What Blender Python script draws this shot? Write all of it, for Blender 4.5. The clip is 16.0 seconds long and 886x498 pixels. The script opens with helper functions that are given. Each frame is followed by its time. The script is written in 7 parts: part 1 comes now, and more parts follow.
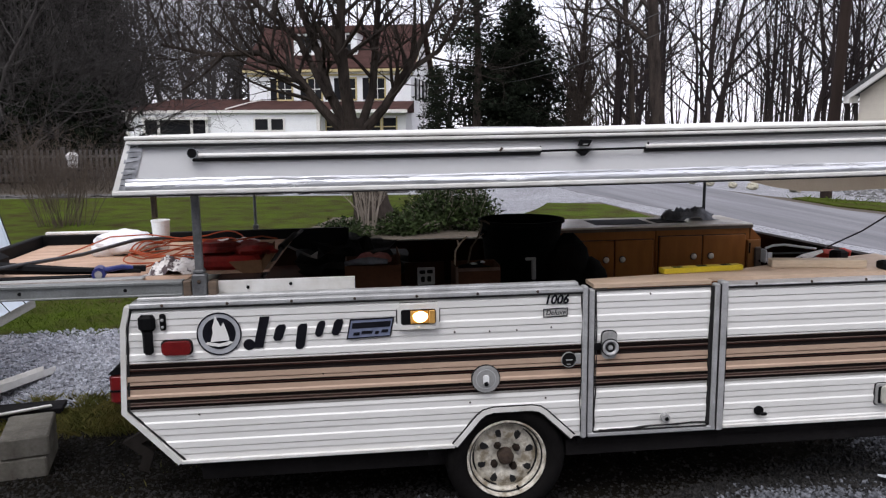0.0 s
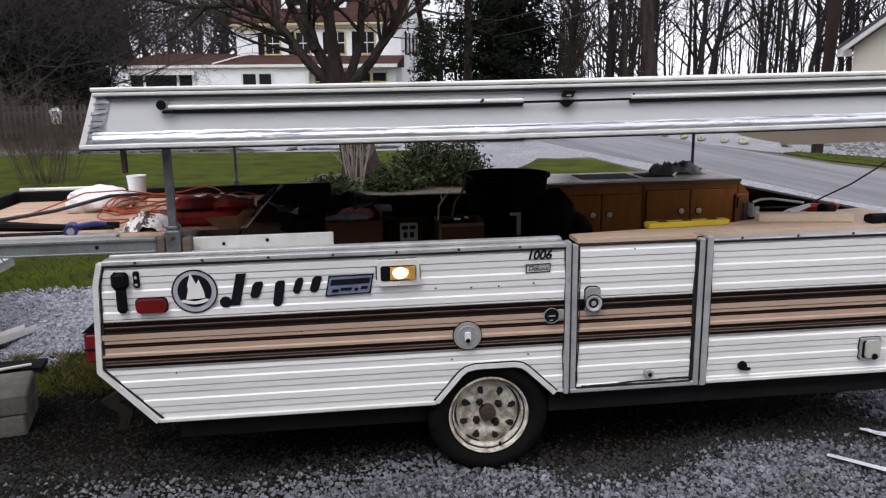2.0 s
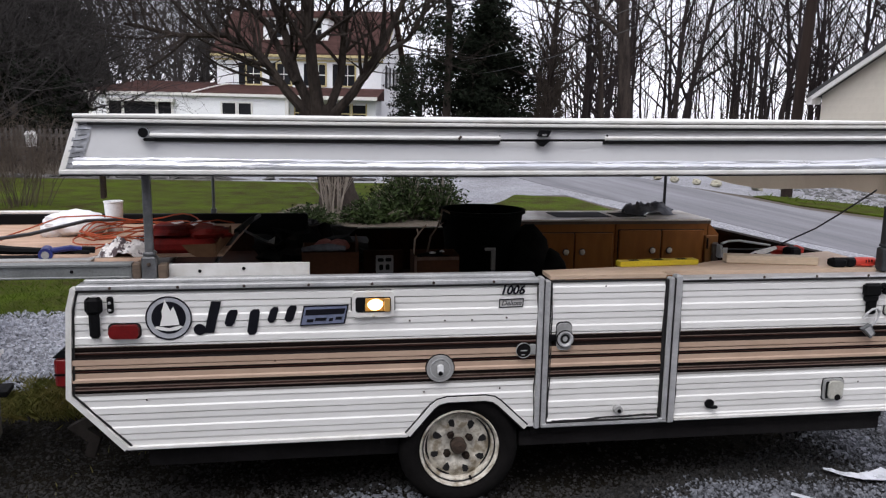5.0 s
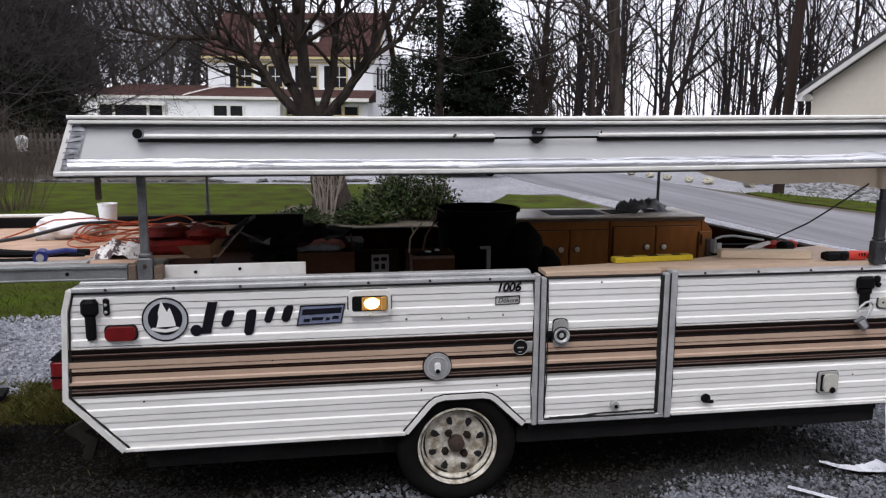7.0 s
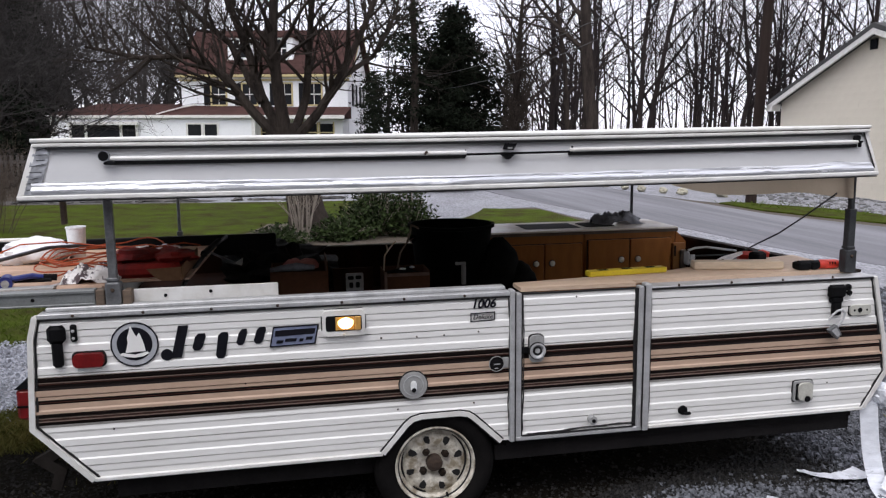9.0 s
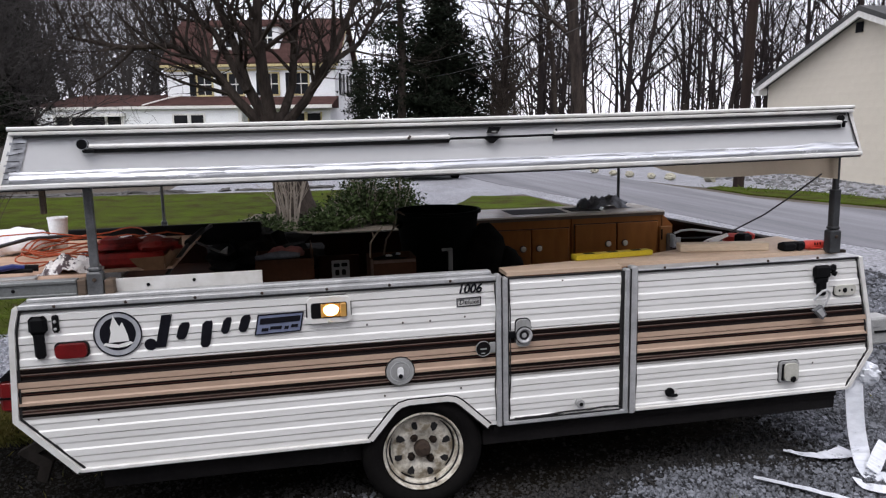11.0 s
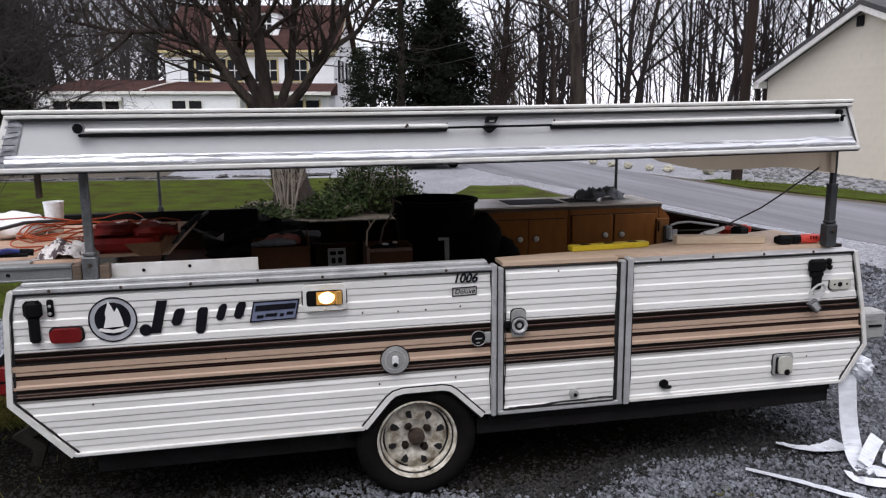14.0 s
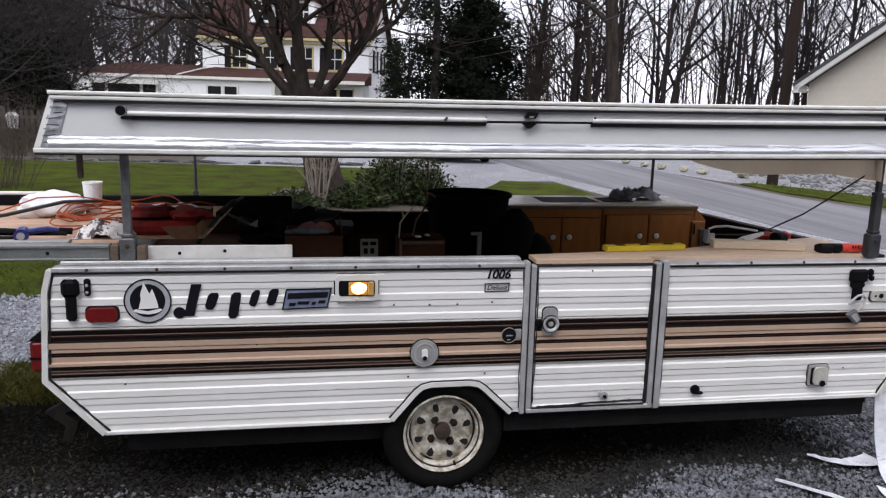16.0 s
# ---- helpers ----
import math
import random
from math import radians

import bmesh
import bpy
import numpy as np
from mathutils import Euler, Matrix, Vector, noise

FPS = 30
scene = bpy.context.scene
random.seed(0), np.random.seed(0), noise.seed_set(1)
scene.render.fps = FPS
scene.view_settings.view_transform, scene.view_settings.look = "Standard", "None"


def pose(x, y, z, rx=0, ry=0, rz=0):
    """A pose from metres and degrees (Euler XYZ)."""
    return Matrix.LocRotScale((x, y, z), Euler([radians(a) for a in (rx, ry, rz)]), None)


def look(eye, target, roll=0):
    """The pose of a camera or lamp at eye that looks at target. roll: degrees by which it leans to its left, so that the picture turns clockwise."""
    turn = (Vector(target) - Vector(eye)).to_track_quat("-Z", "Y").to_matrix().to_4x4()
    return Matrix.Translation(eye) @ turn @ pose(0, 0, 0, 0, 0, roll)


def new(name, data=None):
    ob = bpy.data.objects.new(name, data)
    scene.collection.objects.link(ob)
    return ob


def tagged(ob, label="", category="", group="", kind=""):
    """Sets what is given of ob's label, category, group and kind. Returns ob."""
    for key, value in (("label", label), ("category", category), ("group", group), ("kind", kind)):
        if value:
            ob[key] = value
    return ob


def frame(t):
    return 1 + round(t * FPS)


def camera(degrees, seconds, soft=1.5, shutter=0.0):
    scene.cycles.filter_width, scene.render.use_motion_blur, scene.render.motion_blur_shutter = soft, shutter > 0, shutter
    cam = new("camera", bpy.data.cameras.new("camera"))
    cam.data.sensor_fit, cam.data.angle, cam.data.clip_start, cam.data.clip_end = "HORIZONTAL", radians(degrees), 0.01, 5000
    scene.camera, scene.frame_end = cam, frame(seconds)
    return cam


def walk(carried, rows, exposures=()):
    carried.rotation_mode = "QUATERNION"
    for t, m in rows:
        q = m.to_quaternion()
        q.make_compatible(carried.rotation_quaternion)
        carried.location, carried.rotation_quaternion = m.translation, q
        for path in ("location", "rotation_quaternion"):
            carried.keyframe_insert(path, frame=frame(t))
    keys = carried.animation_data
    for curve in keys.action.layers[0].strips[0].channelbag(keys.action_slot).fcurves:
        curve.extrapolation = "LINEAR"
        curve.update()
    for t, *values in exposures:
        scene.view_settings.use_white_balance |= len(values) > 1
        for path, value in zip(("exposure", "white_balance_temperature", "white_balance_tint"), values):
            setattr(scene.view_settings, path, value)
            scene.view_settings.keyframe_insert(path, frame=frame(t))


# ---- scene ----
cam = camera(60.0, 16.0, soft=1.25)
PATH = [
    (0, (-0.582, -2.926, 1.599), (-0.361, -0.963, 1.285), -0.2),
    (0.5, (-0.562, -2.904, 1.588), (-0.478, -0.94, 1.216), -2.0),
    (1, (-0.57, -2.884, 1.586), (-0.379, -0.933, 1.186), -0.9),
    (1.5, (-0.54, -2.866, 1.581), (-0.334, -0.932, 1.115), -0.4),
    (2, (-0.531, -2.869, 1.582), (-0.292, -0.93, 1.157), -0.3),
    (2.5, (-0.53, -2.886, 1.585), (-0.279, -0.943, 1.185), -0.2),
    (3, (-0.527, -2.868, 1.58), (-0.248, -0.933, 1.16), -0.1),
    (3.5, (-0.531, -2.874, 1.582), (-0.301, -0.925, 1.193), 0.4),
    (4, (-0.531, -2.895, 1.588), (-0.251, -0.942, 1.26), 1.3),
    (4.5, (-0.541, -2.909, 1.588), (-0.206, -0.965, 1.256), 2.1),
    (4.7, (-0.537, -2.91, 1.589), (-0.226, -0.964, 1.252), 1.8),
    (6.8, (-0.542, -2.914, 1.578), (-0.22, -0.97, 1.237), 0.1),
    (7, (-0.547, -2.916, 1.579), (-0.226, -0.971, 1.243), 0.9),
    (7.5, (-0.547, -2.917, 1.584), (-0.202, -0.975, 1.256), 0.6),
    (8, (-0.549, -2.915, 1.584), (-0.242, -0.965, 1.263), 1.1),
    (8.5, (-0.543, -2.905, 1.582), (-0.285, -0.949, 1.253), 1.0),
    (9, (-0.525, -2.901, 1.587), (-0.148, -0.96, 1.289), 0.0),
    (9.2, (-0.514, -2.899, 1.594), (-0.024, -0.981, 1.306), 0.5),
    (11.3, (-0.499, -2.893, 1.57), (-0.103, -0.961, 1.241), -0.7),
    (11.5, (-0.494, -2.901, 1.579), (-0.091, -0.966, 1.276), -0.6),
    (12, (-0.491, -2.905, 1.58), (-0.056, -0.994, 1.182), -0.5),
    (12.5, (-0.494, -2.896, 1.574), (-0.047, -0.993, 1.151), -1.2),
    (13, (-0.489, -2.885, 1.569), (-0.066, -0.98, 1.13), -0.9),
    (13.5, (-0.489, -2.888, 1.572), (-0.073, -0.97, 1.187), -0.1),
    (14, (-0.499, -2.892, 1.571), (-0.092, -0.966, 1.216), 0.1),
    (14.5, (-0.498, -2.891, 1.572), (-0.108, -0.962, 1.217), -1.4),
    (15, (-0.505, -2.895, 1.567), (-0.173, -0.954, 1.221), -0.7),
    (15.5, (-0.515, -2.885, 1.571), (-0.154, -0.949, 1.221), 1.5),
    (16, (-0.523, -2.871, 1.571), (-0.185, -0.935, 1.198), 2.0),
]
walk(cam, [(t, look(eye, target, roll)) for t, eye, target, roll in PATH])

# ---- world, sun ----
world = bpy.data.worlds.new("overcast_sky")
scene.world = world
world.use_nodes = True
wn, wl = world.node_tree.nodes, world.node_tree.links
sky = wn.new("ShaderNodeTexSky")
sky.sky_type, sky.sun_disc = "NISHITA", False
sky.sun_elevation, sky.sun_rotation = radians(58), radians(215)
sky_gain = wn.new("ShaderNodeMix")
sky_gain.data_type = "RGBA"
sky_gain.blend_type = "MULTIPLY"
sky_gain.inputs[0].default_value = 1.0
sky_gain.inputs[7].default_value = (0.1, 0.1, 0.1, 1)
cloud = wn.new("ShaderNodeTexNoise")
cloud.inputs["Scale"].default_value = 2.2
cloud.inputs["Detail"].default_value = 5
cloud_ramp = wn.new("ShaderNodeValToRGB")
cloud_ramp.color_ramp.elements[0].position, cloud_ramp.color_ramp.elements[0].color = 0.3, (0.84, 0.834, 0.945, 1)
cloud_ramp.color_ramp.elements[1].position, cloud_ramp.color_ramp.elements[1].color = 0.7, (1.0, 0.98, 1.08, 1)
overcast = wn.new("ShaderNodeMix")
overcast.data_type = "RGBA"
overcast.inputs[0].default_value = 0.88
wl.new(sky.outputs[0], sky_gain.inputs[6])
wl.new(sky_gain.outputs[2], overcast.inputs[6])
wl.new(cloud.outputs["Fac"], cloud_ramp.inputs[0])
wl.new(cloud_ramp.outputs[0], overcast.inputs[7])
wl.new(overcast.outputs[2], wn["Background"].inputs[0])
wn["Background"].inputs[1].default_value = 1.55

sun = new("sun", bpy.data.lights.new("sun", "SUN"))
sun.data.energy, sun.data.angle, sun.data.color = 1.7, radians(30), (0.985, 0.98, 1.0)
sun.matrix_world = look((-5, -7, 14), (0, 0, 0))


# ---- materials ----
def rgb(c):
    return (c[0], c[1], c[2], 1.0)


def mat(name, color, dark=None, scale=6.0, rough=0.6, metal=0.0, bump=0.15, grain=60.0, contrast=0.5, stretch=(1, 1, 1), spread=0.0, kind="noise", depth=0.01, gloss=0.5, fleck=1.0):
    """Two scales of variation: broad stains between color and dark, fine grain in brightness and relief."""
    m = bpy.data.materials.new(name)
    m.use_nodes = True
    n, l = m.node_tree.nodes, m.node_tree.links
    shade = n["Principled BSDF"]
    shade.inputs["Roughness"].default_value = rough
    shade.inputs["Metallic"].default_value = metal
    shade.inputs["Specular IOR Level"].default_value = gloss
    dark = dark or tuple(v * 0.7 for v in color)
    co = n.new("ShaderNodeTexCoord")
    mp = n.new("ShaderNodeMapping")
    mp.inputs["Scale"].default_value = stretch
    l.new(co.outputs["Object"], mp.inputs[0])
    big = n.new("ShaderNodeTexNoise")
    big.inputs["Scale"].default_value = scale
    big.inputs["Detail"].default_value = 6
    big.inputs["Roughness"].default_value = 0.65
    l.new(mp.outputs[0], big.inputs["Vector"])
    ramp = n.new("ShaderNodeValToRGB")
    ramp.color_ramp.elements[0].position = 0.5 - contrast / 2 + 0.05
    ramp.color_ramp.elements[1].position = 0.5 + contrast / 2 - 0.1
    ramp.color_ramp.elements[0].color, ramp.color_ramp.elements[1].color = rgb(dark), rgb(color)
    l.new(big.outputs["Fac"], ramp.inputs[0])
    if kind == "noise":
        fine = n.new("ShaderNodeTexNoise")
        fine.inputs["Scale"].default_value = grain
        fine.inputs["Detail"].default_value = 4
        fout = fine.outputs["Fac"]
    else:
        fine = n.new("ShaderNodeTexVoronoi")
        fine.inputs["Scale"].default_value = grain
        fout = fine.outputs["Distance"]
    l.new(mp.outputs[0], fine.inputs["Vector"])
    fr = n.new("ShaderNodeMapRange")
    fr.inputs["To Min"].default_value, fr.inputs["To Max"].default_value = (1 - 0.28 * fleck, 1 + 0.2 * fleck) if kind == "noise" else (0.55, 1.3)
    l.new(fout, fr.inputs["Value"])
    mul = n.new("ShaderNodeMix")
    mul.data_type, mul.blend_type = "RGBA", "MULTIPLY"
    mul.inputs[0].default_value = 1.0
    l.new(ramp.outputs[0], mul.inputs[6])
    l.new(fr.outputs[0], mul.inputs[7])
    out = mul.outputs[2]
    if kind == "cells":
        pick = n.new("ShaderNodeMix")
        pick.data_type, pick.blend_type = "RGBA", "OVERLAY"
        pick.inputs[0].default_value = 0.45
        grey = n.new("ShaderNodeRGBToBW")
        l.new(fine.outputs["Color"], grey.inputs[0])
        l.new(out, pick.inputs[6])
        l.new(grey.outputs[0], pick.inputs[7])
        out = pick.outputs[2]
    if spread > 0:
        hsv = n.new("ShaderNodeHueSaturation")
        geo = n.new("ShaderNodeNewGeometry")
        oi = n.new("ShaderNodeObjectInfo")
        add = n.new("ShaderNodeMath")
        add.operation = "ADD"
        l.new(geo.outputs["Random Per Island"], add.inputs[0])
        l.new(oi.outputs["Random"], add.inputs[1])
        mr = n.new("ShaderNodeMapRange")
        mr.inputs["From Max"].default_value = 2.0
        mr.inputs["To Min"].default_value, mr.inputs["To Max"].default_value = 1 - spread, 1 + spread
        l.new(add.outputs[0], mr.inputs["Value"])
        l.new(mr.outputs[0], hsv.inputs["Value"])
        l.new(out, hsv.inputs["Color"])
        out = hsv.outputs[0]
    l.new(out, shade.inputs["Base Color"])
    rr = n.new("ShaderNodeMapRange")
    rr.inputs["To Min"].default_value, rr.inputs["To Max"].default_value = max(0.03, rough - 0.12), min(1, rough + 0.12)
    l.new(big.outputs["Fac"], rr.inputs["Value"])
    l.new(rr.outputs[0], shade.inputs["Roughness"])
    if bump:
        b = n.new("ShaderNodeBump")
        b.inputs["Strength"].default_value, b.inputs["Distance"].default_value = bump, depth
        l.new(fout, b.inputs["Height"])
        l.new(b.outputs[0], shade.inputs["Normal"])
    return m


def glow(name, color, strength):
    m = bpy.data.materials.new(name)
    m.use_nodes = True
    shade = m.node_tree.nodes["Principled BSDF"]
    shade.inputs["Base Color"].default_value = rgb(color)
    shade.inputs["Emission Color"].default_value = rgb(color)
    shade.inputs["Emission Strength"].default_value = strength
    return m


WHITE = mat("white_aluminium_siding", (0.84, 0.83, 0.80), (0.74, 0.73, 0.69), 2.0, 0.42, 0, 0.0, 60, 0.6, (1, 1, 1.5), fleck=0.08)
WHITE_TRIM = mat("white_painted_trim", (0.76, 0.75, 0.72), (0.6, 0.58, 0.53), 10.0, 0.45, 0, 0.02, 90, fleck=0.2)
ROOF_SKIN = mat("roof_skin_off_white", (0.66, 0.66, 0.66), (0.58, 0.58, 0.58), 1.5, 0.5, 0, 0.0, 60, 0.7, (0.6, 1, 1), fleck=0.12)
ALU = mat("dull_aluminium", (0.56, 0.56, 0.56), (0.38, 0.38, 0.38), 12.0, 0.42, 0.3, 0.08, 160)
GALV = mat("galvanised_steel", (0.20, 0.205, 0.21), (0.09, 0.09, 0.09), 18.0, 0.5, 0.5, 0.1, 120)
GALV_LIGHT = mat("grey_foil_tape", (0.42, 0.43, 0.45), (0.26, 0.27, 0.29), 20.0, 0.35, 0.5, 0.3, 40, 0.5)
FOIL = mat("crinkled_foil_tape", (0.92, 0.93, 0.95), (0.66, 0.68, 0.72), 14.0, 0.25, 0.55, 0.5, 22, 0.5, (0.22, 1, 2.8), depth=0.012)
DARK_STEEL = mat("dark_grey_steel", (0.055, 0.057, 0.06), (0.03, 0.031, 0.033), 14.0, 0.6, 0.2, 0.1, 100, gloss=0.25)
BLACK = mat("black_plastic", (0.006, 0.006, 0.007), (0.0035, 0.0035, 0.0035), 10.0, 0.65, 0, 0.05, 100, gloss=0.1)
# serves real seals and joints, and strips drawn as shadow
BLACKLINE = mat("black_seal_and_shadow", (0.007, 0.006, 0.006), None, 20.0, 0.7, 0, 0.2, 90)
STRIPE_DARK = mat("dark_brown_stripe_vinyl", (0.005, 0.003, 0.0025), (0.009, 0.005, 0.004), 9.0, 0.7, 0, 0.04, 120, gloss=0.1)
STRIPE_BROWN = mat("brown_stripe_vinyl", (0.075, 0.028, 0.021), (0.045, 0.017, 0.013), 9.0, 0.65, 0, 0.04, 120, gloss=0.12)
STRIPE_TAN = mat("tan_stripe_vinyl", (0.50, 0.36, 0.265), (0.42, 0.295, 0.215), 3.0, 0.55, 0, 0.0, 60, gloss=0.3, fleck=0.25)
STRIPE_TAUPE = mat("taupe_stripe_vinyl", (0.21, 0.150, 0.125), (0.15, 0.105, 0.085), 6.0, 0.6, 0, 0.0, 60, gloss=0.2, fleck=0.3)
STRIPE_GREY = mat("grey_pinstripe", (0.3, 0.28, 0.26), None, 9.0, 0.5, 0, 0.04, 120)
RUBBER = mat("weathered_tyre_rubber", (0.006, 0.0056, 0.0056), (0.011, 0.010, 0.0095), 8.0, 0.95, 0, 0.25, 80, gloss=0.06)
RIM = mat("chalky_cream_wheel_paint", (0.70, 0.66, 0.57), (0.26, 0.215, 0.15), 19.0, 0.65, 0, 0.2, 70, 0.34)
RUST = mat("rusty_hub", (0.07, 0.045, 0.03), (0.03, 0.02, 0.015), 30.0, 0.85, 0.2, 0.5, 90)
LUG = mat("dark_rusted_nuts", (0.030, 0.020, 0.015), (0.012, 0.009, 0.007), 30.0, 0.8, 0.2, 0.4, 90, gloss=0.15)
FRAME = mat("dark_chassis_steel", (0.007, 0.007, 0.008), (0.013, 0.011, 0.010), 9.0, 0.8, 0.1, 0.15, 60, gloss=0.12)
RAIL_STEEL = mat("dusty_chassis_paint", (0.020, 0.018, 0.018), (0.011, 0.010, 0.010), 6.0, 0.85, 0.0, 0.15, 60, gloss=0.12)
RED_LENS = mat("red_plastic_lens", (0.19, 0.008, 0.009), (0.10, 0.005, 0.005), 10.0, 0.3, 0, 0.1, 160)
GREY_PLASTIC = mat("grey_plastic", (0.36, 0.36, 0.35), (0.26, 0.26, 0.25), 14.0, 0.5, 0, 0.06, 120)
CREAM_PLASTIC = mat("yellowed_plastic", (0.56, 0.55, 0.49), (0.40, 0.39, 0.33), 14.0, 0.45, 0, 0.05, 120)
LOGO_DARK = mat("navy_black_decal", (0.006, 0.006, 0.009), (0.011, 0.011, 0.016), 20.0, 0.7, 0, 0.04, 150, gloss=0.1)
LOGO_GREY = mat("grey_decal", (0.46, 0.47, 0.49), (0.36, 0.37, 0.40), 20.0, 0.5, 0, 0.04, 150)
LOGO_BLUE = mat("faded_blue_decal", (0.22, 0.25, 0.36), (0.12, 0.14, 0.22), 25.0, 0.5, 0, 0.04, 150)
LAMP_ON = glow("lit_bulb", (1.0, 0.68, 0.32), 6.5)
AMBER = mat("amber_lens", (0.62, 0.36, 0.10), (0.45, 0.22, 0.05), 20.0, 0.2, 0, 0.2, 90)
PLY = mat("raw_plywood", (0.60, 0.45, 0.33), (0.50, 0.36, 0.25), 3.0, 0.65, 0, 0.1, 40, 0.5, (1, 7, 7))
PLY_DIRTY = mat("stained_plywood", (0.55, 0.37, 0.26), (0.34, 0.21, 0.135), 4.0, 0.7, 0, 0.12, 40, 0.5, (1, 5, 5))
PINE = mat("pine_board", (0.68, 0.56, 0.42), (0.57, 0.44, 0.30), 3.0, 0.6, 0, 0.1, 30, 0.5, (1, 9, 9))
OLDWOOD = mat("old_grey_wood", (0.17, 0.12, 0.085), (0.09, 0.065, 0.045), 6.0, 0.8, 0, 0.25, 40, 0.5, (1, 8, 8))
CABINET = mat("varnished_oak_cabinet", (0.43, 0.165, 0.040), (0.27, 0.095, 0.022), 2.2, 0.5, 0, 0.06, 30, 0.6, (1, 1, 0.22), gloss=0.25)
COUNTER = mat("cream_laminate", (0.90, 0.84, 0.75), (0.78, 0.71, 0.62), 6.0, 0.13, 0, 0.01, 90, gloss=0.6)
PANEL = mat("dark_wood_panelling", (0.030, 0.011, 0.006), (0.014, 0.006, 0.004), 3.0, 0.9, 0, 0.06, 40, 0.5, (4, 1, 0.3), gloss=0.08)
DARKCLOTH = mat("dark_fabric", (0.007, 0.007, 0.007), (0.012, 0.011, 0.01), 10.0, 0.95, 0, 0.3, 150, gloss=0.1)
GREYCLOTH = mat("charcoal_cloth", (0.21, 0.22, 0.245), (0.06, 0.063, 0.07), 12.0, 0.9, 0, 0.4, 120)
CARDBOARD = mat("cardboard", (0.10, 0.045, 0.024), (0.06, 0.027, 0.015), 5.0, 0.85, 0, 0.1, 60, gloss=0.1)
PLASTIC_BAG = mat("white_plastic_bag", (0.88, 0.88, 0.88), (0.76, 0.76, 0.78), 14.0, 0.4, 0, 0.5, 22)
RAG = mat("spotted_rag", (0.76, 0.73, 0.71), (0.09, 0.065, 0.07), 20.0, 0.9, 0, 0.35, 80, 0.2)
WHITE_PLASTIC = mat("white_plastic", (0.86, 0.86, 0.85), (0.78, 0.78, 0.76), 8.0, 0.4, 0, 0.04, 120)
CORD = mat("orange_cord_rubber", (0.42, 0.085, 0.03), (0.30, 0.055, 0.02), 10.0, 0.6, 0, 0.05, 120, gloss=0.2)
HOSE = mat("black_rubber_hose", (0.025, 0.027, 0.03), (0.045, 0.048, 0.055), 8.0, 0.45, 0, 0.05, 120)
BLUE = mat("blue_tool_plastic", (0.02, 0.035, 0.20), (0.012, 0.02, 0.12), 14.0, 0.35, 0, 0.05, 120)
REDBOX = mat("red_vinyl", (0.25, 0.016, 0.012), (0.08, 0.007, 0.006), 9.0, 0.6, 0, 0.2, 60, 0.4, gloss=0.2)
TOOLRED = mat("red_tool_plastic", (0.62, 0.05, 0.03), (0.45, 0.03, 0.02), 12.0, 0.4, 0, 0.05, 120)
YELLOW = mat("yellow_painted_metal", (0.66, 0.50, 0.02), (0.52, 0.38, 0.015), 9.0, 0.4, 0, 0.06, 120)
GREENBIN = mat("dark_green_plastic_bin", (0.0022, 0.003, 0.0026), (0.003, 0.004, 0.004), 5.0, 0.8, 0, 0.05, 90, gloss=0.05)
CANVAS = mat("tan_canvas_flap", (0.57, 0.50, 0.41), (0.46, 0.39, 0.31), 3.0, 0.85, 0, 0.15, 200)
HAZE_TWIG = mat("pale_brown_twigs", (0.095, 0.075, 0.060), (0.055, 0.043, 0.034), 3.0, 0.9, 0, 0, 40, spread=0.3, gloss=0.08)
FLAP = mat("sunlit_tan_canvas", (0.53, 0.45, 0.36), (0.43, 0.36, 0.28), 3.0, 0.9, 0, 0.15, 200, gloss=0.1)
veil = FLAP.node_tree.nodes.new("ShaderNodeBsdfTranslucent")
veil.inputs[0].default_value = (0.54, 0.45, 0.34, 1)
veil_mix = FLAP.node_tree.nodes.new("ShaderNodeMixShader")
veil_mix.inputs[0].default_value = 0.5
FLAP.node_tree.links.new(FLAP.node_tree.nodes["Principled BSDF"].outputs[0], veil_mix.inputs[1])
FLAP.node_tree.links.new(veil.outputs[0], veil_mix.inputs[2])
FLAP.node_tree.links.new(veil_mix.outputs[0], FLAP.node_tree.nodes["Material Output"].inputs[0])
JACK = mat("rusty_jack_steel", (0.034, 0.029, 0.026), (0.018, 0.015, 0.013), 12.0, 0.9, 0.1, 0.2, 80, gloss=0.1)
SLIDE = mat("dull_steel_channel", (0.24, 0.25, 0.245), (0.15, 0.155, 0.15), 9.0, 0.5, 0.4, 0.08, 120)
DARK_TRIM = mat("dark_wood_trim", (0.030, 0.022, 0.018), (0.014, 0.010, 0.009), 5.0, 0.85, 0, 0.1, 60, 0.5, (1, 6, 6), gloss=0.1)
KNOB = mat("cream_knob_plastic", (0.88, 0.83, 0.72), (0.80, 0.74, 0.62), 14.0, 0.4, 0, 0.02, 120)
EAVE = mat("weathered_eave_board", (0.40, 0.39, 0.36), (0.25, 0.24, 0.21), 5.0, 0.85, 0, 0.2, 40, 0.5, (6, 1, 6))
BACKWALL = mat("unseen_wall_grey", (0.34, 0.33, 0.31), (0.28, 0.27, 0.25), 1.0, 0.8, 0, 0.1, 30)
PAVER = mat("dirty_paver_concrete", (0.23, 0.215, 0.185), (0.12, 0.11, 0.09), 7.0, 0.95, 0, 0.5, 70, 0.5, spread=0.1, gloss=0.1)
CONCRETE = mat("weathered_concrete_block", (0.30, 0.29, 0.265), (0.18, 0.172, 0.15), 7.0, 0.9, 0, 0.4, 70, 0.5, spread=0.12, gloss=0.2)
METAL_ROOF = mat("white_ribbed_metal_sheet", (0.70, 0.785, 0.85), (0.62, 0.70, 0.765), 2.0, 0.45, 0.05, 0.0, 90, fleck=0.1)
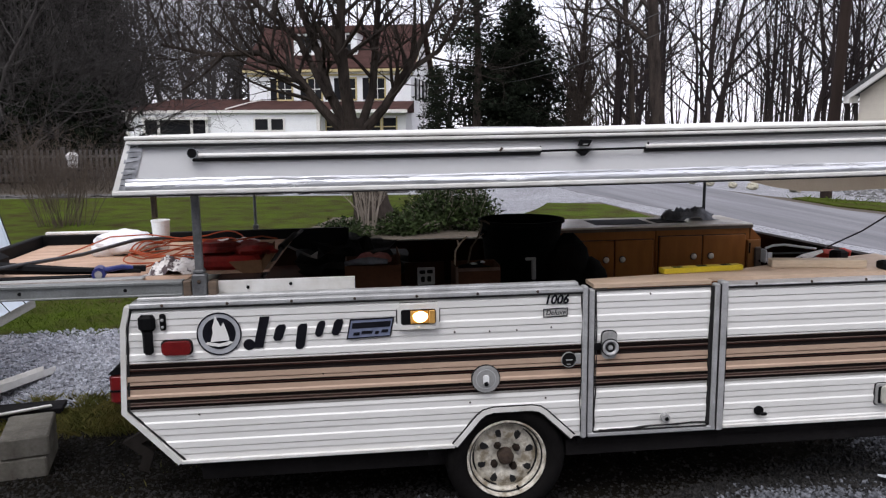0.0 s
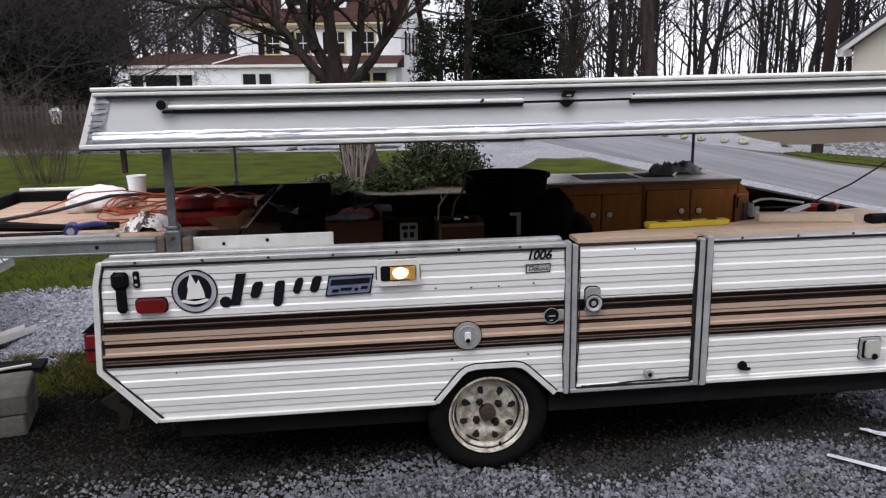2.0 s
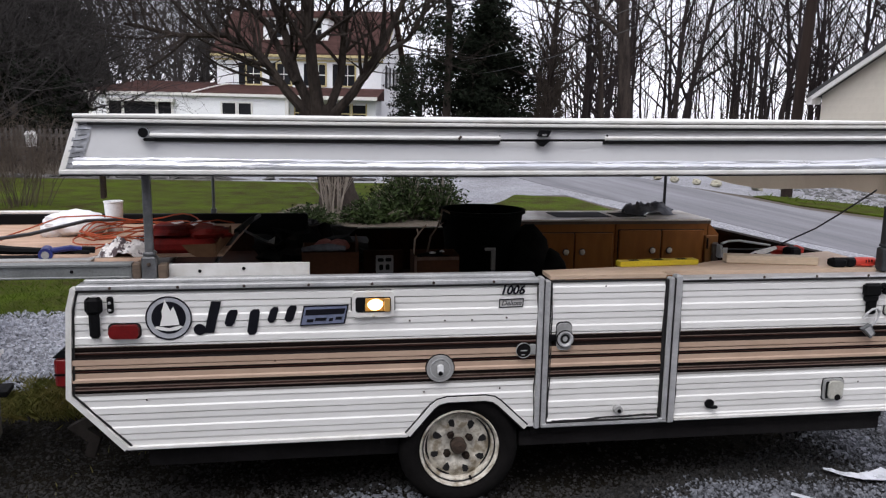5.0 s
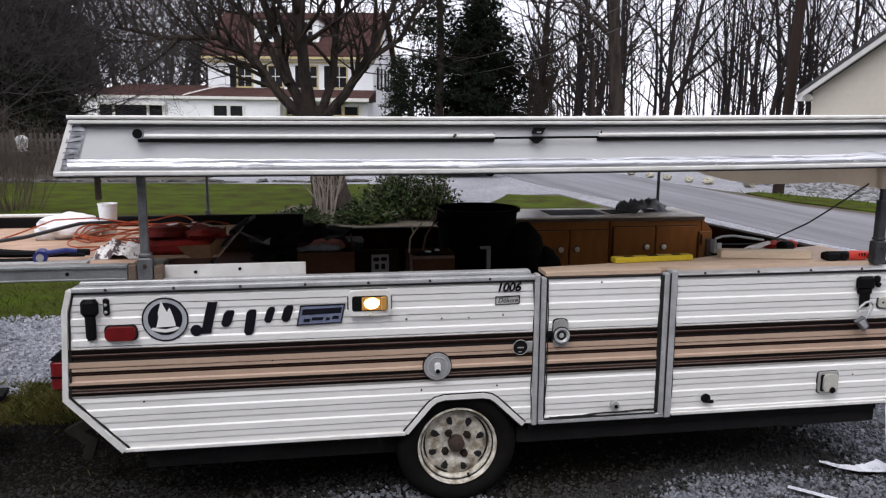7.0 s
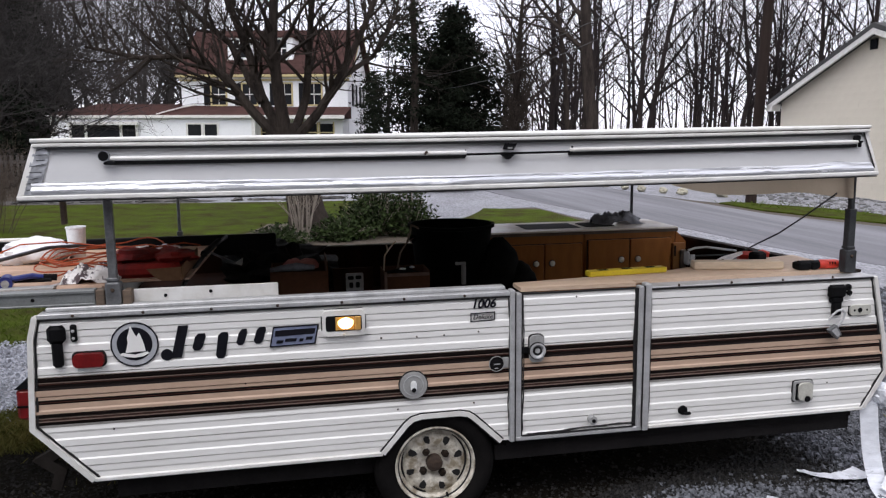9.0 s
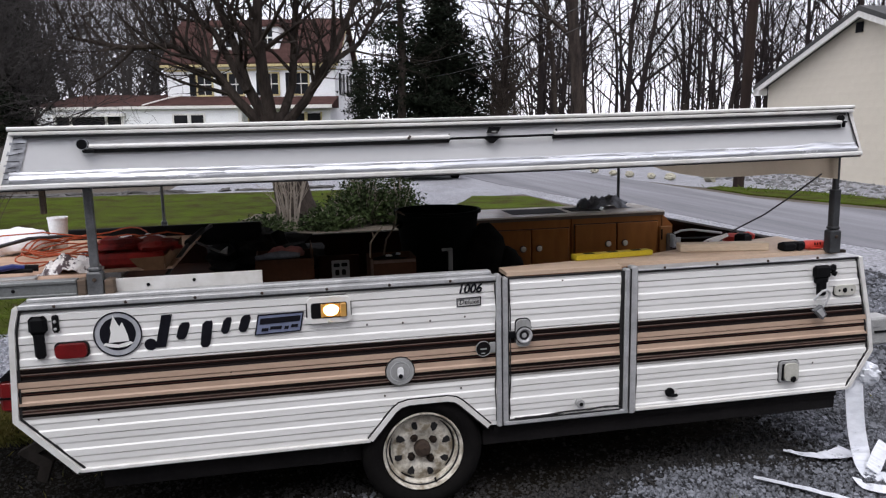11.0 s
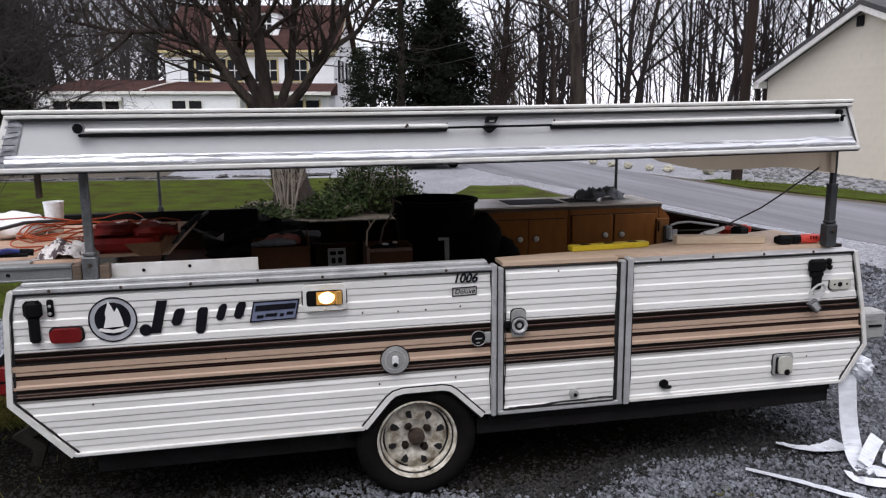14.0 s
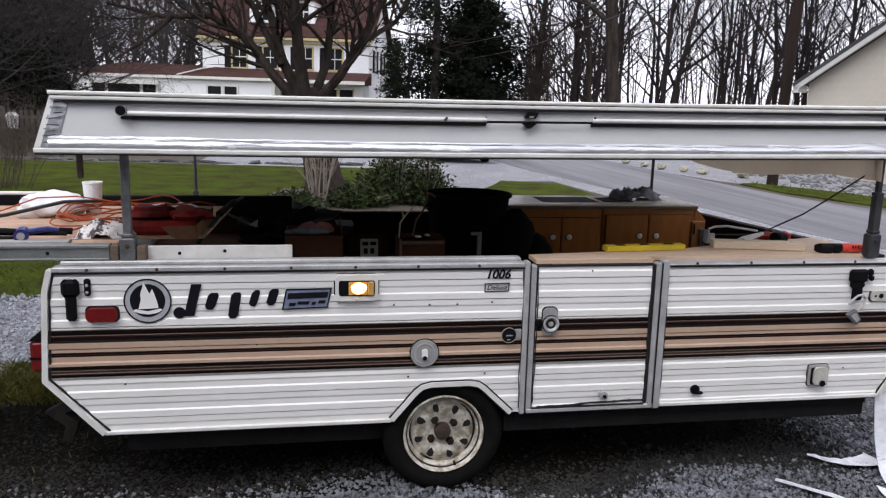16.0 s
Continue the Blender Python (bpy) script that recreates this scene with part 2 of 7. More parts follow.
TAPE = mat("white_tape_backing", (0.80, 0.82, 0.86), (0.60, 0.62, 0.66), 9.0, 0.3, 0.25, 0.12, 26, 0.5, (1, 1, 2.5), fleck=0.3)
GRAVEL = mat("crushed_blue_grey_gravel", (0.088, 0.090, 0.097), (0.036, 0.035, 0.036), 1.3, 0.9, 0, 1.0, 120, 0.6, kind="cells", depth=0.03, gloss=0.2)
GRAVEL_LIGHT = mat("pale_gravel", (0.33, 0.335, 0.36), (0.22, 0.22, 0.235), 0.9, 0.9, 0, 0.8, 34, 0.6, kind="cells", depth=0.03)
STONE = mat("gravel_stones", (0.192, 0.201, 0.223), (0.068, 0.069, 0.074), 3.0, 0.9, 0, 0.0, 90, 0.6, spread=0.95, gloss=0.2)
# dirty stones whose colour also holds the shade under the trailer
SHADED_STONE = mat("shade_dark_stones", (0.050, 0.048, 0.046), (0.017, 0.0155, 0.0145), 3.0, 0.95, 0, 0.0, 90, 0.6, spread=0.7, gloss=0.05)
PALE_STONE = mat("pale_gravel_stones", (0.42, 0.435, 0.475), (0.24, 0.245, 0.265), 2.0, 0.9, 0, 0.0, 90, 0.6, spread=0.7, gloss=0.2)
# dirt with the trailer's shade put into its colour
SHADE_DIRT = mat("shade_dark_dirt", (0.016, 0.0135, 0.010), (0.008, 0.007, 0.0055), 4.0, 0.95, 0, 0.8, 50, 0.5, depth=0.03, gloss=0.03)
ASPHALT = mat("worn_asphalt", (0.215, 0.215, 0.23), (0.125, 0.125, 0.135), 0.6, 0.9, 0, 0.3, 120, 0.4, (2.4, 0.12, 1), gloss=0.2)
LAWN = mat("spring_lawn_turf", (0.064, 0.094, 0.009), (0.040, 0.031, 0.012), 1.7, 1.0, 0, 0.9, 30, 0.45, depth=0.05, gloss=0.05)
BLADE = mat("grass_blades", (0.076, 0.117, 0.012), (0.042, 0.057, 0.010), 3.4, 0.9, 0, 0, 60, 0.45, spread=0.4, gloss=0.1)
DRYGRASS = mat("dry_grass", (0.26, 0.225, 0.075), (0.125, 0.135, 0.036), 6.0, 0.9, 0, 0, 60, 0.4, spread=0.4, gloss=0.1)
LEAFLITTER = mat("woodland_floor", (0.085, 0.066, 0.045), (0.045, 0.036, 0.025), 0.6, 0.95, 0, 0.6, 9, 0.6, depth=0.1)
BARK = mat("grey_brown_bark", (0.048, 0.038, 0.032), (0.016, 0.0125, 0.011), 5.0, 0.95, 0, 0.8, 26, 0.45, (1, 1, 0.25), depth=0.06, gloss=0.1)
BARK_WOODS = mat("woodland_bark", (0.030, 0.024, 0.0235), (0.012, 0.0095, 0.0095), 1.5, 0.95, 0, 0.5, 12, 0.6, (1, 1, 0.25), spread=0.5, gloss=0.08)
BARK_GREY = mat("grey_thicket_bark", (0.072, 0.066, 0.063), (0.032, 0.029, 0.028), 3.0, 0.95, 0, 0, 30, 0.6, spread=0.6, gloss=0.08)
PALE_STEM = mat("pale_shrub_stems", (0.28, 0.24, 0.20), (0.17, 0.14, 0.11), 6.0, 0.85, 0, 0.3, 40, spread=0.25)
NEEDLES = mat("dark_evergreen_needles", (0.012, 0.017, 0.009), (0.006, 0.009, 0.005), 1.5, 0.9, 0, 0, 40, 0.6, spread=0.5, gloss=0.1)
SHRUBLEAF = mat("shrub_leaves", (0.034, 0.052, 0.014), (0.013, 0.020, 0.007), 3.0, 0.8, 0, 0, 40, 0.5, spread=0.5, gloss=0.15)
BROWNTWIG = mat("brown_brush_twigs", (0.075, 0.060, 0.050), (0.036, 0.029, 0.024), 3.0, 0.9, 0, 0, 40, spread=0.4, gloss=0.08)
VINYL = mat("white_vinyl_siding", (0.86, 0.87, 0.88), (0.80, 0.81, 0.82), 0.6, 0.55, 0, 0.03, 30)
SHINGLE = mat("rusty_brown_shingles", (0.078, 0.043, 0.038), (0.042, 0.024, 0.022), 0.8, 1.0, 0, 0.5, 7, 0.5, (1, 1, 3), spread=0.2, gloss=0.02)
YELLOW_TRIM = mat("ochre_trim_paint", (0.56, 0.47, 0.24), (0.44, 0.36, 0.17), 2.0, 0.6, 0, 0.05, 30)
SHUTTER = mat("black_shutters", (0.010, 0.011, 0.013), (0.016, 0.016, 0.018), 3.0, 0.8, 0, 0.05, 30, gloss=0.1)
WINDOW = mat("dark_window_glass", (0.010, 0.011, 0.013), (0.02, 0.021, 0.023), 0.7, 0.25, 0, 0.0, 10, gloss=0.12)
GARAGE = mat("cream_block_wall", (0.70, 0.65, 0.545), (0.62, 0.57, 0.47), 1.2, 0.85, 0, 0.15, 40, 0.6, spread=0.035, gloss=0.2)
GARAGE_ROOF = mat("dark_asphalt_shingles", (0.04, 0.04, 0.042), (0.06, 0.058, 0.056), 1.0, 0.9, 0, 0.3, 30)
POLEWOOD = mat("creosoted_pole", (0.034, 0.024, 0.020), (0.016, 0.011, 0.0095), 4.0, 0.9, 0, 0.35, 30, 0.5, (1, 1, 0.15), gloss=0.1)
WHITE_CAR = mat("white_car_paint", (0.78, 0.79, 0.8), (0.7, 0.71, 0.72), 1.0, 0.2, 0, 0.0, 30)
LIMESTONE = mat("pale_rocks", (0.42, 0.40, 0.31), (0.28, 0.26, 0.20), 4.0, 0.85, 0, 0.4, 20, spread=0.15)
ROCK_GREY = mat("grey_edging_stone", (0.13, 0.125, 0.12), (0.05, 0.048, 0.045), 3.0, 0.95, 0, 0.5, 20, spread=0.5, gloss=0.1)
RUBBLE = mat("grey_rubble_stone", (0.30, 0.30, 0.30), (0.15, 0.15, 0.15), 5.0, 0.95, 0, 0.4, 30, spread=0.5, gloss=0.1)
RUBBLE_PATH = mat("dull_path_gravel", (0.15, 0.145, 0.14), (0.07, 0.066, 0.062), 2.0, 0.95, 0, 0.6, 20, 0.6, kind="cells", depth=0.03, gloss=0.1)
GREYFENCE = mat("weathered_fence_boards", (0.12, 0.11, 0.105), (0.06, 0.055, 0.052), 3.0, 0.9, 0, 0.2, 30, spread=0.2)


# ---- mesh helpers ----
class Shape:
    """A mesh under construction: plain lists of corners and faces."""

    def __init__(self):
        self.v, self.f = [], []

    def add(self, verts, faces):
        k = len(self.v)
        self.v += [tuple(p) for p in verts]
        self.f += [tuple(k + i for i in f) for f in faces]
        return self

    def box(self, x0, x1, y0, y1, z0, z1, m=None, c=0.0):
        """A box, its upright and level edges cut by c."""
        if c <= 0:
            vs = [(x, y, z) for z in (z0, z1) for y in (y0, y1) for x in (x0, x1)]
            fs = [(0, 2, 3, 1), (4, 5, 7, 6), (0, 1, 5, 4), (2, 6, 7, 3), (0, 4, 6, 2), (1, 3, 7, 5)]
        else:
            c = min(c, (x1 - x0) * 0.45, (y1 - y0) * 0.45, (z1 - z0) * 0.45)
            vs, fs = [], []
            for z, e in ((z0, c), (z0 + c, 0), (z1 - c, 0), (z1, c)):
                a, b, p, q = x0 + e, x1 - e, y0 + e, y1 - e
                vs += [(a + c, p, z), (b - c, p, z), (b, p + c, z), (b, q - c, z), (b - c, q, z), (a + c, q, z), (a, q - c, z), (a, p + c, z)]
            fs.append(tuple(range(7, -1, -1)))
            for k in range(3):
                for i in range(8):
                    j = (i + 1) % 8
                    fs.append((8 * k + i, 8 * k + j, 8 * k + 8 + j, 8 * k + 8 + i))
            fs.append(tuple(range(24, 32)))
        if m is not None:
            vs = [m @ Vector(p) for p in vs]
        return self.add(vs, fs)

    def prism(self, pts, y0, y1):
        """An outline in x and z, drawn out from y0 to y1."""
        n = len(pts)
        vs = [(x, y0, z) for x, z in pts] + [(x, y1, z) for x, z in pts]
        fs = [tuple(range(n)), tuple(range(2 * n - 1, n - 1, -1))] + [(i, i + n, (i + 1) % n + n, (i + 1) % n) for i in range(n)]
        return self.add(vs, fs)

    def slab(self, pts, z0, z1):
        """An outline in x and y, drawn up from z0 to z1."""
        n = len(pts)
        vs = [(x, y, z0) for x, y in pts] + [(x, y, z1) for x, y in pts]
        fs = [tuple(range(n - 1, -1, -1)), tuple(range(n, 2 * n))] + [(i, (i + 1) % n, (i + 1) % n + n, i + n) for i in range(n)]
        return self.add(vs, fs)

    def lathe(self, prof, center, axis="y", n=32):
        """A profile of (radius, along) turned about an axis through center."""
        vs, fs = [], []
        for r, a in prof:
            for i in range(n):
                t = 2 * math.pi * i / n
                p, q = r * math.cos(t), r * math.sin(t)
                d = (p, a, q) if axis == "y" else (p, q, a) if axis == "z" else (a, p, q)
                vs.append((center[0] + d[0], center[1] + d[1], center[2] + d[2]))
        for k in range(len(prof) - 1):
            for i in range(n):
                j = (i + 1) % n
                fs.append((k * n + i, k * n + j, (k + 1) * n + j, (k + 1) * n + i))
        return self.add(vs, fs)

    def tube(self, pts, radii, n=8, cap=True):
        pts = [Vector(p) for p in pts]
        if not hasattr(radii, "__len__"):
            radii = [radii] * len(pts)
        vs, fs = [], []
        side = None
        for k, p in enumerate(pts):
            d = (pts[min(k + 1, len(pts) - 1)] - pts[max(k - 1, 0)])
            d = d.normalized() if d.length > 1e-9 else Vector((0, 0, 1))
            if side is None:
                side = d.cross(Vector((0.31, 0.95, 0.07)))
                if side.length < 1e-3:
                    side = d.cross(Vector((1, 0, 0)))
            side = (side - d * side.dot(d)).normalized()
            up = d.cross(side)
            for i in range(n):
                t = 2 * math.pi * i / n
                vs.append(p + (side * math.cos(t) + up * math.sin(t)) * radii[k])
        for k in range(len(pts) - 1):
            for i in range(n):
                j = (i + 1) % n
                fs.append((k * n + i, k * n + j, (k + 1) * n + j, (k + 1) * n + i))
        if cap:
            fs += [tuple(range(n - 1, -1, -1)), tuple((len(pts) - 1) * n + i for i in range(n))]
        return self.add(vs, fs)

    def blob(self, c, r, rough=0.2, seed=0, nu=14, nv=9, freq=2.0):
        """A lumpy rounded body with half-axes r about c."""
        vs, fs = [], []
        for j in range(nv + 1):
            ph = math.pi * j / nv
            for i in range(nu):
                th = 2 * math.pi * i / nu
                d = Vector((math.sin(ph) * math.cos(th), math.sin(ph) * math.sin(th), math.cos(ph)))
                k = 1 + rough * noise.noise(d * freq + Vector((seed * 7.3, seed * 1.7, 0))) + 0.5 * rough * noise.noise(d * freq * 2.7 + Vector((seed, 0, 3)))
                vs.append((c[0] + d.x * r[0] * k, c[1] + d.y * r[1] * k, c[2] + d.z * r[2] * k))
        for j in range(nv):
            for i in range(nu):
                fs.append((j * nu + i, (j + 1) * nu + i, (j + 1) * nu + (i + 1) % nu, j * nu + (i + 1) % nu))
        return self.add(vs, fs)

    def moved(self, m):
        self.v = [tuple(m @ Vector(p)) for p in self.v]
        return self

    def mesh(self, name, smooth=False):
        me = bpy.data.meshes.new(name)
        me.from_pydata(self.v, [], self.f)
        bm = bmesh.new()
        bm.from_mesh(me)
        if len(bm.faces) < 60000:
            bmesh.ops.recalc_face_normals(bm, faces=bm.faces)
        bm.to_mesh(me)
        bm.free()
        if smooth:
            me.polygons.foreach_set("use_smooth", [True] * len(me.polygons))
            me.set_sharp_from_angle(angle=radians(40))
        return me


def part(name, shape, material, parent, label="", smooth=False):
    ob = new(name, shape.mesh(name, smooth))
    ob.data.materials.append(material)
    ob.parent = parent
    return tagged(ob, label)


def share(name, mesh, m, parent):
    ob = new(name, mesh)
    ob.parent = parent
    ob.matrix_basis = m
    return ob


def thing(name, label, category, m=None, group="", kind=""):
    ob = new(name)
    ob.empty_display_size = 0.1
    if m is not None:
        ob.matrix_basis = m
    return tagged(ob, label, category, group, kind)


def solo(name, shape, material, label, category, group="", kind="", smooth=False, m=None):
    ob = new(name, shape.mesh(name, smooth))
    ob.data.materials.append(material)
    if m is not None:
        ob.matrix_basis = m
    return tagged(ob, label, category, group, kind)


def text_part(name, body, size, m, material, parent, label, bold=0.0, shear=0.0):
    cu = bpy.data.curves.new(name, "FONT")
    cu.body, cu.size, cu.extrude, cu.offset, cu.shear = body, size, 0.0006, bold, shear
    cu.align_x, cu.align_y = "CENTER", "CENTER"
    cu.materials.append(material)
    ob = new(name, cu)
    ob.parent = parent
    ob.matrix_basis = m
    return tagged(ob, label)


# ---- ground ----
def wavy(points, amp, seed, step=0.6):
    """An outline with an uneven edge."""
    out = []
    n = len(points)
    for i in range(n):
        a, b = Vector(points[i]), Vector(points[(i + 1) % n])
        k = max(1, min(60, int((b - a).length / step)))
        d = (b - a).normalized()
        for j in range(k):
            p = a.lerp(b, j / k)
            w = amp * noise.noise(Vector((p.x * 0.9, p.y * 0.9, seed))) + amp * 0.5 * noise.noise(Vector((p.x * 2.9, p.y * 2.9, seed)))
            out.append((p.x - d.y * w, p.y + d.x * w))
    return out


solo("ground", Shape().box(-400, 400, -400, 400, -0.5, 0.0), LEAFLITTER, "brown leaf-littered earth reaching to the horizon", "ground", kind="structure")
solo("gravel_yard", Shape().slab(wavy([(-9, -12), (14, -12), (9.5, 2), (6.6, 4.2), (2.4, 3.9), (-2.4, 3.25), (-9, 3.3)], 0.12, 1.0), -0.2, 0.004), GRAVEL, "blue-grey crushed gravel yard under the trailer", "gravel", kind="structure")
solo("lawn", Shape().slab(wavy([(-40, 3.1), (-2.4, 3.2), (2.2, 3.6), (1.9, 9.5), (1.6, 15.3), (-10, 15.6), (-40, 17)], 0.16, 2.0), -0.2, 0.010), LAWN, "bright green spring lawn, rough and patchy", "lawn", kind="structure")
# hidden ground, added to throw light back onto the house front
solo("bounce_lawn", Shape().slab(wavy([(-40, 30), (-3, 30.5), (4, 31), (4, 47), (-40, 58)], 0.3, 12.0, 2.0), -0.2, 0.010), LAWN, "unseen green lawn added to bounce light onto the house", "lawn", kind="structure")
solo("grass_verge", Shape().slab(wavy([(2.7, 4.6), (5.2, 4.6), (4.7, 9), (4.55, 12.5), (3.5, 12.9), (2.5, 11)], 0.12, 3.0), -0.2, 0.010), LAWN, "green grass verge between driveway and road", "grass", kind="structure")
solo("driveway", Shape().slab(wavy([(1.6, 15.2), (1.9, 9.5), (2.4, 3.9), (2.9, 4.3), (2.6, 11), (3.6, 12.8), (4.8, 13), (4.6, 30), (-3, 30), (-3.2, 16.5), (-2.6, 15.5)], 0.08, 4.0), -0.2, 0.006), GRAVEL_LIGHT, "pale gravel driveway beside the lawn", "driveway", kind="structure")
solo("road", Shape().slab([(7.9, -14), (6.55, 4.5), (6.25, 5.65), (6.02, 6.7), (5.96, 8.1), (5.85, 9.4), (5.32, 11.7), (4.82, 15.3), (4.4, 24), (3.6, 60), (-20, 160), (-12, 160), (8.2, 60), (8.35, 20), (8.5, 15), (8.65, 10.6), (9.6, 7.5), (13.5, -14)], -0.2, 0.014), ASPHALT, "grey worn asphalt lane running past the yard", "road", kind="structure")
solo("road_shoulder", Shape().slab(wavy([(6.65, 4.5), (6.35, 5.65), (6.12, 6.7), (6.06, 8.1), (5.95, 9.4), (5.40, 11.7), (4.9, 15.3), (4.4, 15.3), (4.7, 11.6), (5.12, 8.0), (5.28, 5.5), (5.40, 3.9), (5.55, 3.0), (6.9, -14), (8.0, -14)], 0.05, 8.0), -0.2, 0.009), GRAVEL_LIGHT, "pale gravel shoulder along the lane", "shoulder", kind="structure")
solo("grass_strip", Shape().slab(wavy([(8.95, 11.3), (9.9, 8.3), (13, 2), (14, 2), (10.9, 9.0), (10.5, 11.4), (9.4, 13.2), (9.0, 13)], 0.10, 5.0), -0.2, 0.03), LAWN, "narrow grass strip along the far road edge", "grass", kind="structure")
solo("gravel_apron", Shape().slab(wavy([(8.4, 20), (8.6, 15), (9.1, 13), (10.5, 11.4), (11, 9), (14, 2), (20, 2), (20, 24), (8.5, 26)], 0.15, 6.0), -0.2, 0.008), GRAVEL_LIGHT, "rough gravel and rubble in front of the garage", "gravel", kind="structure")
# dark patch drawn where the trailer shades the ground
solo("shaded_dirt_patch", Shape().slab(wavy([(-2.3, 0.4), (-1.7, -0.02), (-0.9, -0.10), (0.0, 0.04), (1.3, 0.26), (2.2, 0.62), (2.3, 1.1), (2.0, 1.9), (-1.6, 2.1), (-2.4, 1.7)], 0.26, 7.0, 0.10), -0.2, 0.009), SHADE_DIRT, "dark dirt under and behind the trailer, coloured for its shade", "dirt", kind="structure")


solo("garden_path", Shape().slab(wavy([(-14, 15.9), (-2.7, 15.5), (-3.1, 16.5), (-14, 17.0)], 0.12, 31.0), -0.2, 0.0065), RUBBLE_PATH, "dull grey gravel path behind the lawn", "path", kind="structure")
solo("pale_gravel", Shape().slab(wavy([(-9, 1.45), (-2.5, 1.5), (-1.5, 1.65), (-1.3, 3.2), (-2.4, 3.3), (-9, 3.35)], 0.14, 17.0, 0.2), -0.2, 0.0075), GRAVEL_LIGHT, "clean pale blue-grey gravel beside the shed", "gravel", kind="structure")

solo("mulch_bed", Shape().slab(wavy([(-1.35, 7.7), (0.2, 7.45), (1.55, 7.75), (1.75, 8.7), (1.4, 9.6), (0.1, 10.9), (-1.0, 10.8), (-1.3, 9.3)], 0.16, 27.0, 0.25), -0.2, 0.016), LEAFLITTER, "brown leaf-covered planting bed round the shrubs", "garden bed", kind="structure")
# unseen wall, added to block low sky light from behind the camera
solo("unseen_blocker_wall", Shape().box(-11, 10, -8.9, -8.5, -0.2, 5.6), BACKWALL, "plain grey unseen wall added to block low sky light", "wall", kind="structure")


# ---- the trailer ----
trailer = thing("camper_trailer", "white pop-up camper trailer with brown stripes and raised roof", "trailer", pose(0, 0, 0, 0, -0.57, 0))
PITCH = 0.0806
PHASE = 0.8477
# one course of the siding, from its ledge down: share of the pitch, height of the sheet
COURSE = [(0.0, 0.0), (0.07, 0.0045), (0.36, 0.0045), (0.366, -0.009), (0.398, -0.009), (0.404, 0.0025), (0.66, 0.0025), (0.75, 0.0), (0.985, 0.0), (1.0, 0.0)]


def relief(z):
    s = ((PHASE - z) % PITCH) / PITCH
    for (a, u), (b, v) in zip(COURSE, COURSE[1:]):
        if s <= b:
            return -(u + (v - u) * (s - a) / (b - a))
    return 0.0


def levels(z0, z1, drop=0.0):
    out = {z0, z1}
    for k in range(-2, 10):
        for share_, _ in COURSE[:-1]:
            z = PHASE - (k + share_) * PITCH
            z = z - drop if z < 0.53 + drop else z
            if z0 < z < z1:
                out.add(round(z, 5))
    return sorted(out)


def outline(points):
    """x against z along a broken line of (x, z), from low to high."""
    def at(z):
        for (xa, za), (xb, zb) in zip(points, points[1:]):
            if z <= zb or (xb, zb) == points[-1]:
                if zb == za:
                    return xb
                return xa + (xb - xa) * min(1, max(0, (z - za) / (zb - za)))
        return points[-1][0]
    return at


def siding(z0, z1, left, right, y=0.0, lift=0.0, flip=1, extra=(), drop=0.0):
    """Ribbed sheet between two outlines; every course has a ledge and a lap groove, the lowest courses set down by drop."""
    s = Shape()
    zs = sorted(set(levels(z0, z1, drop)) | {e for e in extra if z0 < e < z1})
    rows = []
    for z in zs:
        yy = y + flip * (relief(z + drop if z < 0.53 else z) - lift)
        rows.append(((left(z), yy, z), (right(z), yy, z)))
    for (a, b), (c, d) in zip(rows, rows[1:]):
        s.add([a, b, d, c], [(0, 1, 2, 3)])
    return s


L_EDGE = outline([(-1.283, 0.323), (-1.478, 0.535), (-1.456, 0.873), (-1.432, 0.951)])
R_EDGE = outline([(1.968, 0.346), (2.072, 0.512), (2.047, 0.66), (1.982, 0.945)])
ARCH_L = outline([(-0.196, 0.328), (-0.096, 0.448), (-0.050, 0.466)])
ARCH_R = outline([(0.278, 0.336), (0.160, 0.452), (0.115, 0.466)])
TOP, BOTTOM = 0.948, 0.328
KINKS = (0.535, 0.873, 0.512, 0.66, 0.452, 0.456)
BANDS = [(0.7255, 0.5375, STRIPE_DARK, 0.0009), (0.7285, 0.7258, STRIPE_TAUPE, 0.0009), (0.7078, 0.7035, STRIPE_TAUPE, 0.0018), (0.7012, 0.6990, STRIPE_BROWN, 0.0018), (0.6795, 0.6420, STRIPE_TAN, 0.0018),
         (0.6345, 0.6310, STRIPE_BROWN, 0.0018), (0.6255, 0.5900, STRIPE_TAN, 0.0018), (0.5748, 0.5705, STRIPE_TAUPE, 0.0018), (0.5685, 0.5660, STRIPE_BROWN, 0.0018), (0.5640, 0.5590, STRIPE_TAUPE, 0.0018), (0.5465, 0.5375, STRIPE_GREY, 0.0018)]


def striped(parent, left, right):
    for hi, lo, m, lift in BANDS:
        part("stripe", siding(lo, hi, left, right, lift=lift, extra=KINKS), m, parent)


const = lambda v: (lambda z: v)
rear = Shape()
rear.add(*(lambda s: (s.v, s.f))(siding(0.466, TOP, L_EDGE, const(0.318), extra=KINKS, drop=0.033)))
rear.add(*(lambda s: (s.v, s.f))(siding(BOTTOM, 0.466, L_EDGE, ARCH_L, extra=KINKS, drop=0.033)))
rear.add(*(lambda s: (s.v, s.f))(siding(0.336, 0.466, ARCH_R, const(0.318), extra=KINKS, drop=0.033)))
rear_side = part("side_panel", rear, WHITE, trailer, "ribbed white siding with a cut-out over the wheel")
striped(rear_side, L_EDGE, const(0.318))
front_side = part("side_panel", siding(BOTTOM + 0.018, TOP, const(0.925), R_EDGE, extra=KINKS), WHITE, trailer, "ribbed white siding ahead of the door")
striped(front_side, const(0.925), R_EDGE)
door = part("door", siding(0.352, 0.944, const(0.372), const(0.856)), WHITE, trailer, "white lower half-door with stripes across it")
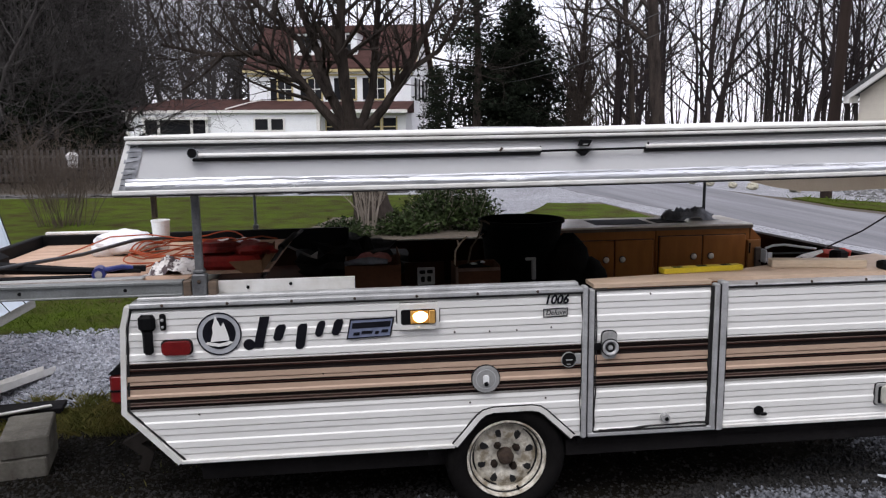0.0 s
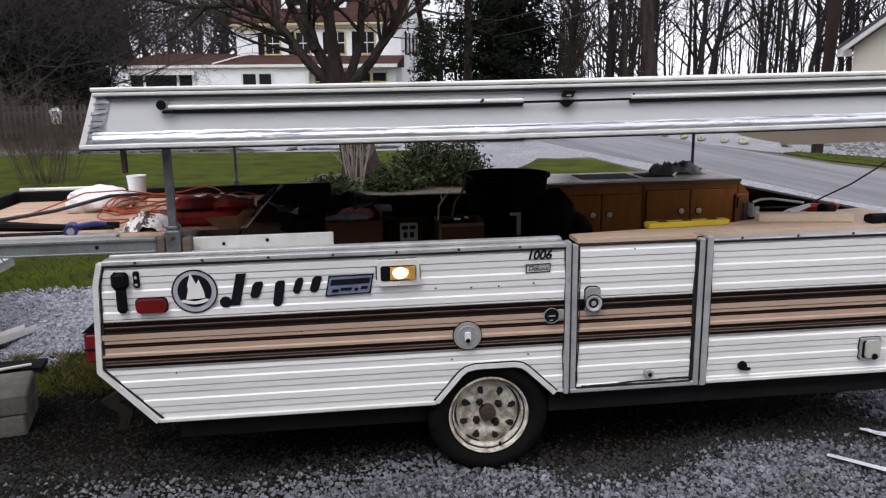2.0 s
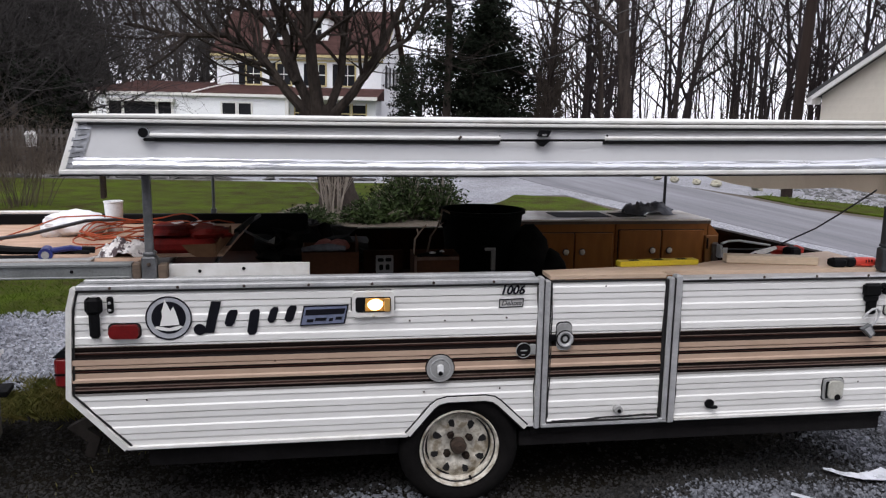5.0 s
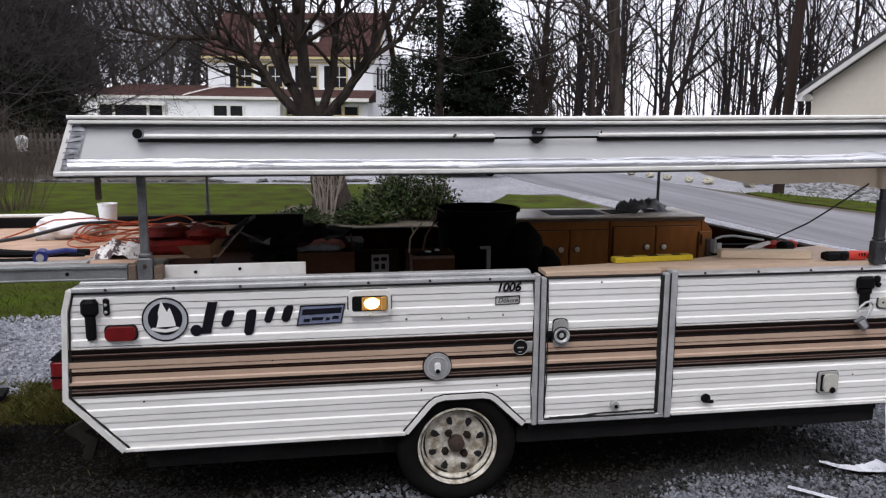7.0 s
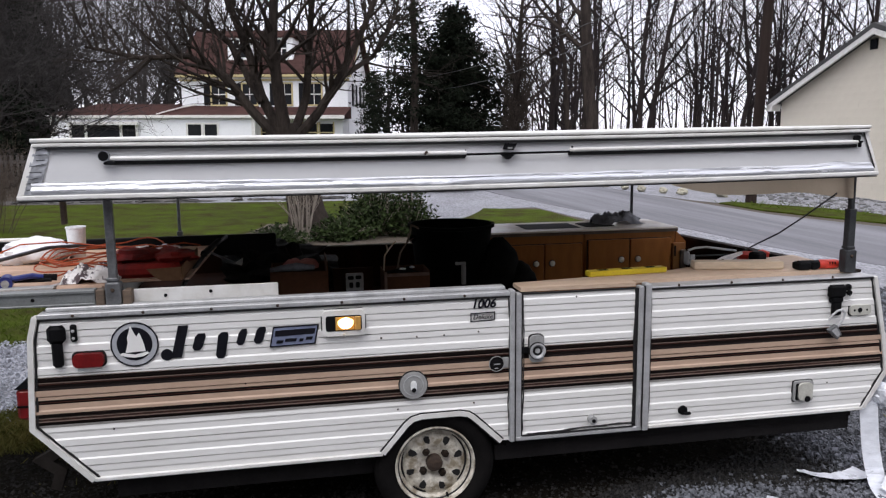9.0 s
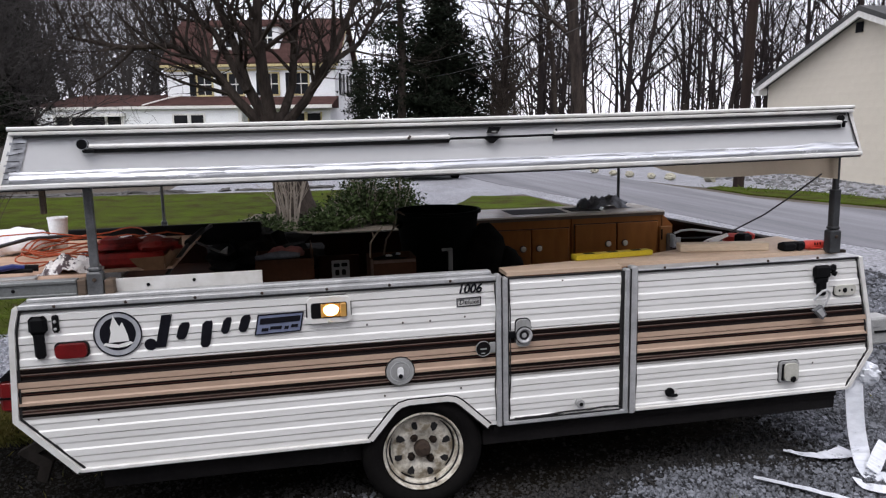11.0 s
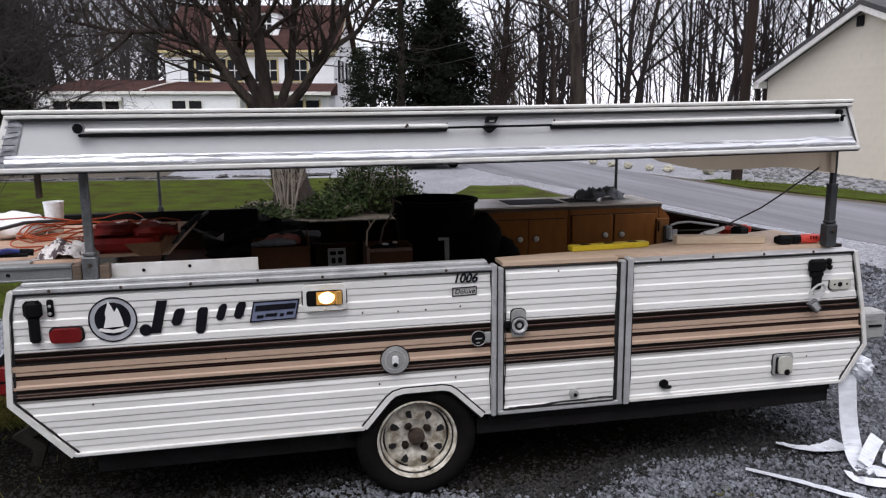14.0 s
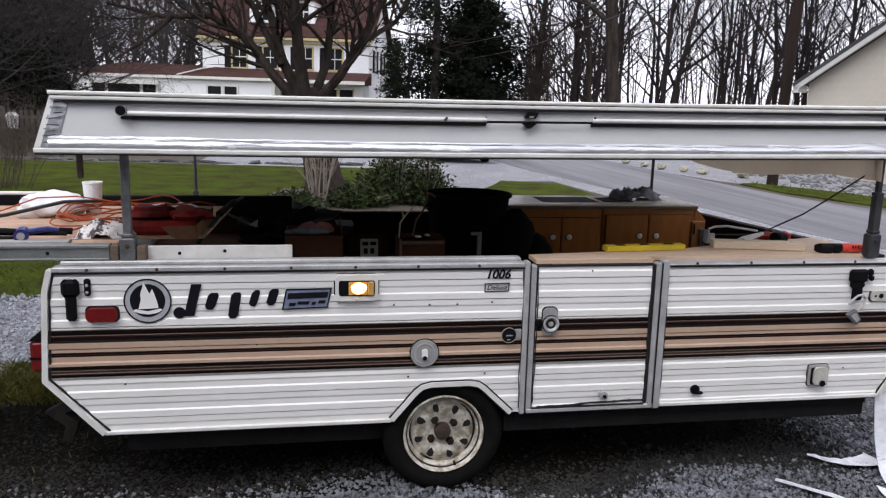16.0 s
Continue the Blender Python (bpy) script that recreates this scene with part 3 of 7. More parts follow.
striped(door, const(0.372), const(0.856))
part("side_panel", siding(BOTTOM, 0.868, L_EDGE, R_EDGE, y=2.03, flip=-1, extra=KINKS), WHITE, trailer, "ribbed white siding on the far side")


def edging(points, w, y0, y1):
    """A flat moulding of width w along a broken line in x and z, mitred at the bends."""
    p = [Vector((x, z)) for x, z in points]
    shut = (p[0] - p[-1]).length < 1e-6
    if shut:
        p = p[:-1]
    n = len(p)
    left, right = [], []
    for k in range(n):
        a = p[k - 1] if (k > 0 or shut) else None
        b = p[(k + 1) % n] if (k < n - 1 or shut) else None
        da = (p[k] - a).normalized() if a is not None else (b - p[k]).normalized()
        db = (b - p[k]).normalized() if b is not None else da
        na, nb = Vector((-da.y, da.x)), Vector((-db.y, db.x))
        m = (na + nb).normalized()
        m = m * (w / 2 / max(0.4, m.dot(na)))
        left.append(p[k] + m)
        right.append(p[k] - m)
    vs = [(q.x, y, q.y) for y in (y0, y1) for q in left + right]
    fs = []
    for k in range(n if shut else n - 1):
        e = (k + 1) % n
        fs += [(k, e, n + e, n + k), (2 * n + k, 3 * n + k, 3 * n + e, 2 * n + e), (k, 2 * n + k, 2 * n + e, e), (n + k, n + e, 3 * n + e, 3 * n + k)]
    if not shut:
        fs += [(0, n, 3 * n, 2 * n), (n - 1, 3 * n - 1, 4 * n - 1, 2 * n - 1)]
    return Shape().add(vs, fs)


part("edge_moulding", edging([(-1.281, 0.322), (-1.476, 0.537), (-1.456, 0.873), (-1.436, 0.951)], 0.020, -0.012, 0.03), WHITE_TRIM, trailer)
part("edge_moulding", edging([(1.968, 0.346), (2.072, 0.512), (2.047, 0.66), (1.982, 0.945)], 0.018, -0.012, 0.03), WHITE_TRIM, trailer)
part("edge_seal", edging([(-1.263, 0.332), (-1.458, 0.540), (-1.441, 0.868), (-1.422, 0.945)], 0.007, -0.006, 0.0), BLACKLINE, trailer)
part("edge_seal", edging([(1.951, 0.339), (2.056, 0.512), (2.031, 0.66), (1.967, 0.940)], 0.007, -0.006, 0.0), BLACKLINE, trailer)
arch_line = [(-0.203, 0.326), (-0.106, 0.440), (-0.082, 0.459), (-0.046, 0.468), (0.112, 0.469), (0.146, 0.462), (0.168, 0.447), (0.284, 0.336)]
part("wheel_arch_trim", edging(arch_line, 0.020, -0.010, 0.02), WHITE_TRIM, trailer, "white moulding round the wheel arch")
part("wheel_arch_seal", edging(arch_line, 0.032, -0.0055, 0.0), BLACKLINE, trailer)
part("sill_trim", Shape().box(-1.281, -0.203, -0.010, 0.02, 0.316, 0.332, c=0.003), WHITE_TRIM, trailer)
part("sill_trim", Shape().box(0.93, 1.968, -0.010, 0.02, 0.334, 0.350, c=0.003), WHITE_TRIM, trailer)
# top rail: two stepped aluminium strips
for xa, xb in ((-1.428, 0.318), (0.925, 1.975)):
    high = 0.962 if xa < 0 else 0.951
    rail = part("top_rail", Shape().box(xa, xb, -0.014, 0.07, 0.944, high, c=0.003), ALU, trailer, "dull aluminium rail along the top edge")
    if xa < 0:
        part("rail_lip", Shape().box(xa + 0.02, xb - 0.01, 0.02, 0.065, 0.962, 0.978, c=0.004), ALU, rail)
    part("rail_seal", Shape().box(xa, xb, -0.010, 0.0, 0.936, 0.9435), BLACKLINE, rail)
    n = int((xb - xa) / 0.24)
    for i in range(n):
        part("screw", Shape().lathe([(0.0, -0.005), (0.004, -0.004), (0.006, 0.0)], (xa + 0.12 + i * 0.24, -0.014, 0.953), n=10), RUST, rail)
# door frame
frame_post = part("door_post", Shape().box(0.318, 0.340, -0.016, 0.03, 0.330, 0.966, c=0.004).box(0.341, 0.368, -0.010, 0.03, 0.338, 0.950, c=0.003), ALU, trailer, "aluminium post beside the door")
part("door_seal", Shape().box(0.3395, 0.3425, -0.017, 0.0, 0.335, 0.955), BLACKLINE, frame_post)
part("door_seal", Shape().box(0.3675, 0.3725, -0.008, 0.01, 0.352, 0.944), BLACKLINE, frame_post)
frame_post = part("door_post", Shape().box(0.872, 0.895, -0.012, 0.03, 0.338, 0.955, c=0.004).box(0.897, 0.925, -0.018, 0.03, 0.330, 0.966, c=0.004), ALU, trailer, "aluminium post beside the door")
part("door_seal", Shape().box(0.8565, 0.872, -0.004, 0.01, 0.350, 0.946), BLACKLINE, frame_post)
part("door_seal", Shape().box(0.895, 0.897, -0.017, 0.0, 0.335, 0.955), BLACKLINE, frame_post)
part("door_sill", Shape().box(0.345, 0.92, -0.012, 0.03, 0.330, 0.350, c=0.004), ALU, trailer)
part("door_seal", Shape().box(0.37, 0.857, -0.013, 0.004, 0.3502, 0.3545), BLACKLINE, trailer)
part("door_seal", Shape().box(0.37, 0.857, -0.004, 0.01, 0.943, 0.949), BLACKLINE, trailer)


def bead(points, r, seed):
    """A hand-run bead of sealant along a broken line in x and z."""
    out = []
    for (xa, za), (xb, zb) in zip(points, points[1:]):
        for k in range(14):
            t = k / 14
            x, z = xa + (xb - xa) * t, za + (zb - za) * t
            out.append((x + 0.006 * noise.noise(Vector((x * 9, z * 9, seed))), -0.006, z + 0.006 * noise.noise(Vector((x * 9, z * 9, seed + 5)))))
    n = len(out)
    return Shape().tube(out, [r * (0.6 + 0.9 * abs(noise.noise(Vector((k * 0.37, seed, 1))))) for k in range(n)], 6)


part("sealant_bead", bead([(0.862, 0.945), (0.858, 0.70), (0.864, 0.365), (0.70, 0.366), (0.372, 0.352)], 0.0055, 3), BLACKLINE, door, "smeared black sealant bead")
part("sealant_bead", bead([(0.374, 0.944), (0.377, 0.66), (0.374, 0.352)], 0.003, 6), BLACKLINE, door)
part("sealant_bead", bead([(0.928, 0.940), (0.930, 0.66), (0.930, 0.330)], 0.003, 8), BLACKLINE, front_side)
part("sealant_bead", bead([(0.316, 0.935), (0.316, 0.66), (0.315, 0.330)], 0.0028, 9), BLACKLINE, rear_side)
# box behind the skin
part("floor_pan", Shape().slab([(-1.30, 0.02), (-0.30, 0.02), (-0.30, 0.26), (0.33, 0.26), (0.33, 0.02), (1.93, 0.02), (1.93, 2.02), (0.33, 2.02), (0.33, 1.78), (-0.30, 1.78), (-0.30, 2.02), (-1.30, 2.02)], 0.300, 0.345), FRAME, trailer, "dark underside of the box")
part("inner_panel", Shape().box(-1.40, 0.315, 0.008, 0.035, 0.48, 0.944).box(0.93, 1.95, 0.008, 0.035, 0.35, 0.944), PANEL, trailer, "brown panelling inside the box")
part("far_inner_panel", Shape().box(-1.43, -0.65, 1.985, 2.015, 0.33, 0.945).box(-0.65, 1.95, 1.985, 2.015, 0.33, 0.868), PANEL, trailer, "brown panelling inside the far wall")
part("far_top_rail", Shape().box(-1.43, -0.66, 1.96, 2.045, 0.945, 0.962, c=0.004).box(-0.64, 1.96, 1.96, 1.985, 0.868, 0.886, c=0.004), DARK_TRIM, trailer)
part("rail_edge", Shape().box(-1.07, -0.665, 1.953, 1.9595, 0.951, 0.9635, c=0.002).box(-0.635, 0.62, 1.953, 1.9595, 0.880, 0.888, c=0.002), CREAM_PLASTIC, trailer, "thin pale edging along the far rail")
def tapered(near, far, y0, y1):
    """An outline in x and z at y0 that runs over into another at y1."""
    n = len(near)
    vs = [(x, y0, z) for x, z in near] + [(x, y1, z) for x, z in far]
    return Shape().add(vs, [tuple(range(n)), tuple(range(2 * n - 1, n - 1, -1))] + [(i, n + i, n + (i + 1) % n, (i + 1) % n) for i in range(n)])


part("front_inner_panel", tapered([(1.930, 0.35), (1.955, 0.35), (1.955, 0.943), (1.930, 0.943)], [(1.930, 0.35), (1.955, 0.35), (1.955, 0.887), (1.930, 0.887)], 0.09, 1.98), PANEL, trailer, "dark panelling inside the front wall")
part("front_top_rail", tapered([(1.925, 0.9455), (1.990, 0.9455), (1.990, 0.960), (1.925, 0.962)], [(1.925, 0.889), (1.990, 0.889), (1.990, 0.903), (1.925, 0.905)], 0.09, 1.955), DARK_TRIM, trailer)
part("rear_panel", Shape().prism([(-1.283, 0.323), (-1.478, 0.535), (-1.456, 0.873), (-1.432, 0.944), (-1.406, 0.944), (-1.436, 0.87), (-1.446, 0.54), (-1.261, 0.34)], 0.006, 2.02), WHITE, trailer, "white rear panel")
part("front_panel", tapered([(1.968, 0.346), (2.072, 0.512), (2.047, 0.66), (1.982, 0.944), (1.962, 0.944), (2.017, 0.66), (2.046, 0.515), (1.943, 0.349)], [(1.968, 0.346), (2.072, 0.512), (2.047, 0.64), (1.982, 0.887), (1.962, 0.887), (2.017, 0.64), (2.046, 0.515), (1.943, 0.349)], 0.006, 2.02), WHITE, trailer, "white front panel")
# chassis
part("chassis_rail", Shape().box(-1.22, -0.23, 0.07, 0.12, 0.212, 0.300, c=0.004).box(0.27, 1.95, 0.05, 0.10, 0.228, 0.300, c=0.004), RAIL_STEEL, trailer, "dark steel chassis rail")
part("chassis_rail", Shape().box(-1.25, 1.92, 1.82, 1.87, 0.22, 0.300, c=0.004), FRAME, trailer, "dark steel chassis rail")
part("axle", Shape().tube([(0, 0.1, 0.25), (0, 1.95, 0.25)], 0.028, 12), FRAME, trailer)
part("wheel_well", Shape().box(-0.30, 0.33, 0.24, 0.26, 0.28, 0.56).box(-0.30, 0.33, 0.005, 0.26, 0.55, 0.56).box(-0.31, -0.29, 0.012, 0.26, 0.28, 0.56).box(0.31, 0.33, 0.012, 0.26, 0.30, 0.56), FRAME, trailer, "black wheel well")
# wheels
HUB = (0.014, 0.0, 0.244)


def tyre_shape(y, s):
    r = 0.2505
    prof = [(0.166, 0.012), (0.180, 0.000), (0.205, -0.006), (0.228, -0.001), (0.240, 0.010), (0.2475, 0.022), (r, 0.030)]
    for k in range(4):
        a = 0.034 + k * 0.024
        prof += [(r, a), (r, a + 0.016), (r - 0.007, a + 0.018), (r - 0.007, a + 0.022)]
    prof += [(r, 0.131), (0.2475, 0.138), (0.240, 0.150), (0.205, 0.162), (0.166, 0.150)]
    return Shape().lathe([(q, y + s * a) for q, a in prof], HUB, n=56)


def wheel_parts(y, s):
    tyre = part("tyre", tyre_shape(y, s), RUBBER, trailer, "worn black tyre", smooth=True)
    prof = [(0.1660, 0.016), (0.1660, 0.005), (0.1625, 0.001), (0.1575, 0.005), (0.1540, 0.020), (0.1500, 0.026), (0.1440, 0.027), (0.1405, 0.034), (0.1385, 0.056), (0.1290, 0.052), (0.118, 0.042), (0.098, 0.036), (0.074, 0.040), (0.058, 0.050), (0.046, 0.054), (0.0, 0.054)]
    part("rim", Shape().lathe([(q, y + s * a) for q, a in prof], HUB, n=64), RIM, trailer, "cream painted steel rim, chalky and rust-spotted", smooth=True)
    part("bead_line", Shape().lathe([(0.1535, y + s * 0.0205), (0.1520, y + s * 0.0190), (0.1480, y + s * 0.0250), (0.1490, y + s * 0.0262)], HUB, n=56), BLACKLINE, trailer)
    for a0, a1 in ((-0.75, 0.95), (2.75, 3.6), (4.0, 4.45)):
        pts = [(HUB[0] + 0.1345 * math.cos(a0 + (a1 - a0) * k / 14), y + s * 0.0525, HUB[2] + 0.1345 * math.sin(a0 + (a1 - a0) * k / 14)) for k in range(15)]
        part("rim_gap", Shape().tube(pts, [0.0045 * (0.55 + 0.45 * math.sin(math.pi * k / 14)) for k in range(15)], 6), BLACKLINE, trailer)
    part("hub_cap", Shape().lathe([(0.034, y + s * 0.056), (0.034, y + s * 0.028), (0.029, y + s * 0.020), (0.012, y + s * 0.016), (0.0, y + s * 0.016)], HUB, n=24), RUST, trailer, "rusty bearing cap", smooth=True)
    for i in range(8):
        t = 2 * math.pi * i / 8 + 0.30
        c = (HUB[0] + 0.104 * math.cos(t), y + s * 0.0375, HUB[2] + 0.104 * math.sin(t))
        m = Matrix.Translation(c) @ Matrix.Rotation(-t, 4, "Y")
        k = 1.0 + 0.12 * math.sin(i * 2.7)
        part("vent_slot", Shape().prism([(-0.020 * k, -0.006), (-0.005, -0.013 * k), (0.013, -0.0125), (0.017, 0.002), (0.009, 0.013 * k), (-0.008, 0.011)], -0.0035, 0.005).moved(m), BLACKLINE, trailer)
    for i in range(4):
        t = 2 * math.pi * i / 4 + 0.62
        part("lug_nut", Shape().lathe([(0.0, y + s * 0.024), (0.011, y + s * 0.024), (0.014, y + s * 0.032), (0.018, y + s * 0.050)], (HUB[0] + 0.058 * math.cos(t), 0, HUB[2] + 0.058 * math.sin(t)), n=6), LUG, trailer)
    part("valve", Shape().tube([(HUB[0] + 0.05, y + s * 0.010, HUB[2] - 0.137), (HUB[0] + 0.05, y + s * 0.032, HUB[2] - 0.135)], 0.0055, 8), BLACK, trailer)


wheel_parts(0.012, 1)
wheel_parts(2.018, -1)

# roof: a shallow lid on four posts, tipped up a little towards the hitch


def tip(s):
    """Tip the roof up towards the hitch, twist it up at the far rear and let it sag between its posts."""
    s.v = [(x, y, z + 0.0073 * x - 0.008 * max(0.0, 1 - ((x - 0.5) / 1.75) ** 2) + 0.016 * max(0.0, 0.5 - x) * max(0.0, y / 2.0) * min(1.0, max(0.0, (1.578 - z) / 0.17))) for x, y, z in s.v]
    return s


def lid_x(z):
    k = (z - 1.39) / 0.20
    return -1.435 + 0.055 * k, 1.908 - 0.047 * k


def beam(x0, x1, y0, y1, z0, z1, c=0.0, n=14):
    """A long bar with cut edges, in short lengths so that it can sag."""
    ring_ = [(y0 + c, z0), (y1 - c, z0), (y1, z0 + c), (y1, z1 - c), (y1 - c, z1), (y0 + c, z1), (y0, z1 - c), (y0, z0 + c)]
    vs = [(x0 + (x1 - x0) * i / n, y, z) for i in range(n + 1) for y, z in ring_]
    fs = [(8 * i + k, 8 * i + (k + 1) % 8, 8 * i + 8 + (k + 1) % 8, 8 * i + 8 + k) for i in range(n) for k in range(8)]
    return Shape().add(vs, fs + [tuple(range(7, -1, -1)), tuple(8 * n + k for k in range(8))])


skin_ring = [(-0.055, 1.400), (-0.030, 1.578), (2.06, 1.578), (2.085, 1.400)]
skin = Shape().add([(lid_x(z)[0] + (lid_x(z)[1] - lid_x(z)[0]) * i / 14, y, z) for i in range(15) for y, z in skin_ring],
                   [(4 * i + k, 4 * i + k + 1, 4 * i + 5 + k, 4 * i + 4 + k) for i in range(14) for k in range(3)] + [(0, 1, 2, 3), (59, 58, 57, 56)])
roof = part("roof", tip(skin), ROOF_SKIN, trailer, "shallow off-white roof lid edged with foil tape")
part("roof_liner", tip(beam(-1.40, 1.83, -0.02, 2.04, 1.398, 1.408)), CANVAS, roof)
# black strip stands in for the shadow below the roof foot
part("foot_shadow_strip", tip(beam(-1.436, 1.908, -0.058, -0.030, 1.3765, 1.3815)), BLACKLINE, roof)
for ya, yb in ((-0.064, 0.0), (2.03, 2.09)):
    part("roof_foot", tip(beam(-1.439, 1.912, ya, yb, 1.382, 1.400, 0.004)), WHITE_TRIM, roof)
for xa, xb in ((-1.439, -1.393), (1.865, 1.912)):
    part("roof_foot", tip(Shape().box(xa, xb, 0.0005, 2.0295, 1.382, 1.400, c=0.004)), WHITE_TRIM, roof)
part("roof_lip", tip(beam(-1.385, 1.868, -0.056, 2.09, 1.579, 1.593, 0.004)), WHITE_TRIM, roof, "white lip round the roof top")
part("lip_line", tip(beam(-1.380, 1.864, -0.050, -0.02, 1.576, 1.579)), DARK_TRIM, roof)
part("gutter", tip(beam(-1.380, 1.864, -0.055, -0.02, 1.563, 1.576, 0.003)), WHITE_TRIM, roof)
# black strip draws the gutter's shadow on the roof side
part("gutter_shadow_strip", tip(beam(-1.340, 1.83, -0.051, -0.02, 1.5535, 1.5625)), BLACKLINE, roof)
foil = Shape()
rnd = random.Random(5)
# outline of the tape: height on it, how far it stands out
FOIL_SECTION = [(0.0, 0.0010), (0.16, 0.0050), (0.34, 0.0062), (0.50, 0.0052), (0.62, 0.0022), (0.72, 0.0012), (0.86, 0.0022), (1.0, 0.0006)]
cols = 420
fv = []
for h, out_ in FOIL_SECTION:
    for i in range(cols + 1):
        x = -1.392 + 3.280 * i / cols
        top = 1.436 + 0.006 * max(0.0, -x - 0.2) + 0.0035 * noise.noise(Vector((x * 4.5, 0, 2))) + (0.011 * math.exp(-((x - 1.72) / 0.06) ** 2))
        z = 1.401 + (top - 1.401) * h
        wrinkle = 0.0014 * noise.noise(Vector((x * 6, h * 9, 0))) + 0.0011 * noise.noise(Vector((x * 22, h * 14, 7)))
        kink = 0.0020 * max(0.0, noise.noise(Vector((x * 1.6, 3, 1)))) * noise.noise(Vector((x * 80, h * 3, 4)))
        fv.append((x, -0.0585 + (z - 1.401) * 0.138 - out_ - wrinkle - kink, z))
rows_ = len(FOIL_SECTION)
foil.add(fv, [(j * (cols + 1) + i, j * (cols + 1) + i + 1, (j + 1) * (cols + 1) + i + 1, (j + 1) * (cols + 1) + i) for j in range(rows_ - 1) for i in range(cols)])
part("foil_tape", tip(foil), FOIL, roof, "shiny crinkled foil tape along the lower edge", smooth=True)
for xa, xb, za, zb in ((-1.424, -1.370, 1.404, 1.574),):
    sgn = 1 if xa < 0 else -1
    s = Shape()
    tv = []
    for i in range(15):
        t = i / 14
        jit = 0.0018 * rnd.random()
        for x in (xa, (xa + xb) / 2, xb):
            tv.append((x + sgn * 0.05 * t + 0.002 * rnd.random(), -0.0575 + 0.026 * t - 0.002 - jit * rnd.random(), za + (zb - za) * t))
    s.add(tv, [(3 * i + k, 3 * i + k + 1, 3 * i + k + 4, 3 * i + k + 3) for i in range(14) for k in range(2)])
    end_tape = part("foil_tape", tip(s), GALV_LIGHT, roof, "grey creased foil tape on the rear corner")
    for i in range(8):
        t = 0.07 + 0.115 * i + 0.03 * rnd.random()
        z = za + (zb - za) * t
        part("crease", tip(Shape().tube([(xa + 0.05 * t + 0.004 + 0.014 * rnd.random(), -0.0600 + 0.026 * t - 0.0015, z), (xb + 0.05 * t - 0.002 - 0.012 * rnd.random(), -0.0600 + 0.026 * t - 0.0015, z + 0.010 * rnd.random() - 0.003)], 0.0010, 5)), FRAME, end_tape)
part("corner_post_trim", tip(Shape().add([(-1.439, -0.062, 1.395), (-1.419, -0.062, 1.395), (-1.366, -0.034, 1.575), (-1.386, -0.034, 1.575), (-1.439, -0.02, 1.395), (-1.386, -0.02, 1.575)], [(0, 1, 2, 3), (4, 0, 3, 5)])), WHITE_TRIM, roof)
part("corner_post_trim", tip(Shape().add([(1.912, -0.062, 1.395), (1.895, -0.062, 1.395), (1.852, -0.034, 1.575), (1.868, -0.034, 1.575), (1.912, -0.02, 1.395), (1.868, -0.02, 1.575)], [(0, 1, 2, 3), (4, 0, 3, 5)])), WHITE_TRIM, roof)
part("edge_seal", tip(Shape().add([(1.895, -0.061, 1.415), (1.887, -0.061, 1.415), (1.844, -0.036, 1.565), (1.852, -0.036, 1.565)], [(0, 1, 2, 3)])), BLACKLINE, roof)
# folded awning arm
def run(xa, za, xb, zb, y, n=8):
    return [(xa + (xb - xa) * k / n, y, za + (zb - za) * k / n) for k in range(n + 1)]


arm = part("awning_arm", tip(Shape().tube(run(-1.13, 1.521, 0.13, 1.521, -0.062), 0.0080, 10).tube(run(0.54, 1.523, 1.80, 1.525, -0.062), 0.0080, 10)), WHITE_TRIM, roof, "slim white folded arm clipped along the roof side")
part("arm_joint", tip(Shape().tube(run(0.13, 1.514, 0.54, 1.516, -0.060, 5), 0.0045, 8)), BLACK, arm)
part("arm_pin", tip(Shape().tube([(0.128, -0.062, 1.505), (0.128, -0.062, 1.533)], 0.0025, 6).tube([(0.55, -0.062, 1.508), (0.55, -0.062, 1.538)], 0.0035, 6)), BLACK, arm)
part("arm_pin", tip(Shape().tube([(-0.03, -0.071, 1.517), (-0.02, -0.071, 1.529)], 0.0045, 6)), RUST, arm)
clip = part("clip", tip(Shape().tube([(-1.150, -0.052, 1.530), (-1.150, -0.072, 1.530)], 0.0185, 16).box(-1.152, -1.115, -0.072, -0.050, 1.500, 1.512, c=0.004)), BLACK, roof, "black round end clip")
part("clip_rim", tip(Shape().lathe([(0.0172, -0.0735), (0.0190, -0.0735), (0.0190, -0.066), (0.0172, -0.066), (0.0172, -0.0735)], (-1.150, 0, 1.530), n=18)), GALV_LIGHT, clip)
clip = part("clip", tip(Shape().prism([(0.276, 1.530), (0.312, 1.527), (0.326, 1.552), (0.286, 1.553)], -0.074, -0.045).prism([(0.268, 1.510), (0.320, 1.511), (0.298, 1.492), (0.290, 1.492)], -0.068, -0.045)), BLACK, roof, "black diamond-shaped middle clip")
# highlight on the clip, modelled as a small grey plate
part("clip_glint", tip(Shape().prism([(0.288, 1.533), (0.306, 1.532), (0.308, 1.538), (0.290, 1.538)], -0.0755, -0.0735)), GREY_PLASTIC, clip)
part("clip", tip(Shape().tube([(1.800, -0.050, 1.540), (1.800, -0.066, 1.540)], 0.013, 12).box(1.795, 1.828, -0.068, -0.050, 1.521, 1.529, c=0.003).box(1.812, 1.820, -0.066, -0.050, 1.502, 1.521, c=0.002)), BLACK, roof, "black end clip")
# the arm's shadow, laid on as two black strips
part("arm_shadow_gap", tip(beam(-1.12, 0.13, -0.0500, -0.042, 1.499, 1.513)), BLACKLINE, roof)
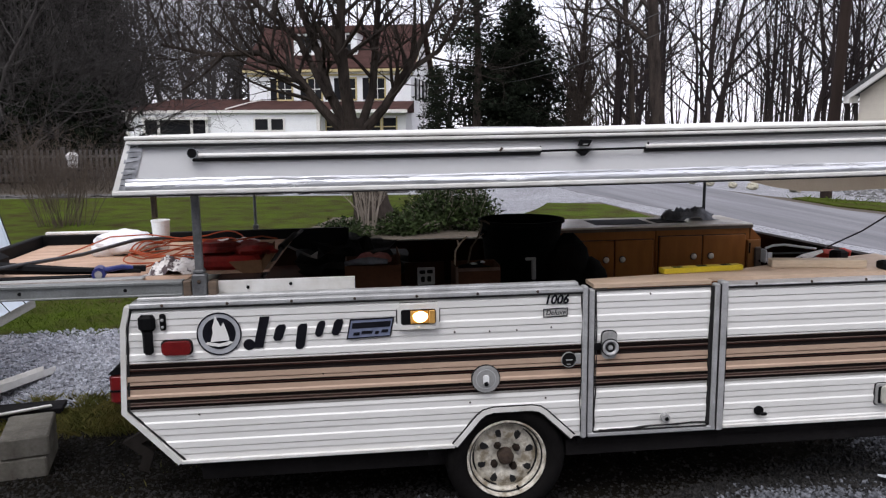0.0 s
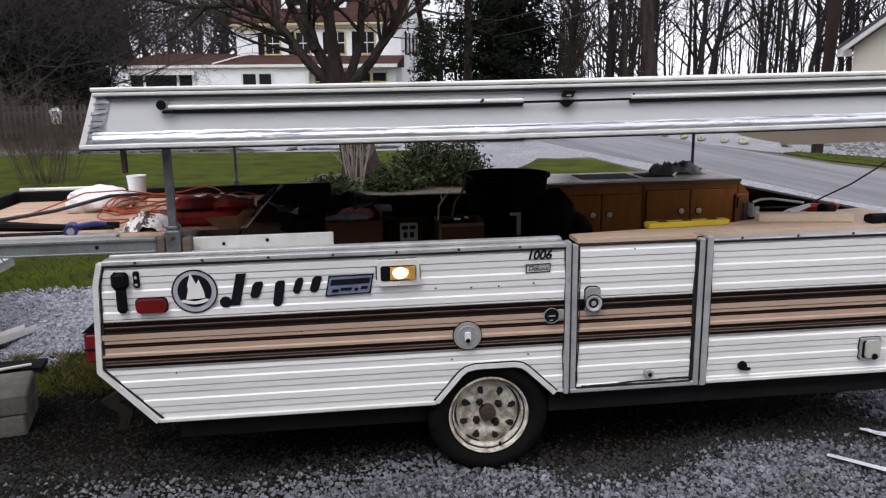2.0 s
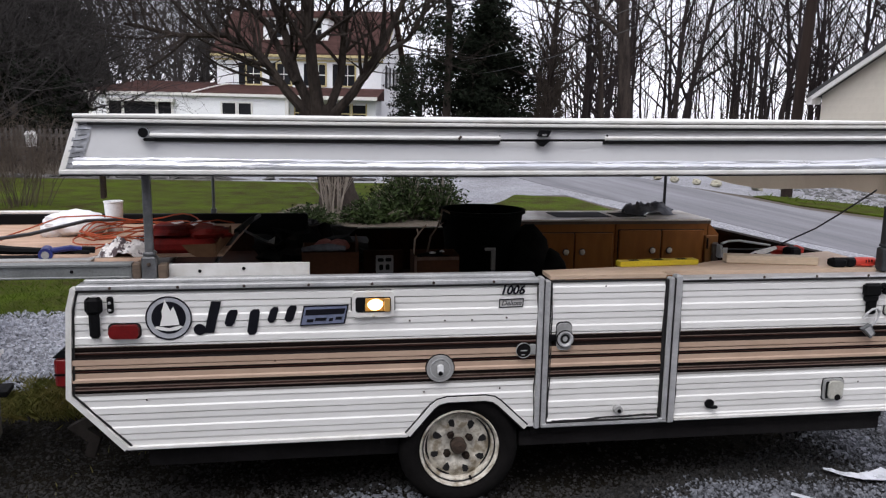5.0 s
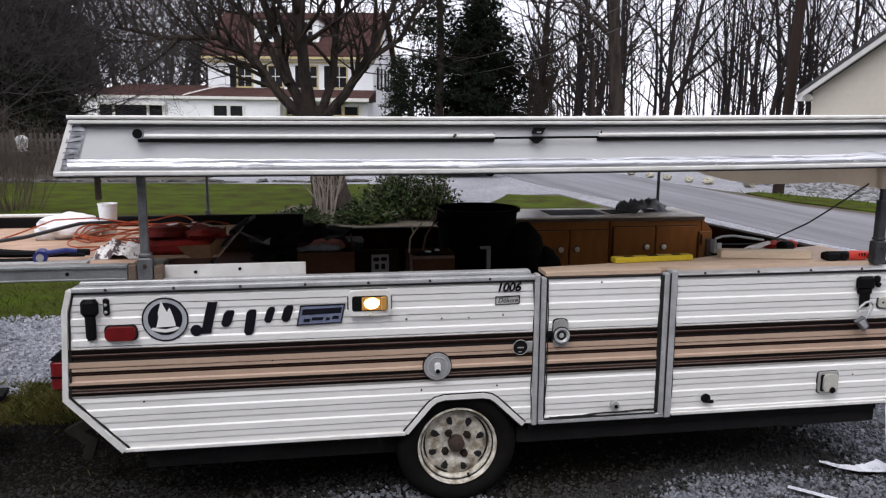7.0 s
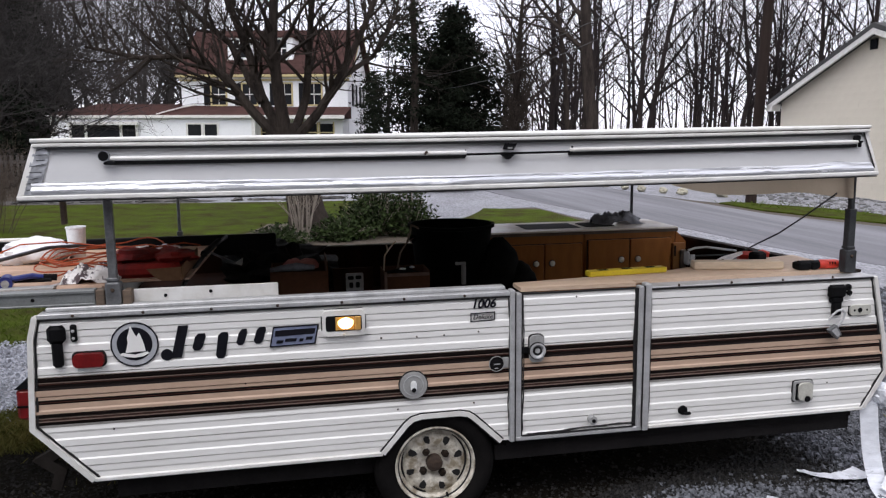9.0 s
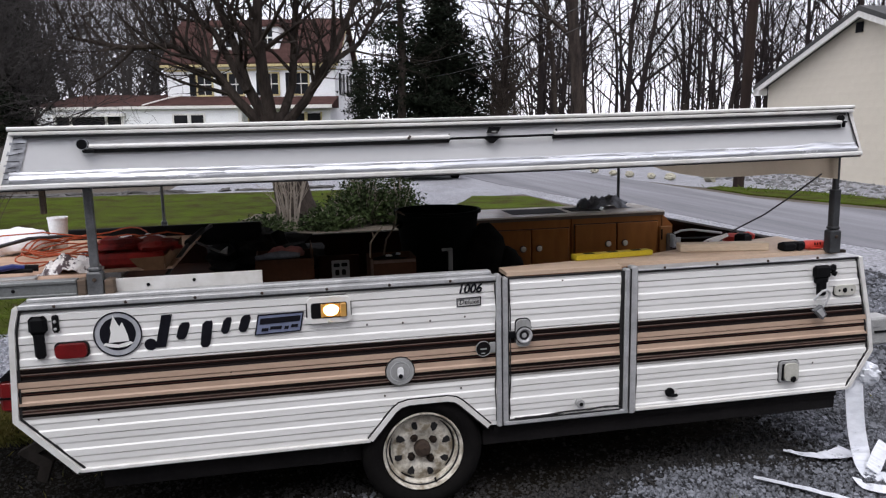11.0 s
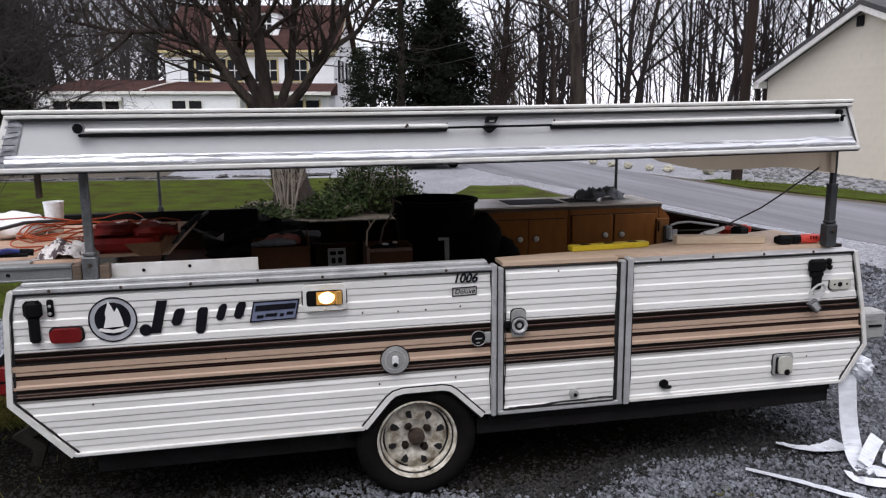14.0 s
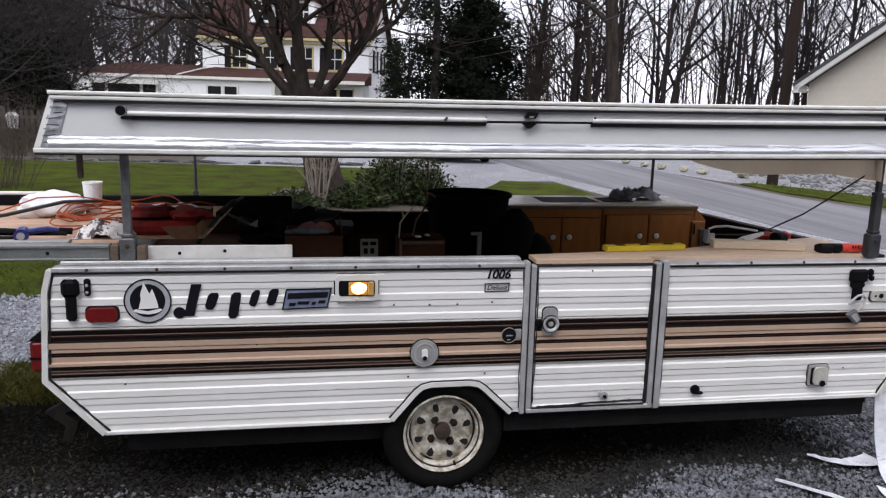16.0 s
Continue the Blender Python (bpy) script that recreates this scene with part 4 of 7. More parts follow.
part("arm_shadow_gap", tip(beam(0.54, 1.81, -0.0500, -0.042, 1.501, 1.515)), BLACKLINE, roof)

# lift posts
for x, y, ztop, big in ((-1.175, 0.05, 1.40, 1), (1.892, 0.06, 1.385, 1), (-1.205, 1.96, 1.40, 0), (1.74, 1.97, 1.385, 0)):
    w = 0.0145 if big and x < 0 else 0.0118 if big else 0.0085
    # front posts get a darker steel than the rear ones
    steel = GALV if x < 0 else DARK_STEEL
    base = 0.962 if not (big == 0 and x > 0) else 0.885
    lift = part("lift_post", Shape().box(x - w, x + w, y - w, y + w, base, ztop + 0.0073 * x, c=0.004), steel, trailer, "square steel telescoping lift post")
    if big:
        part("post_sleeve", Shape().box(x - 0.021, x + 0.021, y - 0.021, y + 0.021, base + 0.10, base + 0.115, c=0.004).box(x - 0.027, x + 0.027, y - 0.025, y + 0.025, base - 0.004, base + 0.098, c=0.005), steel, lift)
        part("post_bolt", Shape().lathe([(0.0, -0.006), (0.006, -0.005), (0.008, 0.0)], (x, y - 0.026, base + 0.07), n=8), RUST, lift)
        if x > 0:
            part("post_inner", Shape().box(x - 0.0175, x + 0.0175, y - 0.0175, y + 0.0175, base + 0.10, base + 0.275, c=0.003).box(x - 0.019, x + 0.019, y - 0.019, y + 0.019, base + 0.268, base + 0.278, c=0.003), steel, lift)
    else:
        part("post_sleeve", Shape().box(x - 0.016, x + 0.016, y - 0.016, y + 0.016, base - 0.01, base + 0.05, c=0.004), steel, lift)
part("wood_shim", Shape().box(-1.236, -1.206, 0.03, 0.08, 0.96, 1.035, c=0.003), OLDWOOD, trailer, "rough wood shim beside the post")
part("wood_shim", Shape().box(-1.144, -1.112, 0.03, 0.08, 0.96, 1.030, c=0.003), OLDWOOD, trailer, "rough wood shim beside the post")
part("hanging_stub", Shape().box(-1.338, -1.320, 0.05, 0.075, 1.275, 1.39, c=0.003), OLDWOOD, trailer, "short wooden stub under the roof edge")
flap = Shape()
fl = [(1.80 + 0.065 * i / 20, 1.85 - 1.83 * i / 20) for i in range(21)]
lo = []
for i, (x, y) in enumerate(fl):
    t = i / 20
    low = 1.300 - 0.075 * math.sin(math.pi * min(1.0, t * 1.25)) * (1 - 0.3 * t) - 0.012 * t
    lo.append((x + 0.03 * noise.noise(Vector((y * 3, 0, 0))), y, low + 0.006 * noise.noise(Vector((y * 9, 1, 0)))))
flap.add([(x, y, 1.42) for x, y in fl] + lo, [(i, i + 1, i + 22, i + 21) for i in range(20)])
part("canvas_flap", flap, FLAP, roof, "tan canvas hanging from the front edge of the roof")

# fittings on the near side
def rounded(x0, x1, z0, z1, r, y0, y1, n=5):
    pts = []
    for cx, cz, a0 in ((x1 - r, z1 - r, 0), (x0 + r, z1 - r, 90), (x0 + r, z0 + r, 180), (x1 - r, z0 + r, 270)):
        for k in range(n + 1):
            a = radians(a0 + 90 * k / n)
            pts.append((cx + r * math.cos(a), cz + r * math.sin(a)))
    return Shape().prism(pts, y0, y1)


def disc(cx, cz, r, y0, y1, n=36):
    return Shape().prism([(cx + r * math.cos(2 * math.pi * i / n), cz + r * math.sin(2 * math.pi * i / n)) for i in range(n)], y0, y1)


def ring(cx, cz, ra, rb, y0, y1, n=40):
    return Shape().lathe([(ra, y1), (ra, y0), (rb, y0), (rb, y1)], (cx, 0, cz), n=n)


lamp = part("porch_lamp", rounded(-0.425, -0.262, 0.822, 0.922, 0.018, -0.020, 0.0), WHITE_TRIM, trailer, "white porch lamp with a lit bulb")
# black backing plate draws the shadow round the lamp
part("lamp_rim_shadow", rounded(-0.430, -0.257, 0.817, 0.927, 0.02, -0.003, 0.004), BLACKLINE, lamp)
part("lamp_well", rounded(-0.412, -0.275, 0.842, 0.902, 0.010, -0.0215, -0.0195), BLACK, lamp)
part("lamp_reflector", Shape().box(-0.375, -0.304, -0.0245, -0.0217, 0.846, 0.898, c=0.002), AMBER, lamp)
part("lamp_bulb", Shape().blob((-0.336, -0.028, 0.873), (0.030, 0.006, 0.021), 0.15, 2), LAMP_ON, lamp, "glowing bulb behind the lens", smooth=True)
part("lamp_lens", Shape().box(-0.303, -0.279, -0.032, -0.021, 0.845, 0.899, c=0.003), AMBER, lamp, "amber lens")
part("lamp_switch", Shape().lathe([(0, -0.028), (0.006, -0.026), (0.007, -0.018)], (-0.343, 0, 0.826), n=10), CREAM_PLASTIC, lamp)

marker = part("marker_light", rounded(-1.318, -1.212, 0.762, 0.812, 0.018, -0.026, 0.0), RED_LENS, trailer, "red side marker light")
part("marker_base", rounded(-1.324, -1.206, 0.756, 0.818, 0.020, -0.006, 0.0), BLACKLINE, marker)
tail = part("tail_light", Shape().box(-1.541, -1.461, 0.045, 0.20, 0.552, 0.675, c=0.012), RED_LENS, trailer, "red tail light on the rear wall")
part("tail_light_hood", Shape().prism([(-1.544, 0.675), (-1.456, 0.675), (-1.456, 0.705), (-1.51, 0.703)], 0.043, 0.205).box(-1.539, -1.461, 0.041, 0.05, 0.605, 0.612), BLACK, tail)
latch = part("roof_latch", Shape().box(-1.398, -1.336, -0.030, 0.0, 0.855, 0.920, c=0.012).box(-1.386, -1.350, -0.024, 0.0, 0.765, 0.86, c=0.008), BLACK, trailer, "black rubber roof latch")
part("latch_keeper", Shape().box(-1.322, -1.299, -0.014, 0.0, 0.856, 0.920, c=0.006), BLACK, trailer)
part("keeper_screw", Shape().blob((-1.311, -0.016, 0.897), (0.006, 0.004, 0.006), 0.1).blob((-1.311, -0.016, 0.870), (0.006, 0.004, 0.006), 0.1), GREY_PLASTIC, trailer)
latch = part("roof_latch", Shape().box(1.749, 1.832, -0.028, 0.0, 0.862, 0.918, c=0.009).box(1.760, 1.822, -0.024, 0.0, 0.838, 0.866, c=0.006).box(1.774, 1.817, -0.022, 0.0, 0.782, 0.845, c=0.006), BLACK, trailer, "black rubber roof latch")
part("latch_knob", Shape().blob((1.842, -0.018, 0.905), (0.015, 0.014, 0.014), 0.35, 3, 12, 8).blob((1.850, -0.018, 0.880), (0.013, 0.012, 0.011), 0.35, 5, 12, 8), BLACK, latch)
part("hook_wire", Shape().tube([(1.748, -0.030, 0.768), (1.766, -0.033, 0.792), (1.785, -0.034, 0.808), (1.808, -0.034, 0.812), (1.822, -0.034, 0.797), (1.816, -0.034, 0.773), (1.800, -0.034, 0.748), (1.784, -0.032, 0.726)], 0.0052, 8), ALU, trailer, "bent bright wire hook", smooth=True)
lock = part("padlock", Shape().prism([(1.780, 0.746), (1.806, 0.704), (1.787, 0.682), (1.743, 0.724)], -0.044, -0.022), GALV, trailer, "small grey padlock")
part("lock_face", Shape().prism([(1.778, 0.736), (1.797, 0.705), (1.786, 0.693), (1.753, 0.724)], -0.0455, -0.0435), ALU, lock)
socket = part("socket_plate", rounded(1.866, 1.970, 0.776, 0.821, 0.015, -0.012, 0.0), CREAM_PLASTIC, trailer, "yellowed socket plate")
part("socket_edge", rounded(1.861, 1.974, 0.772, 0.826, 0.018, -0.004, 0.002), BLACKLINE, socket)
part("socket_hole", disc(1.914, 0.799, 0.011, -0.0135, -0.011, 16), BLACK, socket)
part("socket_hole", disc(1.887, 0.799, 0.005, -0.0135, -0.011, 12), BLACK, socket)
part("socket_hole", disc(1.949, 0.799, 0.005, -0.0135, -0.011, 12), BLACK, socket)

cap = part("filler_cap", disc(-0.077, 0.603, 0.055, -0.016, 0.0), GREY_PLASTIC, trailer, "round grey filler cap")
part("cap_edge", ring(-0.077, 0.603, 0.055, 0.059, -0.010, 0.0), BLACKLINE, cap)
part("cap_ring", ring(-0.077, 0.603, 0.038, 0.041, -0.018, -0.014), ALU, cap)
part("cap_tab", rounded(-0.089, -0.065, 0.583, 0.620, 0.008, -0.024, -0.015), WHITE_PLASTIC, cap)
part("cap_hole", disc(-0.077, 0.586, 0.009, -0.0255, -0.023, 14), BLACK, cap)
inlet = part("water_inlet", disc(0.262, 0.668, 0.030, -0.014, 0.0, 28), FRAME, trailer, "small dark round inlet")
part("inlet_edge", ring(0.262, 0.668, 0.0295, 0.0315, -0.018, -0.012), GREY_PLASTIC, inlet)
part("inlet_bar", Shape().box(0.250, 0.276, -0.018, -0.012, 0.665, 0.669).box(0.254, 0.268, -0.018, -0.012, 0.648, 0.651), GREY_PLASTIC, inlet)
part("inlet_hinge", Shape().box(0.288, 0.316, -0.008, 0.0, 0.645, 0.69, c=0.003), GREY_PLASTIC, inlet)

latch_plate = part("door_latch", rounded(0.400, 0.460, 0.664, 0.776, 0.02, -0.016, 0.0), GREY_PLASTIC, door, "grey paddle door latch")
part("latch_edge", rounded(0.396, 0.464, 0.660, 0.780, 0.022, -0.006, 0.0), BLACKLINE, latch_plate)
part("latch_bowl", Shape().lathe([(0.031, -0.016), (0.033, -0.026), (0.027, -0.027), (0.020, -0.018), (0.010, -0.017), (0.009, -0.024), (0.0, -0.025)], (0.432, 0, 0.712), n=24), ALU, latch_plate, "round metal latch bowl", smooth=True)
# black rings draw the bowl's shadow and its dark recess
part("latch_shadow", ring(0.432, 0.712, 0.033, 0.0365, -0.020, -0.016), BLACKLINE, latch_plate)
part("latch_recess", ring(0.432, 0.712, 0.011, 0.0195, -0.0200, -0.0172), BLACKLINE, latch_plate)
door_bumper = part("door_stop", disc(0.675, 0.398, 0.018, -0.026, 0.0, 20), GREY_PLASTIC, door, "round door catch")
part("stop_button", disc(0.677, 0.397, 0.008, -0.03, -0.025, 12), BLACK, door_bumper)
part("latch_strike", Shape().box(0.368, 0.398, -0.012, 0.0, 0.70, 0.728, c=0.003), BLACK, door)
drain = part("drain_valve", disc(1.087, 0.404, 0.020, -0.012, 0.0, 18), BLACK, trailer, "small black drain valve")
part("valve_handle", Shape().box(1.089, 1.119, -0.024, -0.012, 0.385, 0.399, c=0.004), BLACK, drain)
hatch = part("cord_hatch", rounded(1.611, 1.704, 0.401, 0.495, 0.012, -0.016, 0.0), GREY_PLASTIC, trailer, "square grey power cord hatch")
part("hatch_edge", rounded(1.607, 1.708, 0.397, 0.499, 0.015, -0.005, 0.001), BLACKLINE, hatch)
part("hatch_lid", rounded(1.628, 1.696, 0.409, 0.487, 0.018, -0.026, -0.015), CREAM_PLASTIC, hatch)
part("hatch_gap", rounded(1.618, 1.636, 0.409, 0.485, 0.008, -0.018, -0.0155), BLACK, hatch)
part("hatch_mouth", disc(1.671, 0.415, 0.014, -0.0285, -0.025, 16), BLACK, hatch)
# markings
emblem = part("emblem", disc(-1.106, 0.833, 0.083, -0.0060, -0.0050), LOGO_GREY, trailer, "round grey and navy emblem")
part("emblem_edge", ring(-1.106, 0.833, 0.079, 0.084, -0.0075, -0.005), LOGO_DARK, emblem)
part("emblem_field", disc(-1.106, 0.835, 0.062, -0.0072, -0.006), LOGO_DARK, emblem)
part("emblem_shape", Shape().prism([(-1.1390, 0.8033), (-1.0690, 0.8065), (-1.0725, 0.8300), (-1.0816, 0.8600), (-1.0885, 0.8780), (-1.0985, 0.8610), (-1.1180, 0.9040), (-1.1240, 0.8800), (-1.1310, 0.8600), (-1.1290, 0.8400), (-1.1340, 0.8220)], -0.0088, -0.0070), WHITE, emblem)
part("emblem_shape", Shape().prism([(-1.1590, 0.7959), (-1.1346, 0.7874), (-1.1060, 0.7832), (-1.0763, 0.7874), (-1.0551, 0.7980), (-1.0636, 0.8044), (-1.1060, 0.7948), (-1.1505, 0.8033)], -0.0088, -0.0070), WHITE, emblem)
word = part("brand_marking", Shape().prism([(-0.9810, 0.7720), (-0.9440, 0.7720), (-0.9140, 0.8940), (-0.9510, 0.8940)], -0.0062, -0.0050), LOGO_DARK, trailer, "row of slanted dark bars in place of the maker's name")
part("mark", disc(-0.996, 0.786, 0.022, -0.0062, -0.0050, 20), LOGO_DARK, word)
for xa, w, za, zb in ((-0.905, 0.060, 0.796, 0.860), (-0.822, 0.058, 0.760, 0.860), (-0.746, 0.050, 0.806, 0.868), (-0.682, 0.056, 0.808, 0.872)):
    part("mark", Shape().prism([(xa + 0.008, za), (xa + w * 0.45, za), (xa + w * 0.62, za + 0.012), (xa + w * 0.85, zb - 0.012), (xa + w * 0.8, zb), (xa + 0.024, zb), (xa + 0.012, zb - 0.012), (xa, za + 0.012)], -0.0062, -0.0050), LOGO_DARK, word)
plate = part("model_plate", Shape().prism([(-0.622, 0.792), (-0.455, 0.797), (-0.440, 0.869), (-0.607, 0.867)], -0.0062, -0.0050), LOGO_BLUE, trailer, "faded blue slanted plate decal")
part("plate_border", edging([(-0.622, 0.792), (-0.455, 0.797), (-0.440, 0.869), (-0.607, 0.867), (-0.622, 0.792)], 0.005, -0.0072, -0.005), LOGO_DARK, plate)
part("plate_bar", Shape().prism([(-0.604, 0.831), (-0.455, 0.835), (-0.450, 0.857), (-0.600, 0.854)], -0.0078, -0.006), LOGO_DARK, plate)
for xa, xb, z in ((-0.60, -0.575, 0.810), (-0.568, -0.525, 0.815), (-0.515, -0.500, 0.813), (-0.49, -0.465, 0.818)):
    part("plate_bar", Shape().prism([(xa, z - 0.006), (xb, z - 0.006), (xb + 0.004, z + 0.006), (xa + 0.004, z + 0.006)], -0.0078, -0.006), LOGO_DARK, plate)
text_part("number_marking", "1006", 0.050, pose(0.209, -0.0075, 0.915, 90, 0, 0), LOGO_DARK, trailer, "black slanted numerals 1006", 0.0013, 0.25)
badge = part("badge_border", edging([(0.159, 0.846), (0.254, 0.848), (0.256, 0.880), (0.159, 0.878), (0.159, 0.846)], 0.004, -0.0066, -0.005), LOGO_DARK, trailer, "small outlined badge reading Deluxe")
text_part("badge_lettering", "Deluxe", 0.028, pose(0.207, -0.0075, 0.863, 90, 0, 0), LOGO_DARK, badge, "black script lettering Deluxe", 0.0003, 0.25)
for x, z in ((-0.20, 0.800), (-0.06, 0.797), (0.05, 0.797), (0.19, 0.803), (-0.72, 0.655), (-0.14, 0.505), (0.17, 0.508), (-1.20, 0.515), (1.78, 0.475), (0.60, 0.925)):
    part("rivet", Shape().blob((x, -0.004, z), (0.004, 0.002, 0.004), 0.2, 1, 8, 5), RUST, trailer)


# ---- plants ----
def grow(s, rng, p, d, length, r, depth, kids=(7, 5), sides=(6, 4, 3), lift=0.15, wander=0.16, spread=0.9, low=0.25, thin=0.003):
    """A limb with its side shoots: a tapered, wandering tube."""
    n = 5 if depth == 0 else 4 if depth == 1 else 3
    pts, rad = [p], [r]
    q, e = Vector(p), Vector(d).normalized()
    for k in range(n):
        e = (e + Vector((rng.uniform(-1, 1), rng.uniform(-1, 1), rng.uniform(-0.6, 0.9) + lift)) * wander).normalized()
        q = q + e * (length / n)
        pts.append(q.copy())
        rad.append(r * (1 - 0.8 * (k + 1) / n))
    s.tube(pts, rad, sides[min(depth, len(sides) - 1)], cap=False)
    if depth < len(kids):
        for i in range(kids[depth]):
            t = low + (1 - low) * (i + rng.random()) / kids[depth]
            k = min(n - 1, int(t * n))
            b = pts[k].lerp(pts[k + 1], t * n - k) if t < 1 else pts[-1]
            axis = (pts[k + 1] - pts[k]).normalized()
            side = axis.cross(Vector((rng.uniform(-1, 1), rng.uniform(-1, 1), rng.uniform(-1, 1))))
            if side.length < 1e-3:
                continue
            nd = (axis * rng.uniform(0.35, 0.9) + side.normalized() * spread).normalized()
            grow(s, rng, b, nd, length * rng.uniform(0.38, 0.62) * (1.1 - 0.5 * t), max(r * (1 - 0.8 * t) * 0.55, thin), depth + 1, kids, sides, lift, wander, spread, 0.2, thin)


def sprays(s, rng, c, size, n, droop=0.2):
    """A loose clump of small pointed leaf blades about c."""
    for i in range(n):
        a = rng.uniform(0, 2 * math.pi)
        d = Vector((math.cos(a), math.sin(a), rng.uniform(-0.7, 0.6) - droop)).normalized()
        o = Vector(c) + Vector((rng.gauss(0, 1), rng.gauss(0, 1), rng.gauss(0, 0.7))) * size * 0.45
        w = d.cross(Vector((rng.uniform(-1, 1), rng.uniform(-1, 1), rng.uniform(-1, 1)))).normalized() * size * rng.uniform(0.10, 0.2)
        l = size * rng.uniform(0.35, 0.7)
        s.add([o - w, o + d * l * 0.5 + w * 0.3 + Vector((0, 0, 0.06 * l)), o + d * l, o + w], [(0, 1, 2, 3)])


def evergreen(name, x, y, h, r, seed, bare=0.15, airy=0.0, label="dark green conifer with drooping boughs", boughs=110, size=0.5, tuft=15, girth=0.24):
    rng = random.Random(seed)
    t = thing(name, label, "tree", pose(x, y, 0))
    trunk = Shape().tube([(0, 0, -0.1), (0.1, 0, h * 0.3), (-0.05, 0.05, h * 0.65), (0, 0, h)], [girth * h / 10, girth * 0.75 * h / 10, girth * 0.42 * h / 10, 0.02], 8)
    crown = Shape()
    for i in range(boughs):
        f = (i + rng.random()) / boughs
        z = h * (bare + (1 - bare) * f)
        reach = r * (1 - f) ** 0.75 * rng.uniform(0.55, 1.15) + 0.25
        if rng.random() < airy:
            continue
        a = rng.uniform(0, 2 * math.pi)
        d = Vector((math.cos(a), math.sin(a), 0))
        tip = Vector((0, 0, z)) + d * reach + Vector((0, 0, rng.uniform(-0.25, 0.15) * reach))
        trunk.tube([(0, 0, z), Vector((0, 0, z)).lerp(tip, 0.5) + Vector((0, 0, 0.08 * reach)), tip], [0.035, 0.022, 0.006], 4, cap=False)
        k = max(3, int(reach / 0.28))
        for j in range(k):
            g = (j + 0.7) / k
            c = Vector((0, 0, z)).lerp(tip, g) + Vector((rng.gauss(0, 0.12), rng.gauss(0, 0.12), rng.gauss(0, 0.08)))
            sprays(crown, rng, c, size * (1.15 - 0.4 * g), tuft)
    part("trunk", trunk, BARK, t)
    part("crown", crown, NEEDLES, t, "dense dark needles")
    return t


def bare_tree(name, x, y, h, r, seed, label, kids=(13, 7, 4), spread=0.9, low=0.25, material=None, thin=0.003, wander=0.13):
    rng = random.Random(seed)
    t = thing(name, label, "tree", pose(x, y, 0))
    s = Shape()
    grow(s, rng, Vector((0, 0, -0.1)), Vector((rng.uniform(-0.06, 0.06), rng.uniform(-0.06, 0.06), 1)), h, r, 0, kids, (9, 5, 4, 3), 0.25, wander, spread, low, thin)
    part("trunk", s, material or BARK, t, "bare branching limbs")
    return t


# the large maple before the house
maple = thing("maple_tree", "large bare spreading maple with a short thick trunk", "tree", pose(-0.62, 10.5, 0))
rng = random.Random(11)
limbs = Shape()
bole = Shape().tube([(0.36, 0, -0.1), (0.30, 0, 0.25), (0.20, 0, 0.8), (0.06, 0, 1.35), (0.02, 0, 1.75)], [0.42, 0.32, 0.28, 0.25, 0.16], 14)
paths = [
    ([(-0.08, 0, 1.45), (-0.55, 0.1, 1.95), (-0.95, 0.2, 2.5), (-1.55, 0.2, 2.85), (-2.3, 0.1, 2.80), (-3.1, 0.0, 2.95)], 0.115),
    ([(-0.05, 0.05, 1.5), (-0.40, 0.2, 2.2), (-0.58, 0.4, 2.9), (-0.95, 0.6, 3.9), (-1.5, 0.7, 5.2), (-1.9, 0.8, 6.6)], 0.12),
    ([(0.0, -0.05, 1.5), (-0.12, -0.2, 2.3), (-0.18, -0.3, 3.1), (-0.10, -0.4, 4.2), (-0.25, -0.5, 5.6), (-0.1, -0.5, 7.2)], 0.14),
    ([(0.10, 0, 1.5), (0.35, 0.2, 2.2), (0.42, 0.3, 3.0), (0.50, 0.3, 4.0), (0.45, 0.3, 5.4), (0.65, 0.4, 7.0)], 0.10),
    ([(0.12, -0.05, 1.45), (0.55, -0.2, 1.95), (0.92, -0.3, 2.55), (1.25, -0.3, 3.2), (1.65, -0.3, 4.1), (2.3, -0.2, 5.4)], 0.105),
    ([(-0.4, 0.1, 2.1), (-0.9, 0.5, 3.1), (-1.7, 0.8, 3.8), (-2.6, 1.0, 4.4), (-3.4, 1.0, 5.2)], 0.08),
    ([(0.9, -0.3, 2.5), (1.5, 0.1, 2.9), (1.9, 0.2, 3.6), (2.1, 0.2, 4.6)], 0.06),
]
for pts, r in paths:
    pts = [Vector(p) for p in pts]
    n = len(pts)
    limb = Shape().tube(pts, [0.86 * r * (1 - 0.75 * k / (n - 1)) for k in range(n)], 8, cap=False)
    part("limb", limb, BARK, maple)
    for i in range(23):
        f = 0.22 + 0.78 * (i + rng.random()) / 23
        k = min(n - 2, int(f * (n - 1)))
        b = pts[k].lerp(pts[k + 1], f * (n - 1) - k)
        ax = (pts[k + 1] - pts[k]).normalized()
        sd = ax.cross(Vector((rng.uniform(-1, 1), rng.uniform(-1, 1), rng.uniform(-1, 1)))).normalized()
        grow(limbs, rng, b, ax * 0.6 + sd * 0.9 + Vector((0, 0, 0.25)), rng.uniform(0.9, 2.0), r * 0.36 * (1.1 - 0.6 * f), 1, (0, 7, 4), (5, 4, 3, 3), 0.2, 0.22, 0.8, 0.15, 0.0042)
part("trunk", bole, BARK, maple, "thick grey trunk", smooth=True)
part("twig_crown", limbs, BARK, maple)

